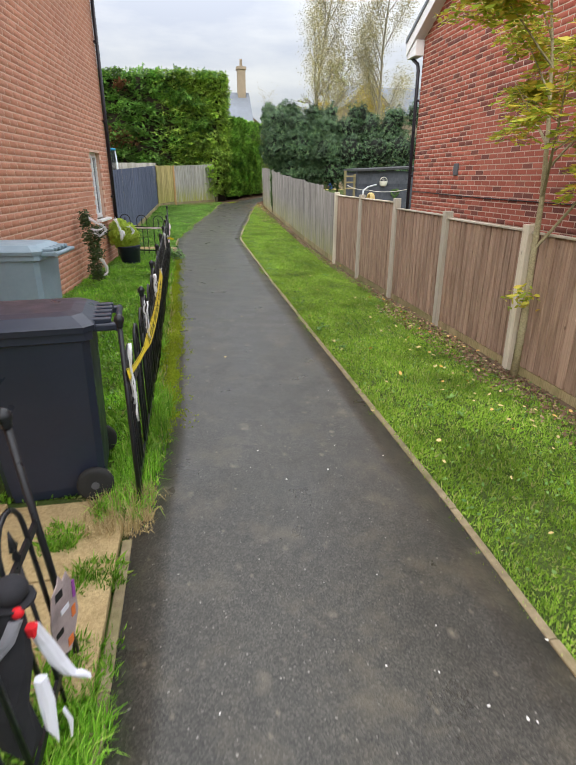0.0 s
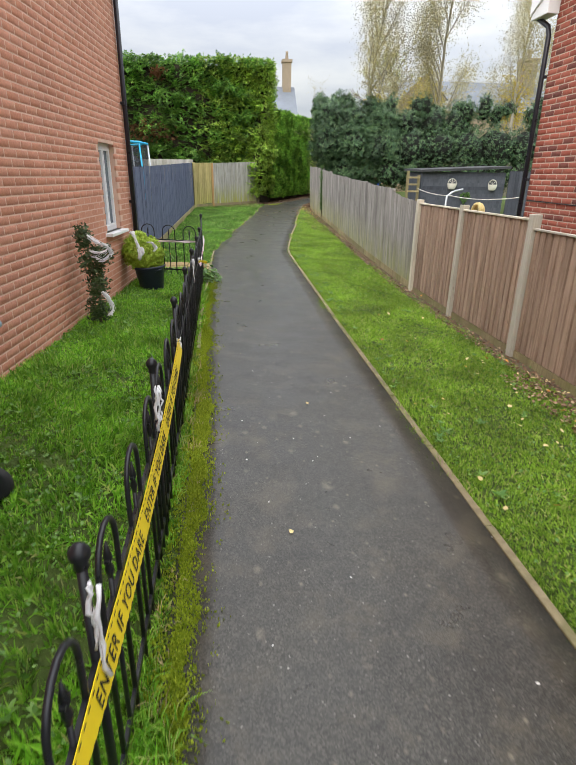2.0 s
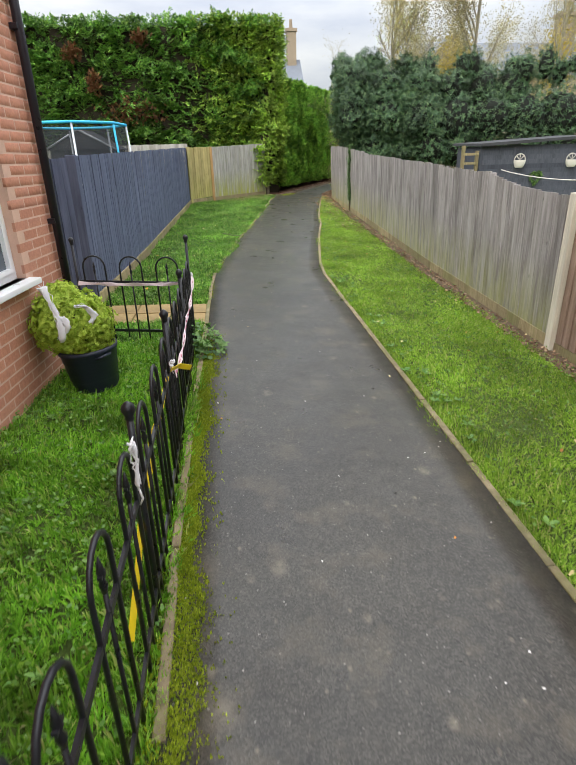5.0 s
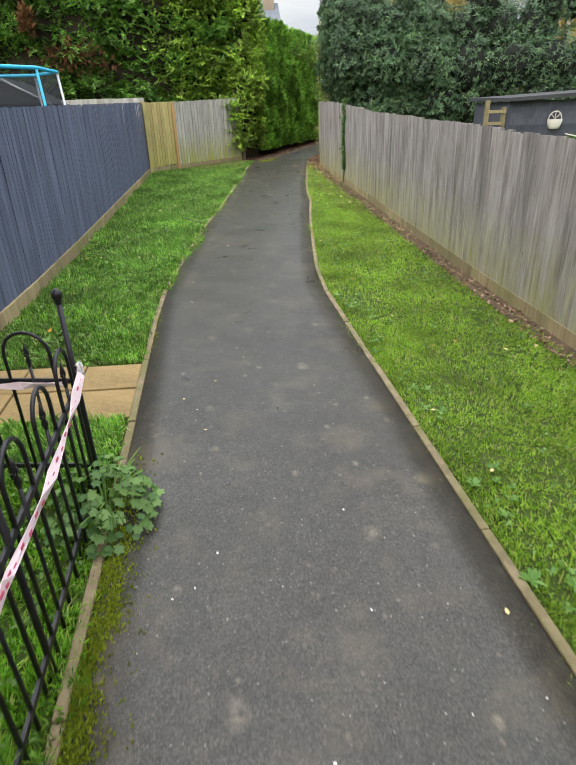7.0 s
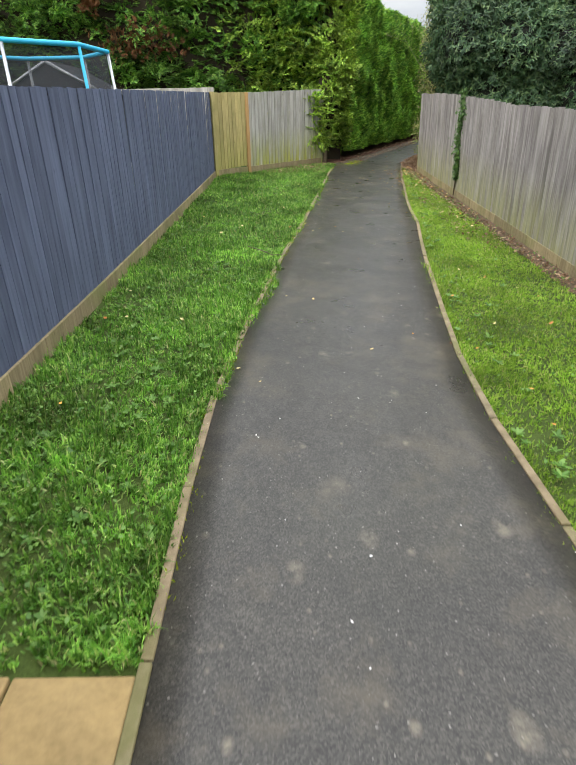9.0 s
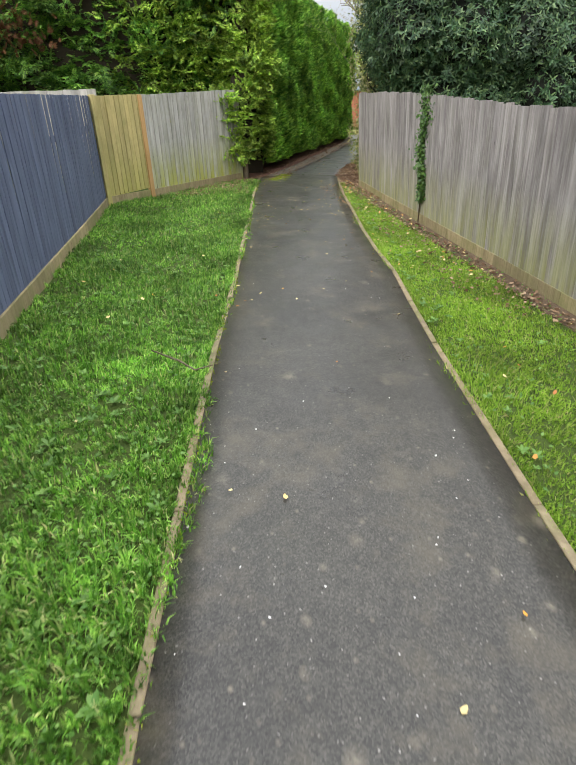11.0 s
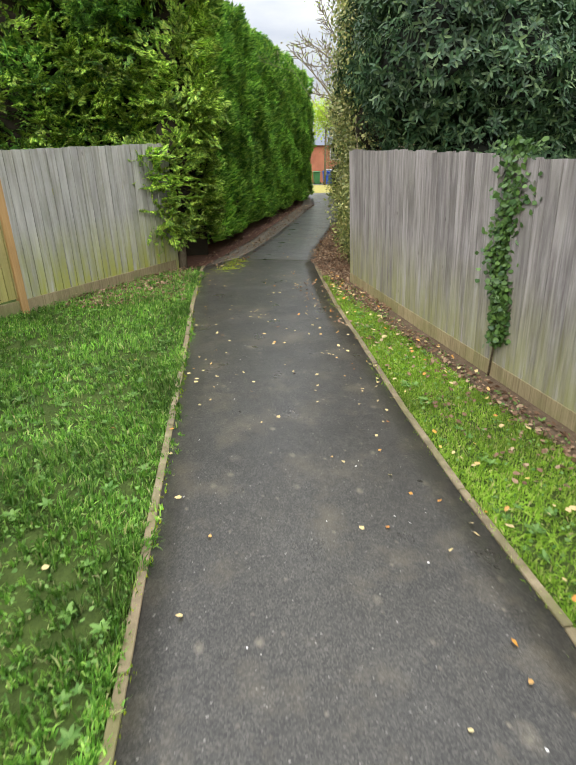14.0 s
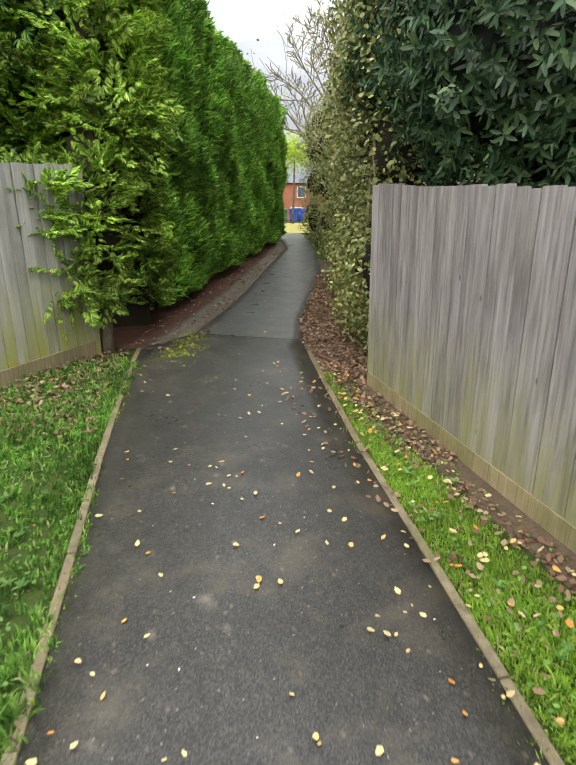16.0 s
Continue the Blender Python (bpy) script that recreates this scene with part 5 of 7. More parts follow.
wheeled_bin("wheeled_bin", "green wheeled bin across the road", pose(16.8, 66.3, gz(16.8, 66.3), 0, 0, -95), M["bin_green"])

# ---- paving at the two gateways ----
entry = thing("entry_slab", "sandy worn paving at the gateway", "paving", kind="structure")
for k in range(3):
    x1 = -0.42 - 0.6 * k
    for y0 in (1.36, 1.96):
        ob = part("slab", boxed(x1 - 0.59, x1, y0, y0 + 0.59, -0.05, 0.0, bevel=0.006), M["sand"], entry)
        ob.location.z = gz(x1 - 0.3, y0 + 0.3) + 0.006
paving = thing("garden_paving", "buff square paving slabs crossing the grass", "paving", kind="structure")
slab_me = None
for i in range(4):
    for j in range(2):
        if slab_me is None:
            bm = boxed(0.004, 0.406, 0.004, 0.396, -0.05, 0.0, bevel=0.008)
            slab_me = bpy.data.meshes.new("slab")
            bm.to_mesh(slab_me)
            bm.free()
        ob = held("slab", slab_me, M["slab"], paving)
        x, y = -0.335 - 0.41 * (i + 1), 12.62 + 0.4 * j
        ob.matrix_basis = pose(x, y, gz(x + 0.2, y + 0.2) + random.uniform(0.004, 0.014), random.uniform(-0.5, 0.5), random.uniform(1, 2), random.uniform(-0.6, 0.6))

# ---- hanging figure and board on the near railing ----
bm = bmesh.new()


def blob(bm, c, r, mat, n=12):
    res = bmesh.ops.create_uvsphere(bm, u_segments=n, v_segments=8, radius=1)
    bmesh.ops.transform(bm, matrix=Matrix.Translation(c) @ Matrix.Diagonal((*r, 1)), verts=res["verts"])
    for f in {f for v in res["verts"] for f in v.link_faces}:
        f.material_index, f.smooth = mat, True


def limb(bm, pts, rad, mat, n=8):
    k = len(bm.faces)
    tube(bm, pts, rad, n)
    bm.faces.ensure_lookup_table()
    for f in list(bm.faces)[k:]:
        f.material_index = mat


def drape(bm, pts, widths, mat, thick=0.012, seed=1):
    """A hanging strip of cloth with a wavering edge."""
    r = random.Random(seed)
    k = len(bm.faces)
    wdir, tdir = Vector((0.9, 0.4, 0)), Vector((0.4, -0.9, 0))
    rings = []
    for p, w in zip(pts, widths):
        p = Vector(p)
        ring = []
        for a in range(8):
            t = math.pi * a / 4
            ring.append(bm.verts.new(p + wdir * (w * math.cos(t) * r.uniform(0.85, 1.15)) + tdir * (thick * math.sin(t) * r.uniform(0.6, 1.5)) + Vector((0, 0, r.uniform(-0.006, 0.006)))))
        rings.append(ring)
    for a, b in zip(rings, rings[1:]):
        for q in range(8):
            bm.faces.new((a[q], a[(q + 1) % 8], b[(q + 1) % 8], b[q]))
    bm.faces.new(rings[0][::-1])
    bm.faces.new(rings[-1])
    for f in list(bm.faces)[k:]:
        f.material_index = mat


blob(bm, (-0.5, 1.2, 0.63), (0.052, 0.055, 0.045), 0)
limb(bm, [(-0.5, 1.2, 0.6), (-0.5, 1.2, 0.592)], [0.066, 0.068], 0, 14)
blob(bm, (-0.475, 1.15, 0.585), (0.02, 0.016, 0.02), 2)
drape(bm, [(-0.5, 1.18, 0.6), (-0.51, 1.15, 0.52), (-0.53, 1.12, 0.4), (-0.54, 1.1, 0.25), (-0.53, 1.1, 0.1), (-0.52, 1.1, 0.04)], [0.035, 0.06, 0.07, 0.065, 0.06, 0.02], 0, 0.03, 1)
drape(bm, [(-0.48, 1.13, 0.57), (-0.5, 1.1, 0.52), (-0.54, 1.08, 0.47)], [0.02, 0.024, 0.016], 3, 0.012, 2)
drape(bm, [(-0.45, 1.16, 0.52), (-0.45, 1.16, 0.48)], [0.022, 0.012], 2, 0.012, 3)
drape(bm, [(-0.56, 1.1, 0.53), (-0.56, 1.1, 0.47)], [0.02, 0.014], 2, 0.012, 4)
drape(bm, [(-0.57, 1.06, 0.46), (-0.57, 1.05, 0.38)], [0.012, 0.008], 2, 0.01, 5)
drape(bm, [(-0.455, 1.18, 0.5), (-0.435, 1.2, 0.4), (-0.41, 1.21, 0.3), (-0.385, 1.22, 0.24), (-0.35, 1.23, 0.21), (-0.33, 1.23, 0.2)], [0.02, 0.028, 0.026, 0.022, 0.02, 0.006], 1, 0.014, 6)
drape(bm, [(-0.45, 1.14, 0.32), (-0.44, 1.13, 0.22), (-0.44, 1.12, 0.12), (-0.43, 1.12, 0.06)], [0.022, 0.026, 0.018, 0.004], 1, 0.012, 7)
drape(bm, [(-0.4, 1.14, 0.17), (-0.385, 1.14, 0.11), (-0.39, 1.13, 0.05)], [0.006, 0.008, 0.003], 1, 0.006, 8)
drape(bm, [(-0.58, 1.16, 0.55), (-0.6, 1.15, 0.42)], [0.02, 0.016], 1, 0.012, 9)
figure = part("hanging_doll", bm, [M["cloth_black"], M["cloth_white"], M["cloth_red"], M["cloth_grey"]])
figure.matrix_basis = Matrix.Translation((-0.52, 1.2, 0.685)) @ Matrix.Scale(0.86, 4) @ Matrix.Translation((0.5, -1.2, -0.63))
tagged(figure, "small black, white and red cloth figure tied to the railing", "doll")
board = thing("hanging_board", "small grey and pink cut-out card hung on the railing", "decoration", pose(-0.49, 1.45, 0.22, 0, 4, -22) @ Matrix.Scale(0.72, 4))
bm = bmesh.new()
out = [(-0.09, 0.0), (-0.1, 0.2), (-0.075, 0.34), (-0.03, 0.38), (-0.015, 0.42), (0.01, 0.37), (0.04, 0.4), (0.06, 0.34), (0.09, 0.3), (0.1, 0.12), (0.06, 0.02), (0.02, -0.06)]
fr_v = [bm.verts.new((0.0, u, z)) for u, z in out]
bk_v = [bm.verts.new((-0.006, u, z)) for u, z in out]
bm.faces.new(fr_v)
bm.faces.new(bk_v[::-1])
for i in range(len(out)):
    j = (i + 1) % len(out)
    bm.faces.new((fr_v[i], bk_v[i], bk_v[j], fr_v[j]))
bmesh.ops.recalc_face_normals(bm, faces=bm.faces)
part("card", bm, M["card_mix"], board)
for u, z, w, h, mk in ((0.02, -0.02, 0.04, 0.05, "card_orange"), (0.06, 0.12, 0.03, 0.06, "card_orange"), (0.075, 0.22, 0.02, 0.1, "card_purple"), (-0.03, 0.3, 0.05, 0.04, "ink"), (-0.05, 0.1, 0.05, 0.03, "ink"), (0.0, 0.2, 0.06, 0.03, "cloth_white")):
    part("patch", boxed(0.001, 0.004, u - w / 2, u + w / 2, z, z + h), M[mk], board)

# ---- sheds, trampoline, garden bits ----
shed = thing("garden_shed", "slate-grey painted garden shed with felt roof", "shed")
for k in range(14):
    z = 0.35 + 0.115 * k
    part("shiplap_board", boxed(6.72, 9.72, 21.3, 21.325, z, z + 0.122, m=Matrix.Translation((0, 0, 0)), bevel=0.004), M["shed_dark"], shed)
part("body", boxed(6.74, 9.7, 21.33, 22.9, 0.2, 1.95), M["shed_dark"], shed)
part("corner_trim", boxed(6.69, 6.76, 21.27, 21.34, 0.2, 1.95, bevel=0.005), M["shed_dark"], shed)
part("door_trim", boxed(7.62, 7.66, 21.285, 21.32, 0.35, 1.92, bevel=0.004), M["shed_dark"], shed)
bm = bmesh.new()
rv = [bm.verts.new(p) for p in ((6.64, 21.15, 1.95), (9.82, 21.15, 2.1), (9.82, 23.05, 2.15), (6.64, 23.05, 2.0))]
rw = [bm.verts.new(v.co + Vector((0, 0, 0.07))) for v in rv]
bm.faces.new(rv[::-1])
bm.faces.new(rw)
for i in range(4):
    bm.faces.new((rv[i], rv[(i + 1) % 4], rw[(i + 1) % 4], rw[i]))
part("roof", bm, M["shed_roof"], shed)


def wall_basket(x, z):
    t = thing("wall_basket", "white half-round wire wall basket on the shed", "basket", pose(x, 21.28, z, 0, 0, 0), group="baskets on the shed")
    bm = bmesh.new()
    arc = [(0.15 * math.cos(a), -0.01, 0.15 * math.sin(a)) for a in (math.pi * i / 12 for i in range(13))]
    tube(bm, arc, 0.012, 6)
    part("arch", bm, M["plaster"], t)
    for a in (0.25, 0.5, 0.75):
        part("spoke", tube(bmesh.new(), [(0, -0.01, 0), (0.15 * math.cos(math.pi * a), -0.01, 0.15 * math.sin(math.pi * a))], 0.008, 6), M["plaster"], t)
    bm = bmesh.new()
    prev = None
    for r, z0 in ((0.165, 0.0), (0.16, -0.06), (0.13, -0.15), (0.1, -0.19)):
        ring = [bm.verts.new((r * math.cos(a), -r * 0.8 * math.sin(a), z0)) for a in (math.pi * i / 12 for i in range(13))]
        if prev:
            for p, q, rr, s in zip(prev, prev[1:], ring[1:], ring):
                bm.faces.new((p, q, rr, s))
        prev = ring
    bm.faces.new(prev)
    part("bowl", bm, M["plaster"], t)


wall_basket(7.8, 1.6)
wall_basket(9.27, 1.58)
rng = np.random.default_rng(5)
a = rng.uniform(0, 2 * math.pi, 900)
hx, hz = 0.16 * np.sin(a) ** 3, 0.01 * (13 * np.cos(a) - 5 * np.cos(2 * a) - 2 * np.cos(3 * a) - np.cos(4 * a))
hp = np.stack([8.31 + hx, 21.26 + 0 * a, 1.15 + hz], 1) + rng.normal(0, 0.018, (900, 3))
tagged(held("heart_wreath", scatter("heart_wreath", LEAF_V, LEAF_F, hp, frames_of(rng.normal(0, 1, (900, 3)) + [0, -1.5, 0], a, rng), rng.uniform(0.03, 0.05, 900), M["ivy"]), None), "green leafy heart-shaped wreath on the shed", "wreath")
panel = thing("garden_fence", "dark stained fence panel beside the shed", "fence")
board_run(panel, (9.95, 21.5), (12.6, 21.3), lambda s: 0.1, lambda s: 2.02, M["shed_dark"], pitch=0.12, width=0.135)
trellis = thing("trellis", "weathered timber trellis with square posts", "trellis")
for x in (6.2, 6.58):
    part("post", boxed(x - 0.04, x + 0.04, 21.2, 21.28, 0.1, 1.98 if x < 6.4 else 1.85, bevel=0.006), M["gravel_board"], trellis)
for z in (1.3, 1.52, 1.74):
    part("slat", boxed(6.2, 6.6, 21.17, 21.195, z, z + 0.06, bevel=0.003), M["gravel_board"], trellis)
line_thing = thing("washing_line", "slack white washing line on a grey bent arm", "line")
part("rope", tube(bmesh.new(), sagging((4.52, 10.79, 1.5), (4.6, 13.6, 1.42), 0.05, 12) + sagging((4.62, 13.7, 1.42), (4.9, 16.5, 1.5), 0.04, 8), 0.007, 6), M["plaster"], line_thing)
part("arm", tube(bmesh.new(), [(4.35, 13.3, -0.1), (4.35, 13.3, 1.2), (4.38, 13.35, 1.42), (4.55, 13.5, 1.5), (4.8, 13.6, 1.55)], 0.02, 8), M["steel"], line_thing)
hose = tube(bmesh.new(), [(3.36 + 0.03 * math.sin(i * 0.21), 9.8 + 0.11 * math.cos(i * 0.5), 1.35 + 0.09 * math.sin(i * 0.5)) for i in range(40)], 0.02, 6)
tagged(part("rope_coil", hose, M["rope"]), "straw-coloured rope coil on the fence top", "rope")

cab = thing("gable_shed", "dark timber shed with pale gable trim", "shed")
part("body", boxed(-5.0, -3.2, 24.0, 25.8, 0.3, 2.2), M["shed_dark"], cab)
bm = bmesh.new()
rv = [bm.verts.new(p) for p in ((-5.15, 23.9, 2.18), (-4.12, 23.9, 2.72), (-3.1, 23.9, 2.18), (-5.15, 25.9, 2.18), (-4.12, 25.9, 2.72), (-3.1, 25.9, 2.18))]
for q in ((0, 1, 4, 3), (1, 2, 5, 4), (0, 2, 1), (3, 4, 5), (0, 3, 5, 2)):
    bm.faces.new([rv[i] for i in q])
part("roof", bm, M["shed_roof"], cab)
for a, b in (((-5.15, 23.88, 2.15), (-4.12, 23.88, 2.7)), ((-4.12, 23.88, 2.7), (-3.1, 23.88, 2.15))):
    part("gable_trim", tube(bmesh.new(), [a, b], 0.035, 4), M["steel"], cab)

tramp = thing("trampoline", "trampoline with turquoise top ring and black safety net", "trampoline")
TC, TR = Vector((-3.8, 21.9, 0)), 1.35
ringpts = [TC + Vector((TR * math.cos(a), TR * math.sin(a), 2.68)) for a in (2 * math.pi * (i + 0.35) / 8 for i in range(8))]
part("top_ring", tube(bmesh.new(), [*ringpts, ringpts[0]], 0.035, 8, caps=False), M["turquoise"], tramp, "turquoise padded ring")
for i, p in enumerate(ringpts):
    foot = TC + (p - TC) * 1.12
    part("pole", tube(bmesh.new(), [(p.x, p.y, 2.68), ((p.x + foot.x) / 2, (p.y + foot.y) / 2, 1.5), (foot.x, foot.y, 0.3)], 0.025, 8), M["turquoise"] if i % 4 == 3 else M["steel"], tramp)
bm = bmesh.new()
lo = [bm.verts.new((p.x * 0.985 + TC.x * 0.015, p.y * 0.985 + TC.y * 0.015, 0.9)) for p in ringpts]
hi = [bm.verts.new((p.x * 0.985 + TC.x * 0.015, p.y * 0.985 + TC.y * 0.015, 2.65)) for p in ringpts]
for i in range(8):
    bm.faces.new((lo[i], lo[(i + 1) % 8], hi[(i + 1) % 8], hi[i]))
part("net", bm, M["net"], tramp, "black mesh safety net")
part("mat", lathe(bmesh.new(), [(TR, 0), (TR, 0.05)], 24, Matrix.Translation((TC.x, TC.y, 0.85))), M["rubber"], tramp)


# ---- plants ----
def shell(rng, c, r, n, lo=0.82, hi=1.05, flat=0.0):
    """Points and outward normals in the outer layer of an ellipsoid."""
    d = rng.normal(0, 1, (n, 3))
    d /= np.linalg.norm(d, axis=1, keepdims=True)
    lump = 1 + 0.07 * np.sin(d[:, 0] * 7 + c[0]) * np.sin(d[:, 1] * 6 + c[1]) + 0.06 * np.sin(d[:, 2] * 9 + c[2])
    return np.asarray(c) + d * np.asarray(r) * (rng.uniform(lo, hi, n) * lump)[:, None], d / np.asarray(r)


def core(name, blobs, mat, parent, k=0.8):
    for c, r in blobs:
        bm = bmesh.new()
        res = bmesh.ops.create_icosphere(bm, subdivisions=3, radius=1)
        for v in res["verts"]:
            s = 1 + 0.12 * noise.noise(v.co * 2.3 + Vector(c))
            v.co = Vector(c) + Vector([a * b * k * s for a, b in zip(v.co, r)])
        part(name, bm, mat, parent)


def limb_tree(rng, base, top_z, r0, levels, lean=(0, 0), spread=0.9, ratio=0.62, kids=4, wob=0.06, start=0.3, thin=0.003):
    """Branch pipes from a trunk: returns lists of (points, radii) and tip places."""
    pipes, tips = [], []

    def grow(p, d, ln, r, lv):
        pts, rad = [p.copy()], [r]
        n = 6
        dd = d.copy()
        for i in range(n):
            dd = (dd + Vector((rng.normal(0, wob), rng.normal(0, wob), rng.normal(0, wob * 0.5)))).normalized()
            pts.append(pts[-1] + dd * (ln / n))
            rad.append(max(r * (1 - 0.8 * (i + 1) / n), thin))
        pipes.append((pts, rad, lv))
        if lv == 0:
            tips.extend(pts[2:])
            return
        for k in range(kids if lv < levels else kids * 2):
            s = start + (1 - start) * (k + rng.uniform(0.1, 0.9)) / (kids if lv < levels else kids * 2)
            i = min(int(s * n), n - 1)
            q = pts[i].lerp(pts[i + 1], s * n - i)
            a = rng.uniform(0, 2 * math.pi)
            side = Vector((math.cos(a), math.sin(a), 0))
            side = (side - dd * side.dot(dd)).normalized()
            nd = (dd * (1 - spread * 0.5) + side * spread + Vector((0, 0, 0.25))).normalized()
            grow(q, nd, ln * ratio * (1.1 - 0.5 * s), rad[i] * 0.6, lv - 1)

    b = Vector(base)
    grow(b, Vector((lean[0], lean[1], 1)).normalized(), top_z - b.z, r0, levels)
    return pipes, tips


def tree(name, label, pipes, bark, parent_crown=None):
    t = thing(name, label, "tree")
    bm = bmesh.new()
    pts, rad, _ = pipes[0]
    tube(bm, pts, rad, 10)
    part("trunk", bm, bark, t)
    bm = bmesh.new()
    for pts, rad, lv in pipes[1:]:
        tube(bm, pts, rad, 5 if lv else 4, caps=False)
    b = part("branchwork", bm, bark, t)
    b["kind"] = "stuff"
    return t


def fibre(bm, pts, seed, strands=9, spread=0.02):
    """Wispy torn fibre: thin wavering strands round a line."""
    r = random.Random(seed)
    for k in range(strands):
        off = Vector((r.gauss(0, spread), r.gauss(0, spread), r.gauss(0, spread)))
        line_pts = []
        for a, b in zip(pts, pts[1:]):
            for q in range(4):
                line_pts.append(Vector(a).lerp(Vector(b), q / 4) + off + Vector((r.gauss(0, 0.006), r.gauss(0, 0.006), r.gauss(0, 0.006))))
        tube(bm, line_pts, [r.uniform(0.001, 0.004) for _ in line_pts], 5)


def web_strip(bm, pts, widths, seed):
    """A ragged, puffy strip of white fibre through points."""
    r = random.Random(seed)
    rings = []
    for i in range((len(pts) - 1) * 3 + 1):
        k, q = min(i // 3, len(pts) - 2), i / 3 - min(i // 3, len(pts) - 2)
        p, w = Vector(pts[k]).lerp(Vector(pts[k + 1]), q), widths[k] + (widths[k + 1] - widths[k]) * q
        rings.append([bm.verts.new(p + Vector((w * math.cos(a), 0.35 * w * math.sin(a), 0)) * r.uniform(0.7, 1.3) + Vector((0, 0, r.uniform(-0.008, 0.008)))) for a in (math.pi * c / 4 for c in range(8))])
    for a, b in zip(rings, rings[1:]):
        for q in range(8):
            bm.faces.new((a[q], a[(q + 1) % 8], b[(q + 1) % 8], b[q])).smooth = True
    bm.faces.new(rings[0][::-1])
    bm.faces.new(rings[-1])


# potted lime-green conifer draped with white fibre
pot = thing("potted_conifer", "lime-green conifer in a black tub draped with white fibre", "plant", pose(-1.135, 10.92, gz(-1.135, 10.92), 0, -4))
part("tub", lathe(bmesh.new(), [(0.165, 0.0), (0.172, 0.01), (0.182, 0.1), (0.188, 0.104), (0.192, 0.17), (0.198, 0.175), (0.204, 0.25), (0.21, 0.255), (0.213, 0.31), (0.226, 0.32), (0.226, 0.35), (0.204, 0.35), (0.2, 0.3)], 28), M["bin_dark"], pot, "black plastic tub")
for s in (-1, 1):
    part("grip", tube(bmesh.new(), [(0.1, -0.2 * s, 0.29), (0.14, -0.2 * s, 0.3), (0.19, -0.12 * s, 0.3)], 0.012, 6), M["bin_dark"], pot)
rng = np.random.default_rng(11)
P, N = [], []
for c, r, n in (((0.0, 0, 0.52), (0.23, 0.24, 0.24), 4200), ((-0.15, -0.02, 0.56), (0.2, 0.22, 0.24), 2600), ((-0.1, 0.02, 0.72), (0.15, 0.15, 0.13), 1400)):
    p, d = shell(rng, c, r, n, 0.6, 1.08)
    P.append(p)
    N.append(d)
P, N = np.concatenate(P), np.concatenate(N)
held("foliage", scatter("foliage", SPRAY_V, SPRAY_F, P, frames_of(N + rng.normal(0, 1.5, N.shape) + [0, 0, 0.5], rng.uniform(0, 6.3, len(P)), rng), rng.uniform(0.028, 0.05, len(P)), M["lime"]), None, pot)
core("inner_mass", [((-0.05, 0, 0.54), (0.22, 0.2, 0.24))], M["hedge_core"], pot)
bm = bmesh.new()
for pts, wid in (([(-0.14, -0.2, 0.87), (-0.1, -0.24, 0.78), (-0.07, -0.26, 0.66), (-0.06, -0.27, 0.58), (-0.08, -0.27, 0.48)], (0.035, 0.012, 0.014, 0.034, 0.02)), ([(-0.04, -0.26, 0.66), (-0.02, -0.27, 0.6), (-0.03, -0.27, 0.55), (-0.1, -0.27, 0.5)], (0.02, 0.03, 0.02, 0.012)), ([(0.06, -0.22, 0.72), (0.12, -0.2, 0.7), (0.16, -0.17, 0.62), (0.12, -0.19, 0.56)], (0.012, 0.022, 0.034, 0.012))):
    web_strip(bm, pts, wid, len(pts))
    fibre(bm, pts, len(pts), 4, 0.012)
part("fibre_drape", bm, M["web"], pot, "torn white fibre")

# bushy dark shrub against the wall
shrub = thing("wall_shrub", "narrow dark shrub with white fibre against the brick wall", "plant", pose(-1.47, 8.85, gz(-1.47, 8.85)))
part("stem", tube(bmesh.new(), [(0, 0, -0.02), (0.03, 0, 0.3), (-0.02, 0, 0.6), (-0.06, 0, 1.0)], [0.02, 0.018, 0.014, 0.006], 8), M["bark"], shrub)
P, N = [], []
for c, r, n in (((0.0, 0, 0.2), (0.13, 0.13, 0.22), 500), ((0.02, 0, 0.48), (0.12, 0.13, 0.15), 350), ((0.0, 0, 0.72), (0.16, 0.15, 0.17), 500), ((0.12, 0.0, 0.8), (0.13, 0.12, 0.1), 260), ((-0.08, 0, 0.97), (0.09, 0.09, 0.14), 300)):
    p, d = shell(rng, c, r, n, 0.45, 1.1)
    P.append(p)
    N.append(d)
P, N = np.concatenate(P), np.concatenate(N)
held("foliage", scatter("foliage", LEAF_V, LEAF_F, P, frames_of(N + rng.normal(0, 4, N.shape), rng.uniform(0, 6.3, len(P)), rng), rng.uniform(0.035, 0.06, len(P)), M["shrub"]), None, shrub)
bm = bmesh.new()
for pts in ([(0.0, -0.13, 1.0), (0.1, -0.14, 0.93), (0.2, -0.1, 0.88), (0.22, -0.05, 0.8), (0.14, -0.12, 0.74), (0.04, -0.15, 0.78)], [(0.02, -0.14, 0.84), (0.12, -0.15, 0.82), (0.2, -0.1, 0.86)], [(0.1, -0.12, 0.4), (0.15, -0.1, 0.3), (0.18, -0.08, 0.2), (0.14, -0.1, 0.12)]):
    fibre(bm, pts, len(pts), 4, 0.02)
    web_strip(bm, pts, [0.012 + 0.016 * (q % 2) for q in range(len(pts))], len(pts))
part("fibre_drape", bm, M["web"], shrub, "torn white fibre")["kind"] = "stuff"

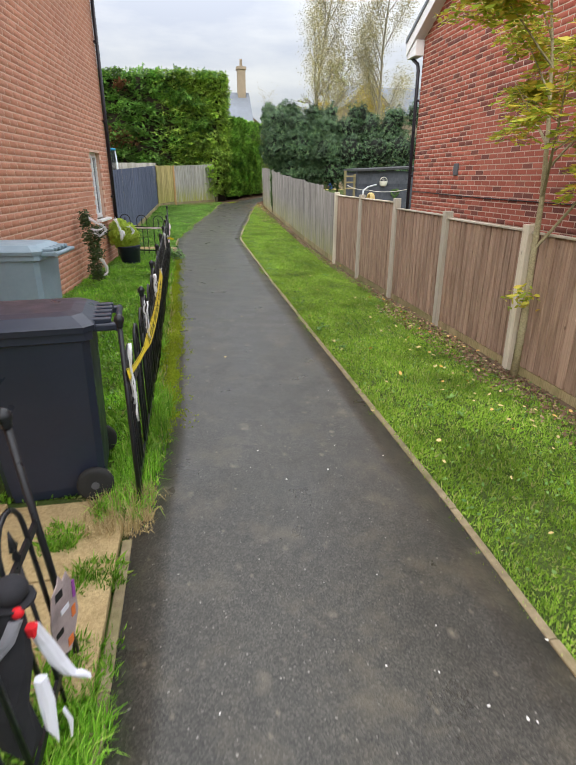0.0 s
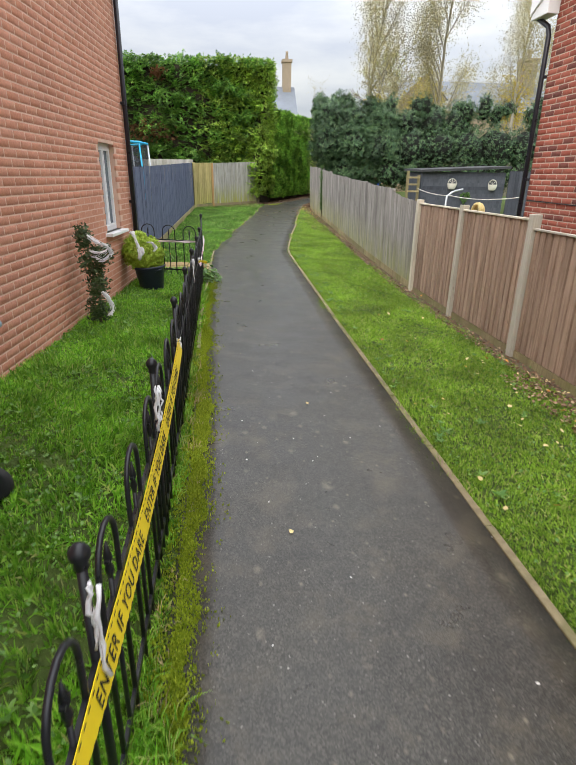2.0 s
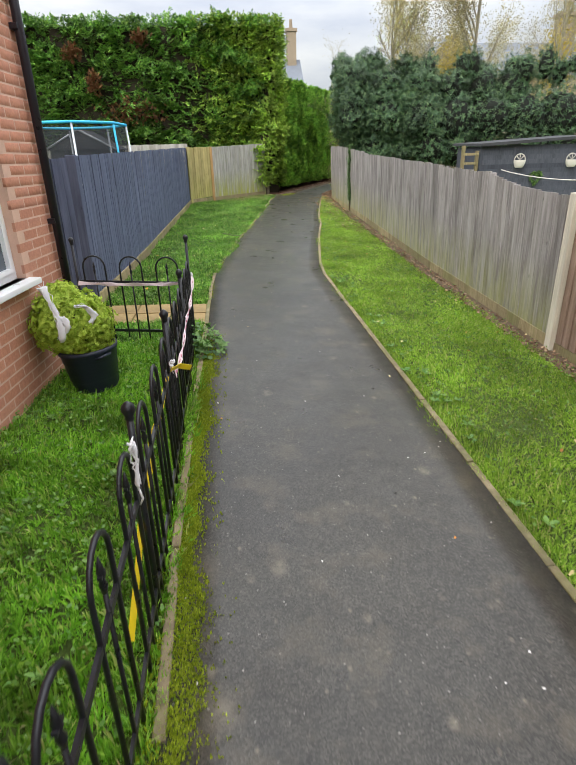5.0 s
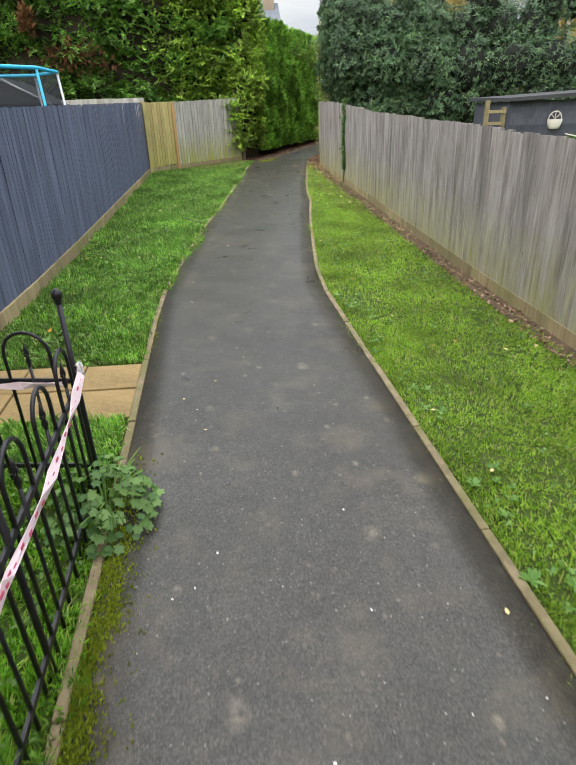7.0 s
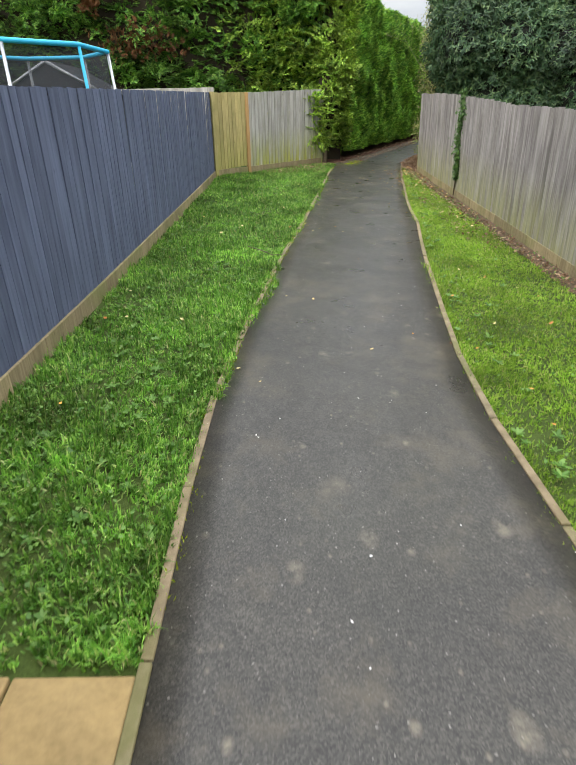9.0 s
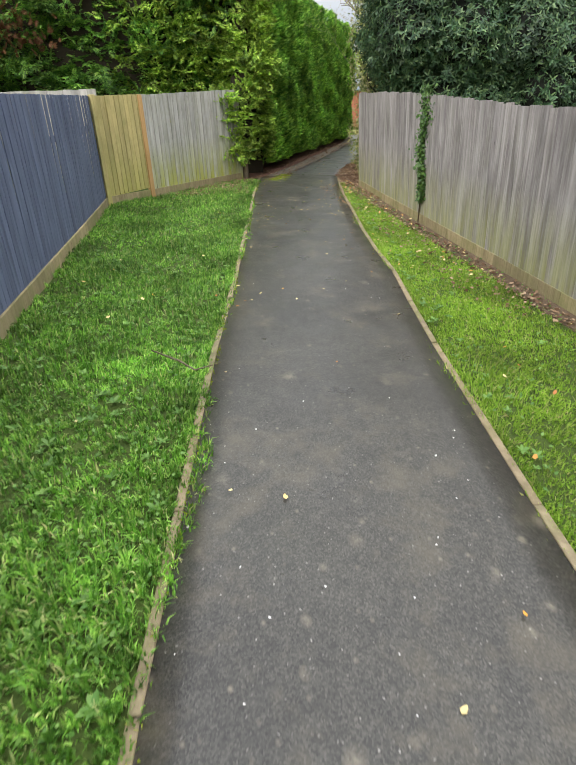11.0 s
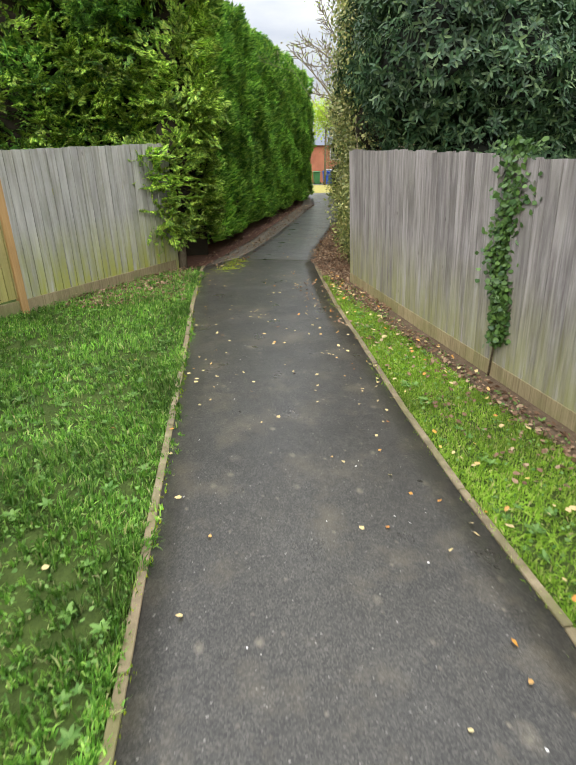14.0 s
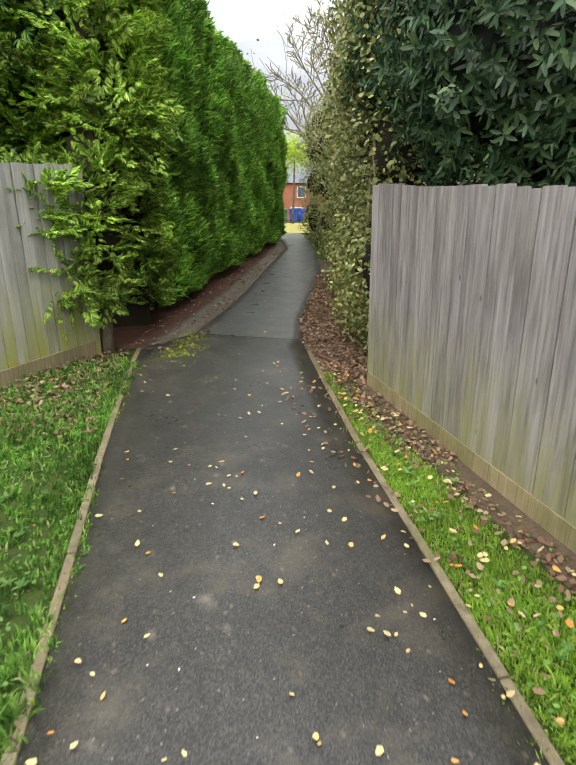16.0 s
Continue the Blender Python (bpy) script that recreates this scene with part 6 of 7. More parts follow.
# lobed weed spilling onto the path at the railing corner
rng = np.random.default_rng(21)
n = 230
ang, rad = rng.uniform(0, 2 * math.pi, n), np.sqrt(rng.uniform(0, 1, n))
wp = np.stack([-0.35 + 0.24 * rad * np.cos(ang), 11.72 + 0.3 * rad * np.sin(ang), 0.0 * ang], 1)
wp[:, 2] = ground_z(wp[:, 0], wp[:, 1]) + 0.02 + (1 - rad ** 2) * rng.uniform(0.02, 0.27, n) + 0.02
lob_v = [(0, 0, 0)] + [((0.5 if i % 2 == 0 else 0.34) * math.sin(-2.6 + 5.2 * i / 10), 0.45 - (0.5 if i % 2 == 0 else 0.34) * math.cos(-2.6 + 5.2 * i / 10) * -1 - 0.05, 0.07 * (i % 2)) for i in range(11)]
lob_f = [(0, i, i + 1) for i in range(1, 11)]
weed = thing("lobed_weed", "leafy green weed spilling from the railing onto the path", "plant")
held("foliage", scatter("foliage", lob_v, lob_f, wp, frames_of(np.stack([np.cos(ang) * 0.5, np.sin(ang) * 0.5, np.ones(n)], 1) + rng.normal(0, 0.35, (n, 3)), ang, rng), rng.uniform(0.04, 0.072, n), M["mallow"]), None, weed)
bm = bmesh.new()
for k in range(22):
    a = rng.uniform(0, 6.28)
    r = rng.uniform(0.1, 0.26)
    z0 = gz(-0.3, 11.7)
    tube(bm, [(-0.34, 11.7, z0), (-0.3 + 0.4 * r * math.cos(a), 11.72 + r * math.sin(a), z0 + 0.15), (-0.3 + 0.7 * r * math.cos(a), 11.72 + 1.5 * r * math.sin(a), z0 + 0.16)], 0.004, 5)
sb = part("stalk", bm, M["weed"], weed)
sb["kind"] = "stuff"

# young tree by the brown fence
rng = np.random.default_rng(31)
pipes, tips = limb_tree(rng, (3.12, 4.42, gz(3.1, 4.4) - 0.03), 3.3, 0.04, 2, lean=(0.055, 0.01), spread=0.85, ratio=0.42, kids=4, wob=0.04, start=0.36)
ytree = tree("young_tree", "slim young tree with yellow-green autumn leaves", pipes, M["bark_pale"])
tips = [t for t in tips if t.z > 1.35]
tp = np.array([t[:] for t in tips])
# compound leaves: pairs of leaflets on a drooping stalk
ci = rng.integers(0, len(tp), 900)
P, R, S = [], [], []
for q in tp[ci]:
    a = rng.uniform(0, 6.28)
    d = np.array([math.cos(a), math.sin(a), rng.uniform(-0.7, 0.1)])
    side = np.array([-math.sin(a), math.cos(a), 0])
    q = q + rng.normal(0, 0.05, 3)
    for k in range(4):
        for s in (-1, 1):
            P.append(q + d * (0.05 + 0.04 * k))
            y = d * 0.55 + side * s
            y /= np.linalg.norm(y)
            z = np.cross(side, d) + rng.normal(0, 0.35, 3)
            z -= y * z.dot(y)
            z /= np.linalg.norm(z)
            R.append(np.stack([np.cross(y, z), y, z], 1))
            S.append(rng.uniform(0.055, 0.095))
held("crown", scatter("crown", LEAF_V, LEAF_F, np.array(P), np.array(R), np.array(S), M["young"]), None, ytree)
sprig = rng.normal(0, 1, (60, 3)) * [0.09, 0.05, 0.06] + [3.06, 4.4, 0.66]
held("low_shoots", scatter("low_shoots", LEAF_V, LEAF_F, sprig, frames_of(rng.normal(0, 1, (60, 3)) + [0, 0, 1], rng.uniform(0, 6.3, 60), rng), rng.uniform(0.05, 0.085, 60), M["young"]), None, ytree)["kind"] = "stuff"


# ---- hedges ----
def face_points(rng, o, u, v, n, count, bulge, depth, freq=1.3):
    """Points on a rectangle o + a u + b v, pushed in and out along n in lumps."""
    a, b = rng.uniform(0, 1, count), rng.uniform(0, 1, count)
    p = np.asarray(o) + a[:, None] * np.asarray(u) + b[:, None] * np.asarray(v)
    s = p @ np.array([1.0, 0.9, 0.3])
    lump = np.sin(freq * s + 1.7 * np.sin(freq * 1.3 * p[:, 2])) * 0.5 + np.sin(freq * 2.7 * s + 2.1 * p[:, 2]) * 0.3 + np.sin(freq * 3.1 * p[:, 2] + s) * 0.3
    nn = np.asarray(n, float)
    p = p + nn * (lump * bulge - rng.exponential(depth, count))[:, None]
    return p, np.repeat(nn[None], count, 0)


def spray_cloud(rng, groups, size, up=0.5, jitter=0.55):
    P, N = [np.concatenate(x) for x in zip(*groups)]
    k = len(P)
    tilt = N + rng.normal(0, jitter, (k, 3))
    # the spray's length points outwards and up, its face anywhere round that
    y = tilt + np.array([0, 0, up])
    y /= np.linalg.norm(y, axis=1, keepdims=True)
    z = rng.normal(0, 1, (k, 3))
    z -= y * (z * y).sum(1, keepdims=True)
    z /= np.linalg.norm(z, axis=1, keepdims=True)
    return P, np.stack([np.cross(y, z), y, z], 2), rng.uniform(size[0], size[1], k)


FAN_V, FAN_F = spray_shape(7, 0.85, 0.055)
FULL_V, FULL_F = spray_shape(9, 0.75, 0.05)
FIVE_V, FIVE_F = spray_shape(5, 0.85, 0.075)


def plumes(rng, P, N, length, per, size, up=0.15):
    """Flat, drooping, feathery branches: sprays set in pairs along an outward shoot."""
    k = len(P)
    y = N + rng.normal(0, 0.45, (k, 3)) + np.array([0, 0, up])
    y /= np.linalg.norm(y, axis=1, keepdims=True)
    z = np.array([0, 0, 1.0]) + rng.normal(0, 0.4, (k, 3))
    z -= y * (z * y).sum(1, keepdims=True)
    z /= np.linalg.norm(z, axis=1, keepdims=True)
    x = np.cross(y, z)
    ln = rng.uniform(length[0], length[1], k)
    pos, rot, siz = [], [], []
    for i in range(per):
        q = (i + 0.5) / per
        side = 1 if i % 2 else -1
        c = P + y * (ln * (q - 0.55))[:, None] + x * (side * ln * 0.1 * (1.1 - q))[:, None] - np.array([0, 0, 1.0]) * (ln * 0.12 * q * q)[:, None]
        d = y * (0.75 + 0.5 * q) + x * (side * (1.0 - 0.75 * q)) + rng.normal(0, 0.2, (k, 3)) - np.array([0, 0, 0.12 * q])
        d /= np.linalg.norm(d, axis=1, keepdims=True)
        n = z + rng.normal(0, 0.3, (k, 3))
        n -= d * (n * d).sum(1, keepdims=True)
        n /= np.linalg.norm(n, axis=1, keepdims=True)
        pos.append(c)
        rot.append(np.stack([np.cross(d, n), d, n], 2))
        siz.append(rng.uniform(size[0], size[1], k) * (1.15 - 0.45 * q))
    return np.concatenate(pos), np.concatenate(rot), np.concatenate(siz)


rng = np.random.default_rng(41)
hedge = thing("conifer_hedge", "tall clipped green conifer hedge with a brown patch", "hedge")
# solid core added behind the sprays; its dark colour paints the inner shade
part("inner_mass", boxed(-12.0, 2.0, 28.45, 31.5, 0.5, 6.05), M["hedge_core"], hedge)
g = [face_points(rng, (-8, 28.2, 2.1), (9.6, 0, 0), (0, 0, 4.25), (0, -1, 0), 3000, 0.36, 0.12, 1.9),
     face_points(rng, (-8, 28.1, 6.25), (10.2, 0, 0), (0, 3.0, 0), (0, 0, 1), 450, 0.1, 0.05)]
held("foliage", scatter("foliage", FIVE_V, FIVE_F, *plumes(rng, *[np.concatenate(q) for q in zip(*g)], (0.32, 0.6), 11, (0.1, 0.18)), M["conifer"]), None, hedge)
p, d = face_points(rng, (-1.8, 28.05, 1.0), (4.05, 0, 0), (0, 0, 5.35), (0, -1, 0), 2900, 0.26, 0.16)
keep = rng.uniform(-1.3, 0.8, len(p)) < p[:, 0]
g = [(p[keep], d[keep]),
     face_points(rng, (2.22, 28.05, 2.6), (0.1, 3.0, 0), (0, 0, 3.7), (1, 0, 0), 420, 0.12, 0.08)]
for c, r, n in (((1.45, 27.6, 1.75), (0.4, 0.38, 0.8), 170), ((1.75, 27.85, 3.0), (0.5, 0.45, 0.9), 210), ((1.15, 27.3, 1.25), (0.36, 0.25, 0.35), 55), ((1.05, 27.25, 2.0), (0.3, 0.22, 0.35), 50)):
    p, d = shell(rng, c, r, n, 0.6, 1.05)
    g.append((p, d / np.linalg.norm(d, axis=1, keepdims=True)))
held("bright_foliage", scatter("bright_foliage", FULL_V, FULL_F, *plumes(rng, *[np.concatenate(q) for q in zip(*g)], (0.24, 0.44), 11, (0.07, 0.13)), M["conifer_corner"]), None, hedge)
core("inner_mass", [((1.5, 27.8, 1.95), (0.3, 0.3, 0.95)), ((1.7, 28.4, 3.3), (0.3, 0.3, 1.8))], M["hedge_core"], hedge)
g = []
for c, r, n in (((-4.9, 27.98, 5.2), (0.35, 0.12, 0.3), 130), ((-4.3, 27.98, 4.3), (0.25, 0.12, 0.45), 130), ((-2.6, 27.98, 5.6), (0.35, 0.12, 0.25), 110), ((-3.2, 27.95, 3.4), (1.4, 0.12, 0.5), 180)):
    p, d = shell(rng, c, r, n, 0.2, 1.0)
    g.append((p, d * 0.1 + [0, -0.6, 0]))
held("brown_patch", scatter("brown_patch", FAN_V, FAN_F, *spray_cloud(rng, g, (0.1, 0.2)), M["conifer_dead"]), None, hedge)
bm = tube(bmesh.new(), [(1.48, 27.5, 0.5), (1.5, 27.6, 1.0), (1.6, 27.9, 1.7)], [0.07, 0.055, 0.04], 10)
tube(bm, [(1.9, 28.6, 0.5), (1.85, 28.7, 2.0)], [0.06, 0.05], 8)
part("trunk", bm, M["bark"], hedge)

lane_hedge = thing("lane_hedge", "long clipped green conifer hedge along the lane", "hedge")
a, b = Vector((2.1, 28.45, 0)), Vector((7.35, 39.1, 0))
d = (b - a).normalized()
n_out = Vector((d.y, -d.x, 0))
bm = bmesh.new()
pts = [a - n_out * 0.25, b - n_out * 0.25, b - n_out * 1.8, a - n_out * 1.8]
lo = [bm.verts.new((p.x, p.y, 0.75 + 0.2 * (i in (1, 2)))) for i, p in enumerate(pts)]
hi = [bm.verts.new((p.x, p.y, 4.4 - 0.35 * (i in (1, 2)))) for i, p in enumerate(pts)]
bm.faces.new(lo[::-1])
bm.faces.new(hi)
for i in range(4):
    bm.faces.new((lo[i], lo[(i + 1) % 4], hi[(i + 1) % 4], hi[i]))
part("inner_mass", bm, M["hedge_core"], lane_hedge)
g = [face_points(rng, (a.x, a.y, 0.78), (b.x - a.x, b.y - a.y, 0.15), (0, 0, 3.75), n_out[:], 27000, 0.13, 0.06, 1.9),
     face_points(rng, (a.x, a.y, 4.5), (b.x - a.x, b.y - a.y, -0.35), tuple(-1.8 * n_out), (0, 0, 1), 6000, 0.12, 0.06, 1.9),
     face_points(rng, (b.x, b.y, 0.95), tuple(-1.8 * n_out), (0, 0, 2.95), d[:], 1600, 0.15, 0.1, 1.9)]
held("foliage", scatter("foliage", FIVE_V, FIVE_F, *spray_cloud(rng, g, (0.07, 0.17), 0.75, 0.45), M["conifer_lane"]), None, lane_hedge)
for k in range(6):
    p = a.lerp(b, (k + 0.5) / 6) - n_out * 0.5
    part("trunk", tube(bmesh.new(), [(p.x, p.y, 0.5), (p.x + 0.05, p.y, 1.2)], [0.07, 0.06], 8), M["bark"], lane_hedge)

# laurel over the silvered fence
rng = np.random.default_rng(51)
laurel = thing("laurel", "large dark glossy laurel leaning over the fence", "shrub")
lumps = [((4.15, 25.3, 3.0), (0.75, 0.95, 1.0)), ((4.2, 25.6, 3.9), (0.7, 0.9, 0.75)), ((5.1, 25.3, 2.9), (1.0, 0.95, 0.95)), ((5.2, 25.8, 3.8), (0.9, 1.0, 0.8)), ((6.3, 25.3, 2.8), (1.0, 0.95, 0.95)), ((6.3, 25.8, 3.75), (0.9, 1.0, 0.75)), ((7.5, 25.3, 2.8), (1.05, 0.95, 0.95)), ((7.4, 25.9, 3.7), (0.8, 1.0, 0.75)), ((8.7, 25.4, 2.85), (1.1, 0.95, 0.95)), ((8.5, 25.9, 3.8), (0.8, 0.9, 0.8)), ((9.9, 25.4, 2.9), (1.1, 0.95, 0.95)), ((9.7, 26.0, 3.75), (0.9, 0.9, 0.8)), ((11.2, 25.5, 2.9), (1.2, 0.95, 1.1)), ((4.4, 26.6, 3.3), (0.65, 0.8, 1.1)), ((12.6, 25.5, 2.9), (1.2, 1.0, 1.1)), ((14.0, 25.6, 2.9), (1.2, 1.0, 1.1)), ((15.4, 25.6, 2.8), (1.2, 1.0, 1.1)), ((16.8, 25.7, 2.8), (1.2, 1.0, 1.2)), ((13.6, 25.9, 3.7), (0.9, 0.9, 0.8)), ((15.2, 25.9, 3.6), (0.9, 0.9, 0.8)), ((16.6, 25.9, 3.6), (0.9, 0.9, 0.8))]
lumps += [((3.9 + 0.62 * i + 0.2 * math.sin(i * 2.3), 25.9 + 0.3 * math.sin(i * 1.7), 4.35 + 0.22 * math.sin(i * 3.1)), (0.33, 0.4, 0.5 + 0.15 * math.sin(i * 1.3))) for i in range(21)]
lumps += [((4.75 + 0.95 * i, 25.2 + 0.2 * math.sin(i * 2.1), 1.95), (0.75, 0.7, 0.75)) for i in range(10)]
P, N = [], []
for c, r in lumps:
    near_lump = c[0] < 6.5
    p, d = shell(rng, c, r, int((1700 if near_lump else 600) * min(1, r[0] * r[2] * 1.4)), 0.55, 1.06)
    P.append(p)
    N.append(d)
P, N = np.concatenate(P), np.concatenate(N)
N /= np.linalg.norm(N, axis=1, keepdims=True)
# leaves stand in whorls round the shoot tips, their points hanging a little
axis = N + rng.normal(0, 0.35, N.shape) + [0, 0, 0.25]
axis /= np.linalg.norm(axis, axis=1, keepdims=True)
ref = np.cross(axis, [0.3, 0.2, 0.93])
ref /= np.linalg.norm(ref, axis=1, keepdims=True)
ref2 = np.cross(axis, ref)
Q, RR = [], []
turn0 = rng.uniform(0, 6.3, len(P))
for q in range(7):
    a = turn0 + q * 2.4 + rng.normal(0, 0.2, len(P))
    rad = ref * np.cos(a)[:, None] + ref2 * np.sin(a)[:, None]
    y = axis * (0.15 + 0.11 * q) + rad - np.array([0, 0, 0.25])
    y /= np.linalg.norm(y, axis=1, keepdims=True)
    z = axis - rad * 0.2 + rng.normal(0, 0.15, N.shape)
    z -= y * (z * y).sum(1, keepdims=True)
    z /= np.linalg.norm(z, axis=1, keepdims=True)
    Q.append(P + axis * (0.012 * q - 0.05))
    RR.append(np.stack([np.cross(y, z), y, z], 2))
P, RR = np.concatenate(Q), np.concatenate(RR)
k = len(P)
long_leaf = [(x * 0.5, yy, zz - 0.2 * yy * yy) for x, yy, zz in FLAT_V]
held("foliage", scatter("foliage", long_leaf, FLAT_F, P, RR, rng.uniform(0.06, 0.105, k), M["laurel"]), None, laurel)
# added solid filling, coloured as the shade inside the laurel
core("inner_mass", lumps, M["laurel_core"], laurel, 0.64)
for x in (4.5, 5.6, 7.0, 8.6, 10.4):
    part("trunk", tube(bmesh.new(), [(x, 25.6, 0.2), (x + 0.1, 25.5, 1.4), (x - 0.1, 25.5, 2.6)], [0.06, 0.05, 0.035], 8), M["bark"], laurel)

# holly growing along the lane
holly = thing("holly_hedge", "ragged variegated holly and ivy hedge with bare stems", "hedge")
P, N = [], []
hblobs = []
for i in range(16):
    s = i / 15
    x, yv = np.interp(s, [0, 0.25, 0.5, 0.75, 1], [4.1, 5.1, 6.3, 7.4, 8.35]), np.interp(s, [0, 0.25, 0.5, 0.75, 1], [26.75, 28.9, 31.6, 34.9, 39.0])
    for z0, rz, rx in ((0.95, 0.42, 0.34), (1.5, 0.75, 0.5), (2.5, 0.8, 0.6), (3.4, 0.75, 0.6), (4.2, 0.6, 0.5)):
        c = (x + rng.uniform(-0.1, 0.15), yv + rng.uniform(-0.2, 0.2), z0 + rng.uniform(-0.15, 0.15))
        r = (rx, 0.65, rz)
        hblobs.append((c, r))
        p, dd = shell(rng, c, r, 2300 if i < 6 else 1000, 0.5, 1.1)
        P.append(p)
        N.append(dd)
P, N = np.concatenate(P), np.concatenate(N)
held("foliage", scatter("foliage", FLAT_V, FLAT_F, P, frames_of(N + rng.normal(0, 1.2, N.shape) + [0, 0, 0.6], rng.uniform(0, 6.3, len(P)), rng), rng.uniform(0.03, 0.06, len(P)), M["holly"]), None, holly)
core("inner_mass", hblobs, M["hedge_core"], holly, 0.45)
for i in range(15):
    s = i / 14 * 0.75
    x, yv = np.interp(s, [0, 0.25, 0.5, 0.75, 1], [3.95, 4.95, 6.2, 7.4, 8.4]), np.interp(s, [0, 0.25, 0.5, 0.75, 1], [26.6, 28.8, 31.5, 34.8, 39.0])
    x, yv = x + rng.uniform(-0.05, 0.3), yv + rng.uniform(-0.3, 0.3)
    part("stem", tube(bmesh.new(), [(x, yv, gz(x, yv) - 0.05), (x + rng.uniform(-0.05, 0.05), yv, 1.2), (x + rng.uniform(-0.15, 0.15), yv + rng.uniform(-0.1, 0.1), 2.6)], [rng.uniform(0.02, 0.04), 0.022, 0.012], 7), M["bark_pale"], holly)
tuft_c = [((8.35, 38.3, 1.35), (0.5, 0.6, 0.5))]
P, N = shell(rng, *tuft_c[0], 1200, 0.5, 1.1)
tuft = thing("verge_bush", "low yellow-green bush at the lane's end", "shrub")
held("foliage", scatter("foliage", LEAF_V, LEAF_F, P, frames_of(N + rng.normal(0, 1, N.shape), rng.uniform(0, 6.3, len(P)), rng), rng.uniform(0.06, 0.1, len(P)), M["lime"]), None, tuft)
core("inner_mass", tuft_c, M["hedge_core"], tuft, 0.6)

# ivy on the silvered fence
ivy = thing("fence_ivy", "narrow trail of dark ivy climbing the grey fence", "ivy")
n = 1500
t = rng.uniform(0, 1, n)
zz = 0.62 + 1.5 * t
yy = 22.72 + 0.05 * np.sin(zz * 6) + rng.normal(0, 1, n) * (0.035 + 0.075 * t)
ip = np.stack([np.interp(yy, [p[1] for p in SILVER], [p[0] for p in SILVER]) - 0.035 - rng.exponential(0.02, n), yy, np.minimum(zz, 2.1)], 1)
held("foliage", scatter("foliage", FLAT_V, FLAT_F, ip, frames_of(np.array([[-1.0, 0, 0.35]]) + rng.normal(0, 0.35, (n, 3)), rng.uniform(0, 6.3, n), rng), rng.uniform(0.035, 0.065, n), M["ivy"]), None, ivy)
part("stem", tube(bmesh.new(), [(3.53, 22.75, 0.3), (3.525, 22.7, 0.8), (3.53, 22.74, 1.5), (3.53, 22.68, 2.05)], 0.009, 6), M["bark"], ivy)


# ---- trees in the distance ----
def birch(x, y, top, seed, leaves, lean=(0, 0)):
    rng = np.random.default_rng(seed)
    pipes, tips = limb_tree(rng, (x, y, 0.6), top, 0.13, 2, lean=lean, spread=0.56, ratio=0.32, kids=8, wob=0.05, start=0.2)
    t = tree("birch", "slender birch with sparse pale yellow leaves", pipes, M["bark_birch"])
    t["group"] = "birches behind the laurel"
    tp = np.array([q[:] for q in tips])
    ci = rng.integers(0, len(tp), leaves)
    P = tp[ci] + rng.normal(0, 0.32, (leaves, 3)) + np.stack([np.zeros(leaves), np.zeros(leaves), -rng.exponential(0.25, leaves)], 1)
    held("crown", scatter("crown", FLAT_V, FLAT_F, P, frames_of(rng.normal(0, 1, (leaves, 3)), rng.uniform(0, 6.3, leaves), rng), rng.uniform(0.048, 0.074, leaves), M["birch"]), None, t)


birch(8.7, 36.0, 12.6, 61, 34000, (-0.02, 0))
birch(12.9, 36.5, 13.2, 62, 33000)
birch(17.8, 36.5, 13.4, 63, 33000, (-0.02, 0))


def golden(x, y, z, r, seed, count, mat, name, label):
    rng = np.random.default_rng(seed)
    t = thing(name, label, "tree")
    P, N = shell(rng, (x, y, z), r, count, 0.2, 1.12)
    held("crown", scatter("crown", FLAT_V, FLAT_F, P, frames_of(N + rng.normal(0, 1, N.shape), rng.uniform(0, 6.3, count), rng), rng.uniform(0.1, 0.17, count), mat), None, t)
    part("trunk", tube(bmesh.new(), [(x, y, 0.5), (x + 0.1, y, z - 0.4)], [0.1, 0.05], 8), M["bark"], t)


golden(12.2, 37.5, 5.9, (1.3, 1.0, 1.7), 71, 1900, M["gold"], "golden_tree", "small golden-leaved autumn tree")
golden(9.4, 38.0, 5.6, (0.8, 0.8, 1.2), 72, 600, M["gold"], "golden_tree", "sparse golden-leaved autumn tree")
golden(18.2, 38.0, 6.2, (1.0, 1.0, 1.9), 73, 1500, M["gold"], "golden_tree", "small golden-leaved autumn tree behind a roof")


def bare_tree(x, y, top, seed, leaves, mat, label, r0=0.12, size=(0.07, 0.12), kids=5, thin=0.003, bark="bark_pale"):
    rng = np.random.default_rng(seed)
    pipes, tips = limb_tree(rng, (x, y, 0.7), top, r0, 3, spread=0.75, ratio=0.5, kids=kids, wob=0.09, start=0.3, thin=thin)
    t = tree("bare_tree", label, pipes, M[bark])
    tp = np.array([q[:] for q in tips])
    P = tp[rng.integers(0, len(tp), leaves)] + rng.normal(0, 0.15, (leaves, 3))
    held("crown", scatter("crown", FLAT_V, FLAT_F, P, frames_of(rng.normal(0, 1, (leaves, 3)), rng.uniform(0, 6.3, leaves), rng), rng.uniform(*size, leaves), mat), None, t)


bare_tree(12.5, 49.0, 9.4, 81, 1500, M["lime"], "nearly bare tree with pale twigs", 0.2, (0.06, 0.1), 7, 0.018, "bark")
bare_tree(4.75, 28.95, 5.0, 82, 260, M["birch"], "thin pale twiggy tree above the hedge", 0.022, (0.025, 0.045), 4)
golden(13.9, 56.0, 4.9, (1.7, 1.2, 1.2), 83, 2200, M["lime"], "yellow_green_tree", "yellow-green tree across the road")


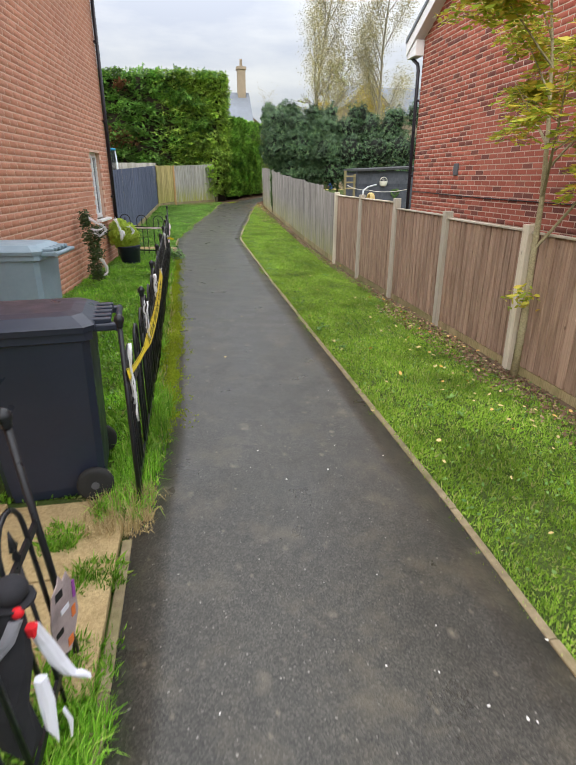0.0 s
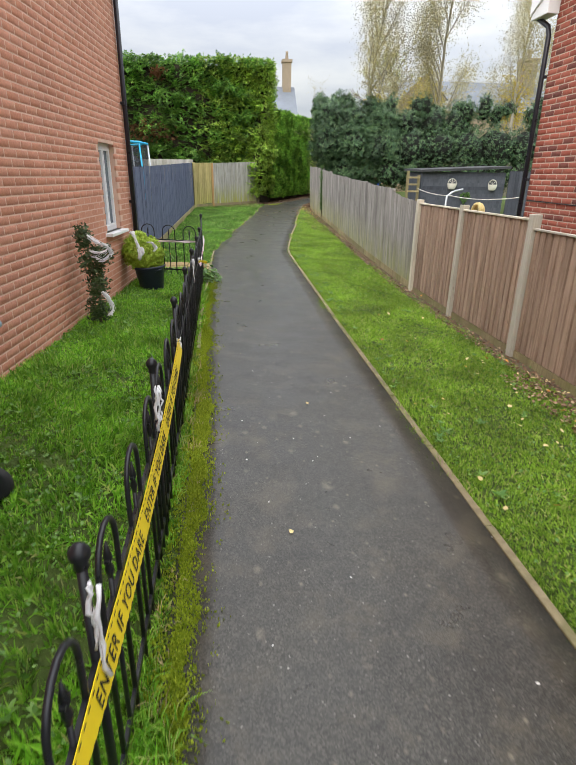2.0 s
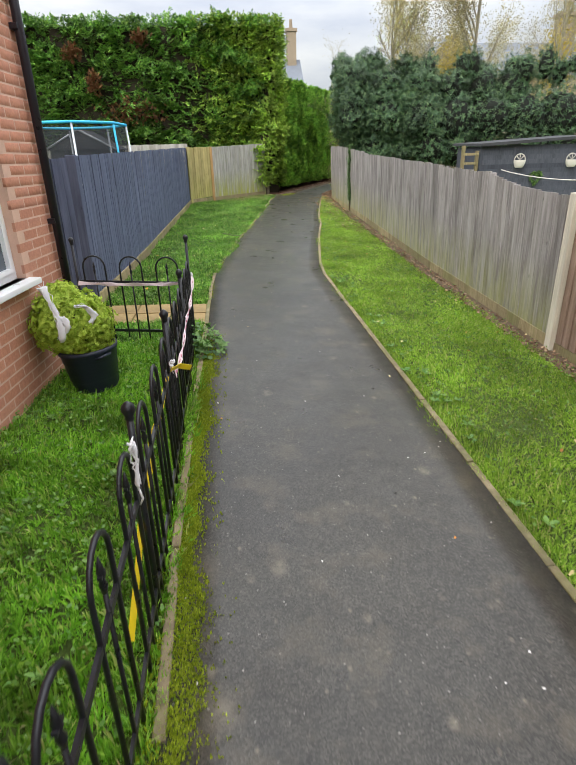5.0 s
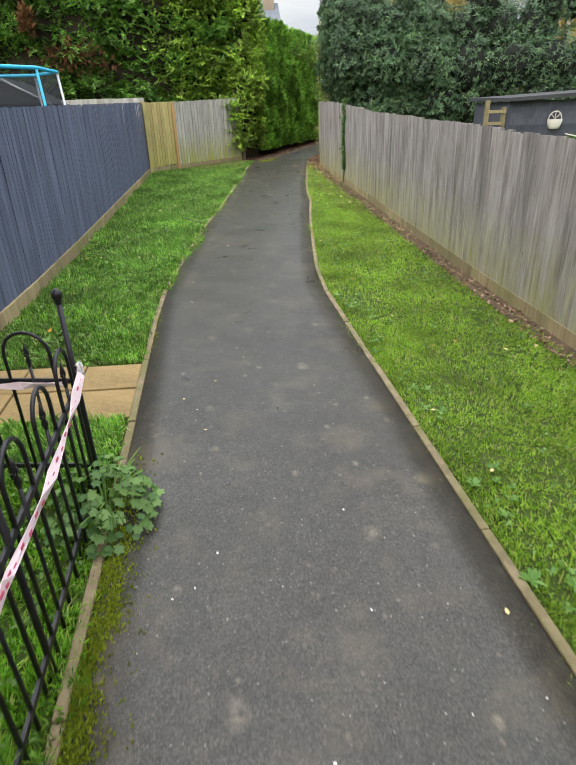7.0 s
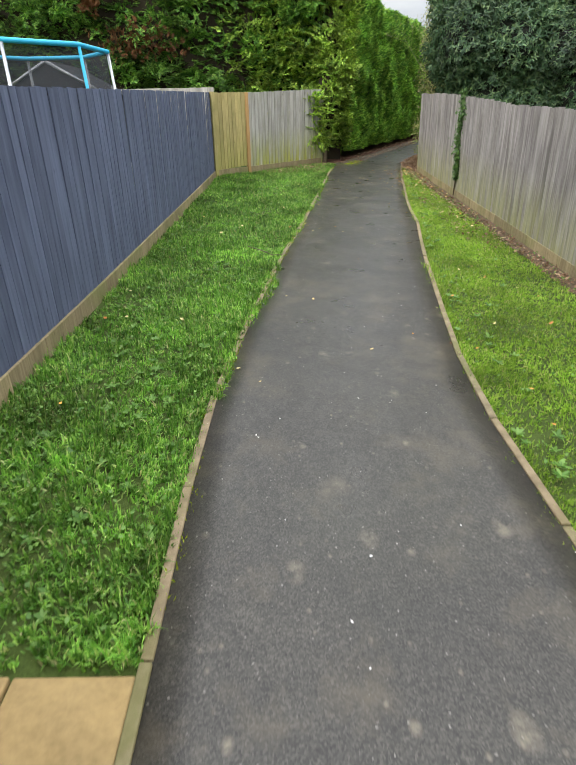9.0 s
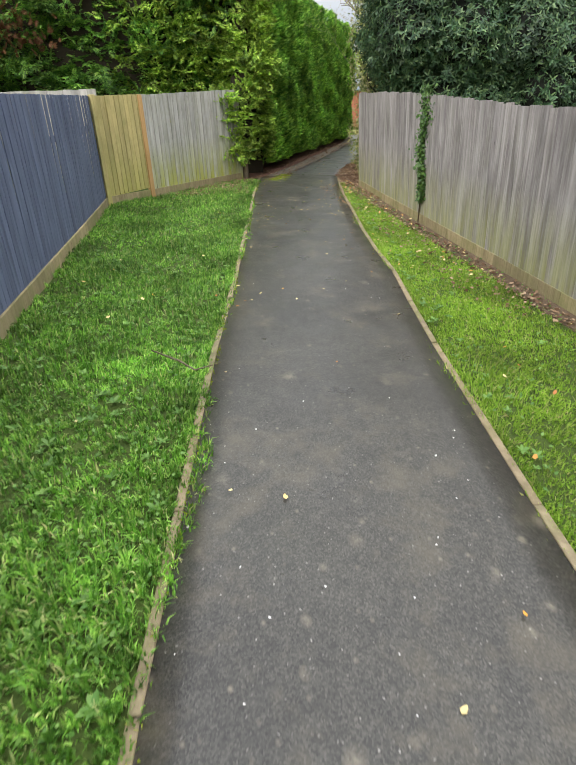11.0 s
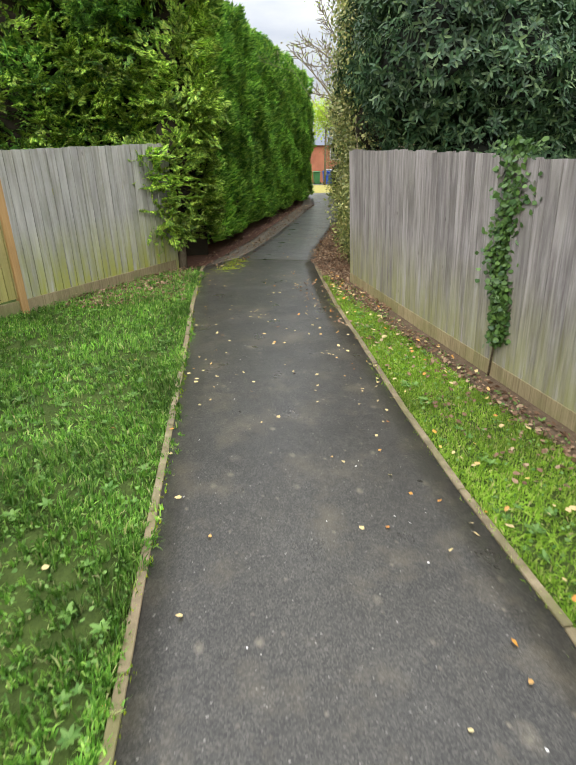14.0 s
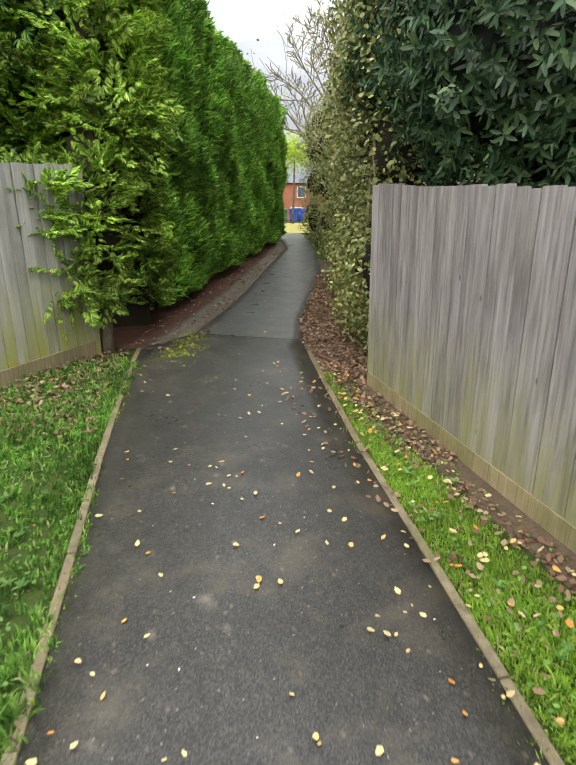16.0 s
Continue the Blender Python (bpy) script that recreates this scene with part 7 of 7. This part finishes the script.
# ---- grass, weeds, moss and fallen leaves ----
def in_strip(rng, n, y0, y1, left, right):
    y = rng.uniform(y0, y1, n)
    l, r = left(y), right(y)
    return l + (r - l) * rng.uniform(0, 1, n), y


def blades(name, label, regions, mat, seed, height, width=0.0045, lean=0.55, lift=-0.015, bent=False, tuft=9, loose=0.014):
    rng = np.random.default_rng(seed)
    xs, ysv, angs, hs = [], [], [], []
    for n, y0, y1, l, r in regions:
        k = max(1, n // tuft)
        x, y = in_strip(rng, k, y0, y1, l, r)
        keep = rng.uniform(0, 1, k) < 0.74 + 0.26 * np.sin(x * 2.9 + np.sin(y * 2.1) * 2) * np.sin(y * 1.7 + 0.8)
        x, y = np.repeat(x[keep], tuft), np.repeat(y[keep], tuft)
        k = len(x)
        oa, od = rng.uniform(0, 2 * math.pi, k), np.abs(rng.normal(0, loose, k))
        xs.append(x + od * np.cos(oa))
        ysv.append(y + od * np.sin(oa))
        angs.append(oa)
        hs.append(np.repeat(rng.uniform(0.65, 1.4, max(k // tuft, 0)), tuft))
    x, y, oa = np.concatenate(xs), np.concatenate(ysv), np.concatenate(angs)
    n = len(x)
    z = ground_z(x, y) + lift
    a = rng.uniform(0, 2 * math.pi, n)
    tall = 0.85 + 0.35 * np.sin(x * 3.7 + 1.1 + np.sin(y)) * np.sin(y * 2.9)
    h = rng.uniform(height[0], height[1], n) * np.clip(tall, 0.4, 1.6) * np.concatenate(hs)
    sweep = 2.2 * np.sin(x * 1.9 + 0.7 * np.sin(y * 2.3)) + 2.0 * np.sin(y * 1.4 + x)
    la = np.where(rng.uniform(0, 1, n) < 0.55, oa, sweep) + rng.normal(0, 0.5, n)
    tilt = np.abs(rng.normal(0, lean, n))
    w = width * rng.uniform(0.7, 1.5, n)
    base = np.stack([x, y, z], 1)
    side = np.stack([np.cos(a) * w, np.sin(a) * w, 0 * a], 1)
    out = np.stack([np.cos(la), np.sin(la), 0 * la], 1)
    up = np.array([0, 0, 1.0])
    mid = base + out * (np.sin(tilt * 0.6) * h * 0.55)[:, None] + up * (np.cos(tilt * 0.6) * h * 0.55 + 0.008)[:, None]
    tip = mid + out * (np.sin(tilt * 1.7) * h * 0.5)[:, None] + up * (np.cos(tilt * 1.7) * h * 0.45)[:, None]
    if bent:
        v = np.stack([base - side, base + side, mid + side * 0.8, mid - side * 0.8, tip], 1)
        tri = [(0, 1, 2), (0, 2, 3), (3, 2, 4)]
    else:
        v = np.stack([base - side, base + side, mid * 0.5 + (base + tip) * 0.25 + side * 0.8, tip], 1)
        tri = [(0, 1, 2), (0, 2, 3)]
    k = v.shape[1]
    v = v.reshape(-1, 3)
    f = (np.array(tri)[None] + (k * np.arange(n))[:, None, None]).reshape(-1, 3)
    return tagged(held(name, np_mesh(name, v, f, mat), None), label, "grass", kind="stuff")


right_l, right_r = lambda y: along(PATH_R, y) + 0.06, lambda y: np.interp(y, [0, 12, 18, 26], [3.2, 3.2, 3.38, 3.5])
left_r = lambda y: along(PATH_L, y) - 0.05
blades("grass_verge", "short mown green grass along the fence", [(200000, 1.0, 14.0, right_l, lambda y: right_r(y) - 0.08), (115000, 14.0, 26.3, right_l, lambda y: right_r(y) - 0.16), (26000, 1.0, 26.3, lambda y: along(PATH_R, y) - 0.02 + 0.05 * np.sin(y * 2.3) * np.sin(y * 0.7 + 1), lambda y: along(PATH_R, y) + 0.1)], M["blade_mown"], 91, (0.024, 0.046), 0.0032, 0.85, tuft=5, loose=0.022)
blades("grass_verge", "lush green grass beside the charcoal fence", [(150000, 13.45, 26.3, lambda y: np.interp(y, [13.4, 25, 27.4], [-1.63, -1.17, 1.3]), left_r), (3500, 26.3, 27.2, lambda y: np.interp(y, [13.4, 25, 27.4], [-1.63, -1.17, 1.3]), left_r), (16000, 13.45, 27.1, lambda y: along(PATH_L, y) - 0.1, lambda y: along(PATH_L, y) + 0.03 + 0.06 * np.sin(y * 1.9) * np.sin(y * 0.8)), (20000, 12.0, 12.6, lambda y: -1.9 + 0 * y, left_r)], M["blade_lush"], 92, (0.034, 0.078), 0.0042, 0.95, bent=True)
blades("garden_grass", "lush green garden grass with weeds", [(135000, 2.6, 12.0, lambda y: -1.46 - 0.087 * (11.62 - y), lambda y: -0.3 + 0 * y), (9000, -0.5, 1.3, lambda y: -1.4 + 0 * y, left_r)], M["blade"], 93, (0.036, 0.085), 0.0042, 0.95)
blades("edge_grass", "longer pale grass tufts along the railing foot", [(4500, 2.4, 12.0, lambda y: along(PATH_L, y) - 0.14, lambda y: along(PATH_L, y) - 0.03), (6000, 2.35, 4.0, lambda y: along(PATH_L, y) - 0.2, lambda y: along(PATH_L, y) + np.interp(y, [2.3, 4.0, 5.2], [0.07, 0.06, 0.0])), (2200, 0.5, 1.35, lambda y: -0.5 + 0 * y, lambda y: along(PATH_L, y) + 0.02)], M["blade"], 94, (0.07, 0.16), 0.0028, 0.8, bent=True)
blades("dry_straw", "dry straw-coloured grass at the railing foot", [(2600, 2.22, 2.62, lambda y: -0.62 + 0 * y, lambda y: -0.28 + 0 * y), (700, 2.6, 8.0, lambda y: along(PATH_L, y) - 0.1, lambda y: along(PATH_L, y) + 0.06)], M["straw"], 97, (0.04, 0.13), 0.0022, 1.0, bent=True)
blades("slab_tufts", "green tufts growing between sandy slabs", [(1500, 2.15, 2.35, lambda y: -0.78 + 0 * y, lambda y: -0.62 + 0 * y), (1300, 1.86, 2.05, lambda y: -0.6 + 0 * y, lambda y: -0.38 + 0 * y), (2600, 1.2, 1.62, lambda y: -0.62 + 0 * y, lambda y: -0.36 + 0 * y)], M["blade"], 98, (0.03, 0.09), 0.0035, 0.7)
edge_l = lambda y: along(PATH_L, y) - 0.06
ragged = lambda y: along(PATH_L, y) + 0.03 + 0.05 * np.abs(np.sin(y * 1.3) + 0.5 * np.sin(y * 5.1) + 0.4 * np.sin(y * 13.7))
blades("edge_moss", "yellow-green moss creeping over the path edge", [(46000, 3.6, 11.6, lambda y: along(PATH_L, y) + 0.018, lambda y: ragged(y) + 0.03), (9000, 3.6, 12.0, lambda y: along(PATH_L, y) + 0.018, lambda y: ragged(y) + 0.08), (3000, 3.4, 12.2, edge_l, lambda y: ragged(y) + 0.16), (9000, 3.2, 8.4, edge_l, ragged),
       (900, 27.1, 27.95, lambda y: 1.98 + (y - 27.2) * 0.5 + 0.05 * np.sin(y * 31), lambda y: 2.26 + (y - 27.2) * 0.42 + 0.06 * np.sin(y * 23)), (350, 26.8, 28.1, lambda y: 1.85 + (y - 27.2) * 0.5, lambda y: 2.4 + (y - 27.2) * 0.42), (2500, 13.6, 27.0, lambda y: along(PATH_L, y) - 0.01, lambda y: along(PATH_L, y) + 0.05 * np.abs(np.sin(y * 2.1)))], M["moss"], 95, (0.006, 0.018), 0.005, 1.0, 0.004, tuft=2, loose=0.01)


def flat_scatter(name, label, category, regions, shape, faces, mat, seed, size, lift=0.012, tilt=0.35):
    rng = np.random.default_rng(seed)
    xs, ysv = [], []
    for n, y0, y1, l, r in regions:
        x, y = in_strip(rng, n, y0, y1, l, r)
        xs.append(x)
        ysv.append(y)
    x, y = np.concatenate(xs), np.concatenate(ysv)
    n = len(x)
    p = np.stack([x, y, ground_z(x, y) + lift + rng.uniform(0, 0.012, n)], 1)
    rot = frames_of(rng.normal(0, tilt, (n, 3)) + [0, 0, 1], rng.uniform(0, 6.3, n), rng)
    return tagged(held(name, scatter(name, shape, faces, p, rot, rng.uniform(*size, n), mat), None), label, category, kind="stuff")


flat_scatter("clover", "small clover and daisy leaves in the grass", "weeds", [(4500, 1.5, 14, right_l, right_r), (2500, 14, 26, right_l, right_r), (8000, 13.5, 27, lambda y: np.interp(y, [13.4, 25, 27.4], [-1.6, -1.1, 1.3]), left_r), (7000, 2.7, 12, lambda y: -1.46 - 0.087 * (11.62 - y), lambda y: -0.35 + 0 * y)], FLAT_V, FLAT_F, M["weed"], 101, (0.012, 0.03), 0.03, 0.7)
rng = np.random.default_rng(111)
P, R, S = [], [], []
for n, y0, y1, l, r in ((380, 13.6, 26.5, lambda y: np.interp(y, [13.4, 25, 27.4], [-1.55, -1.05, 1.2]), lambda y: left_r(y) - 0.05), (150, 3.0, 11.8, lambda y: -1.4 - 0.087 * (11.62 - y), lambda y: -0.5 + 0 * y), (70, 1.5, 25, right_l, right_r), (120, 5, 25, right_l, lambda y: right_l(y) + 0.25)):
    x, y = in_strip(rng, n, y0, y1, l, r)
    for cx, cy in zip(x, y):
        k = rng.integers(5, 9)
        big = rng.uniform(0.025, 0.06)
        for q in range(k):
            a = 2 * math.pi * q / k + rng.normal(0, 0.25)
            rise = rng.uniform(0.15, 0.8)
            d = np.array([math.cos(a), math.sin(a), rise])
            d /= np.linalg.norm(d)
            zz = np.array([-math.cos(a) * rise, -math.sin(a) * rise, 1.0])
            zz -= d * zz.dot(d)
            zz /= np.linalg.norm(zz)
            P.append((cx, cy, gz(cx, cy) + 0.015))
            R.append(np.stack([np.cross(d, zz), d, zz], 1))
            S.append(big * rng.uniform(0.7, 1.15))
tagged(held("rosette_weeds", scatter("rosette_weeds", LEAF_V, LEAF_F, np.array(P), np.array(R), np.array(S), M["weed"]), None), "broad-leaved dandelion-like weeds growing in the grass", "weeds", kind="stuff")
flat_scatter("path_leaves", "yellow and orange fallen leaves on the path", "leaves", [(8, 2, 12, lambda y: along(PATH_L, y), lambda y: along(PATH_R, y)), (14, 12, 19, lambda y: along(PATH_L, y), lambda y: along(PATH_R, y)), (26, 19, 22.5, lambda y: along(PATH_L, y), lambda y: along(PATH_R, y)), (120, 22.5, 27.2, lambda y: along(PATH_L, y), lambda y: along(PATH_R, y)), (60, 21, 27, lambda y: along(PATH_R, y) - 0.4, lambda y: along(PATH_R, y) + 0.1), (14, 19, 27, lambda y: along(PATH_L, y) - 0.1, lambda y: along(PATH_L, y) + 0.2), (60, 27.2, 32, lambda y: 2.2 + (y - 27.2) * 0.45, lambda y: 3.6 + (y - 27.2) * 0.45)], FLAT_V, FLAT_F, M["litter"], 102, (0.02, 0.042), 0.012, 0.2)
flat_scatter("verge_leaves", "scattered orange and yellow leaves in the grass", "leaves", [(170, 1, 8, lambda y: right_r(y) - 0.9, right_r), (60, 1, 12, right_l, right_r), (30, 12, 19, right_l, right_r), (170, 20, 26.5, right_l, right_r), (36, 14, 27, lambda y: np.interp(y, [13.4, 25, 27.4], [-1.5, -1.0, 1.3]), left_r)], FLAT_V, FLAT_F, M["litter"], 103, (0.025, 0.05), 0.045, 0.35)
flat_scatter("brown_litter", "brown dead leaves along the fence foot and earth beds", "leaves", [(2600, 1, 24.5, lambda y: right_r(y) - 0.22, right_r), (1500, 1.2, 7.5, lambda y: right_r(y) - 0.5, right_r), (700, 19, 26, lambda y: right_r(y) - 0.7, right_r), (900, 24.6, 27.0, lambda y: along(PATH_R, y) + 0.08 + (26 - y) * 0.12, lambda y: along(PATH_R, y) + 0.6), (900, 26.0, 27.4, lambda y: along(PATH_R, y) + 0.04, lambda y: along(PATH_R, y) + 0.6), (4200, 27.3, 31.5, lambda y: along(LANE_R, y) - 0.06, lambda y: along(LANE_R, y) + 0.8), (4200, 26.0, 33, lambda y: 3.45 + (y - 26.6) * 0.47, lambda y: 4.5 + (y - 26.6) * 0.47), (1200, 27.3, 36, lambda y: 1.5 + (y - 27.3) * 0.48, lambda y: 2.3 + (y - 27.3) * 0.48), (1900, 25.6, 27.4, lambda y: along(PATH_L, y) - 1.5, lambda y: along(PATH_L, y) - 0.1)], FLAT_V, FLAT_F, M["litter_brown"], 104, (0.025, 0.05), 0.014, 0.45)
flat_scatter("path_chips", "tiny pale stone chips and specks on the asphalt", "gravel", [(170, 0.5, 27, lambda y: along(PATH_L, y), lambda y: along(PATH_R, y))], FLAT_V, FLAT_F, M["chip"], 105, (0.008, 0.018), 0.008, 0.2)
twig = tube(bmesh.new(), [(-0.2, 18.75, 0.33), (0.0, 18.55, 0.31), (0.1, 18.4, 0.3), (0.28, 18.5, 0.29)], [0.006, 0.008, 0.006, 0.003], 6)
tagged(part("fallen_twig", twig, M["bark"]), "dry brown twig lying in the grass", "twig")
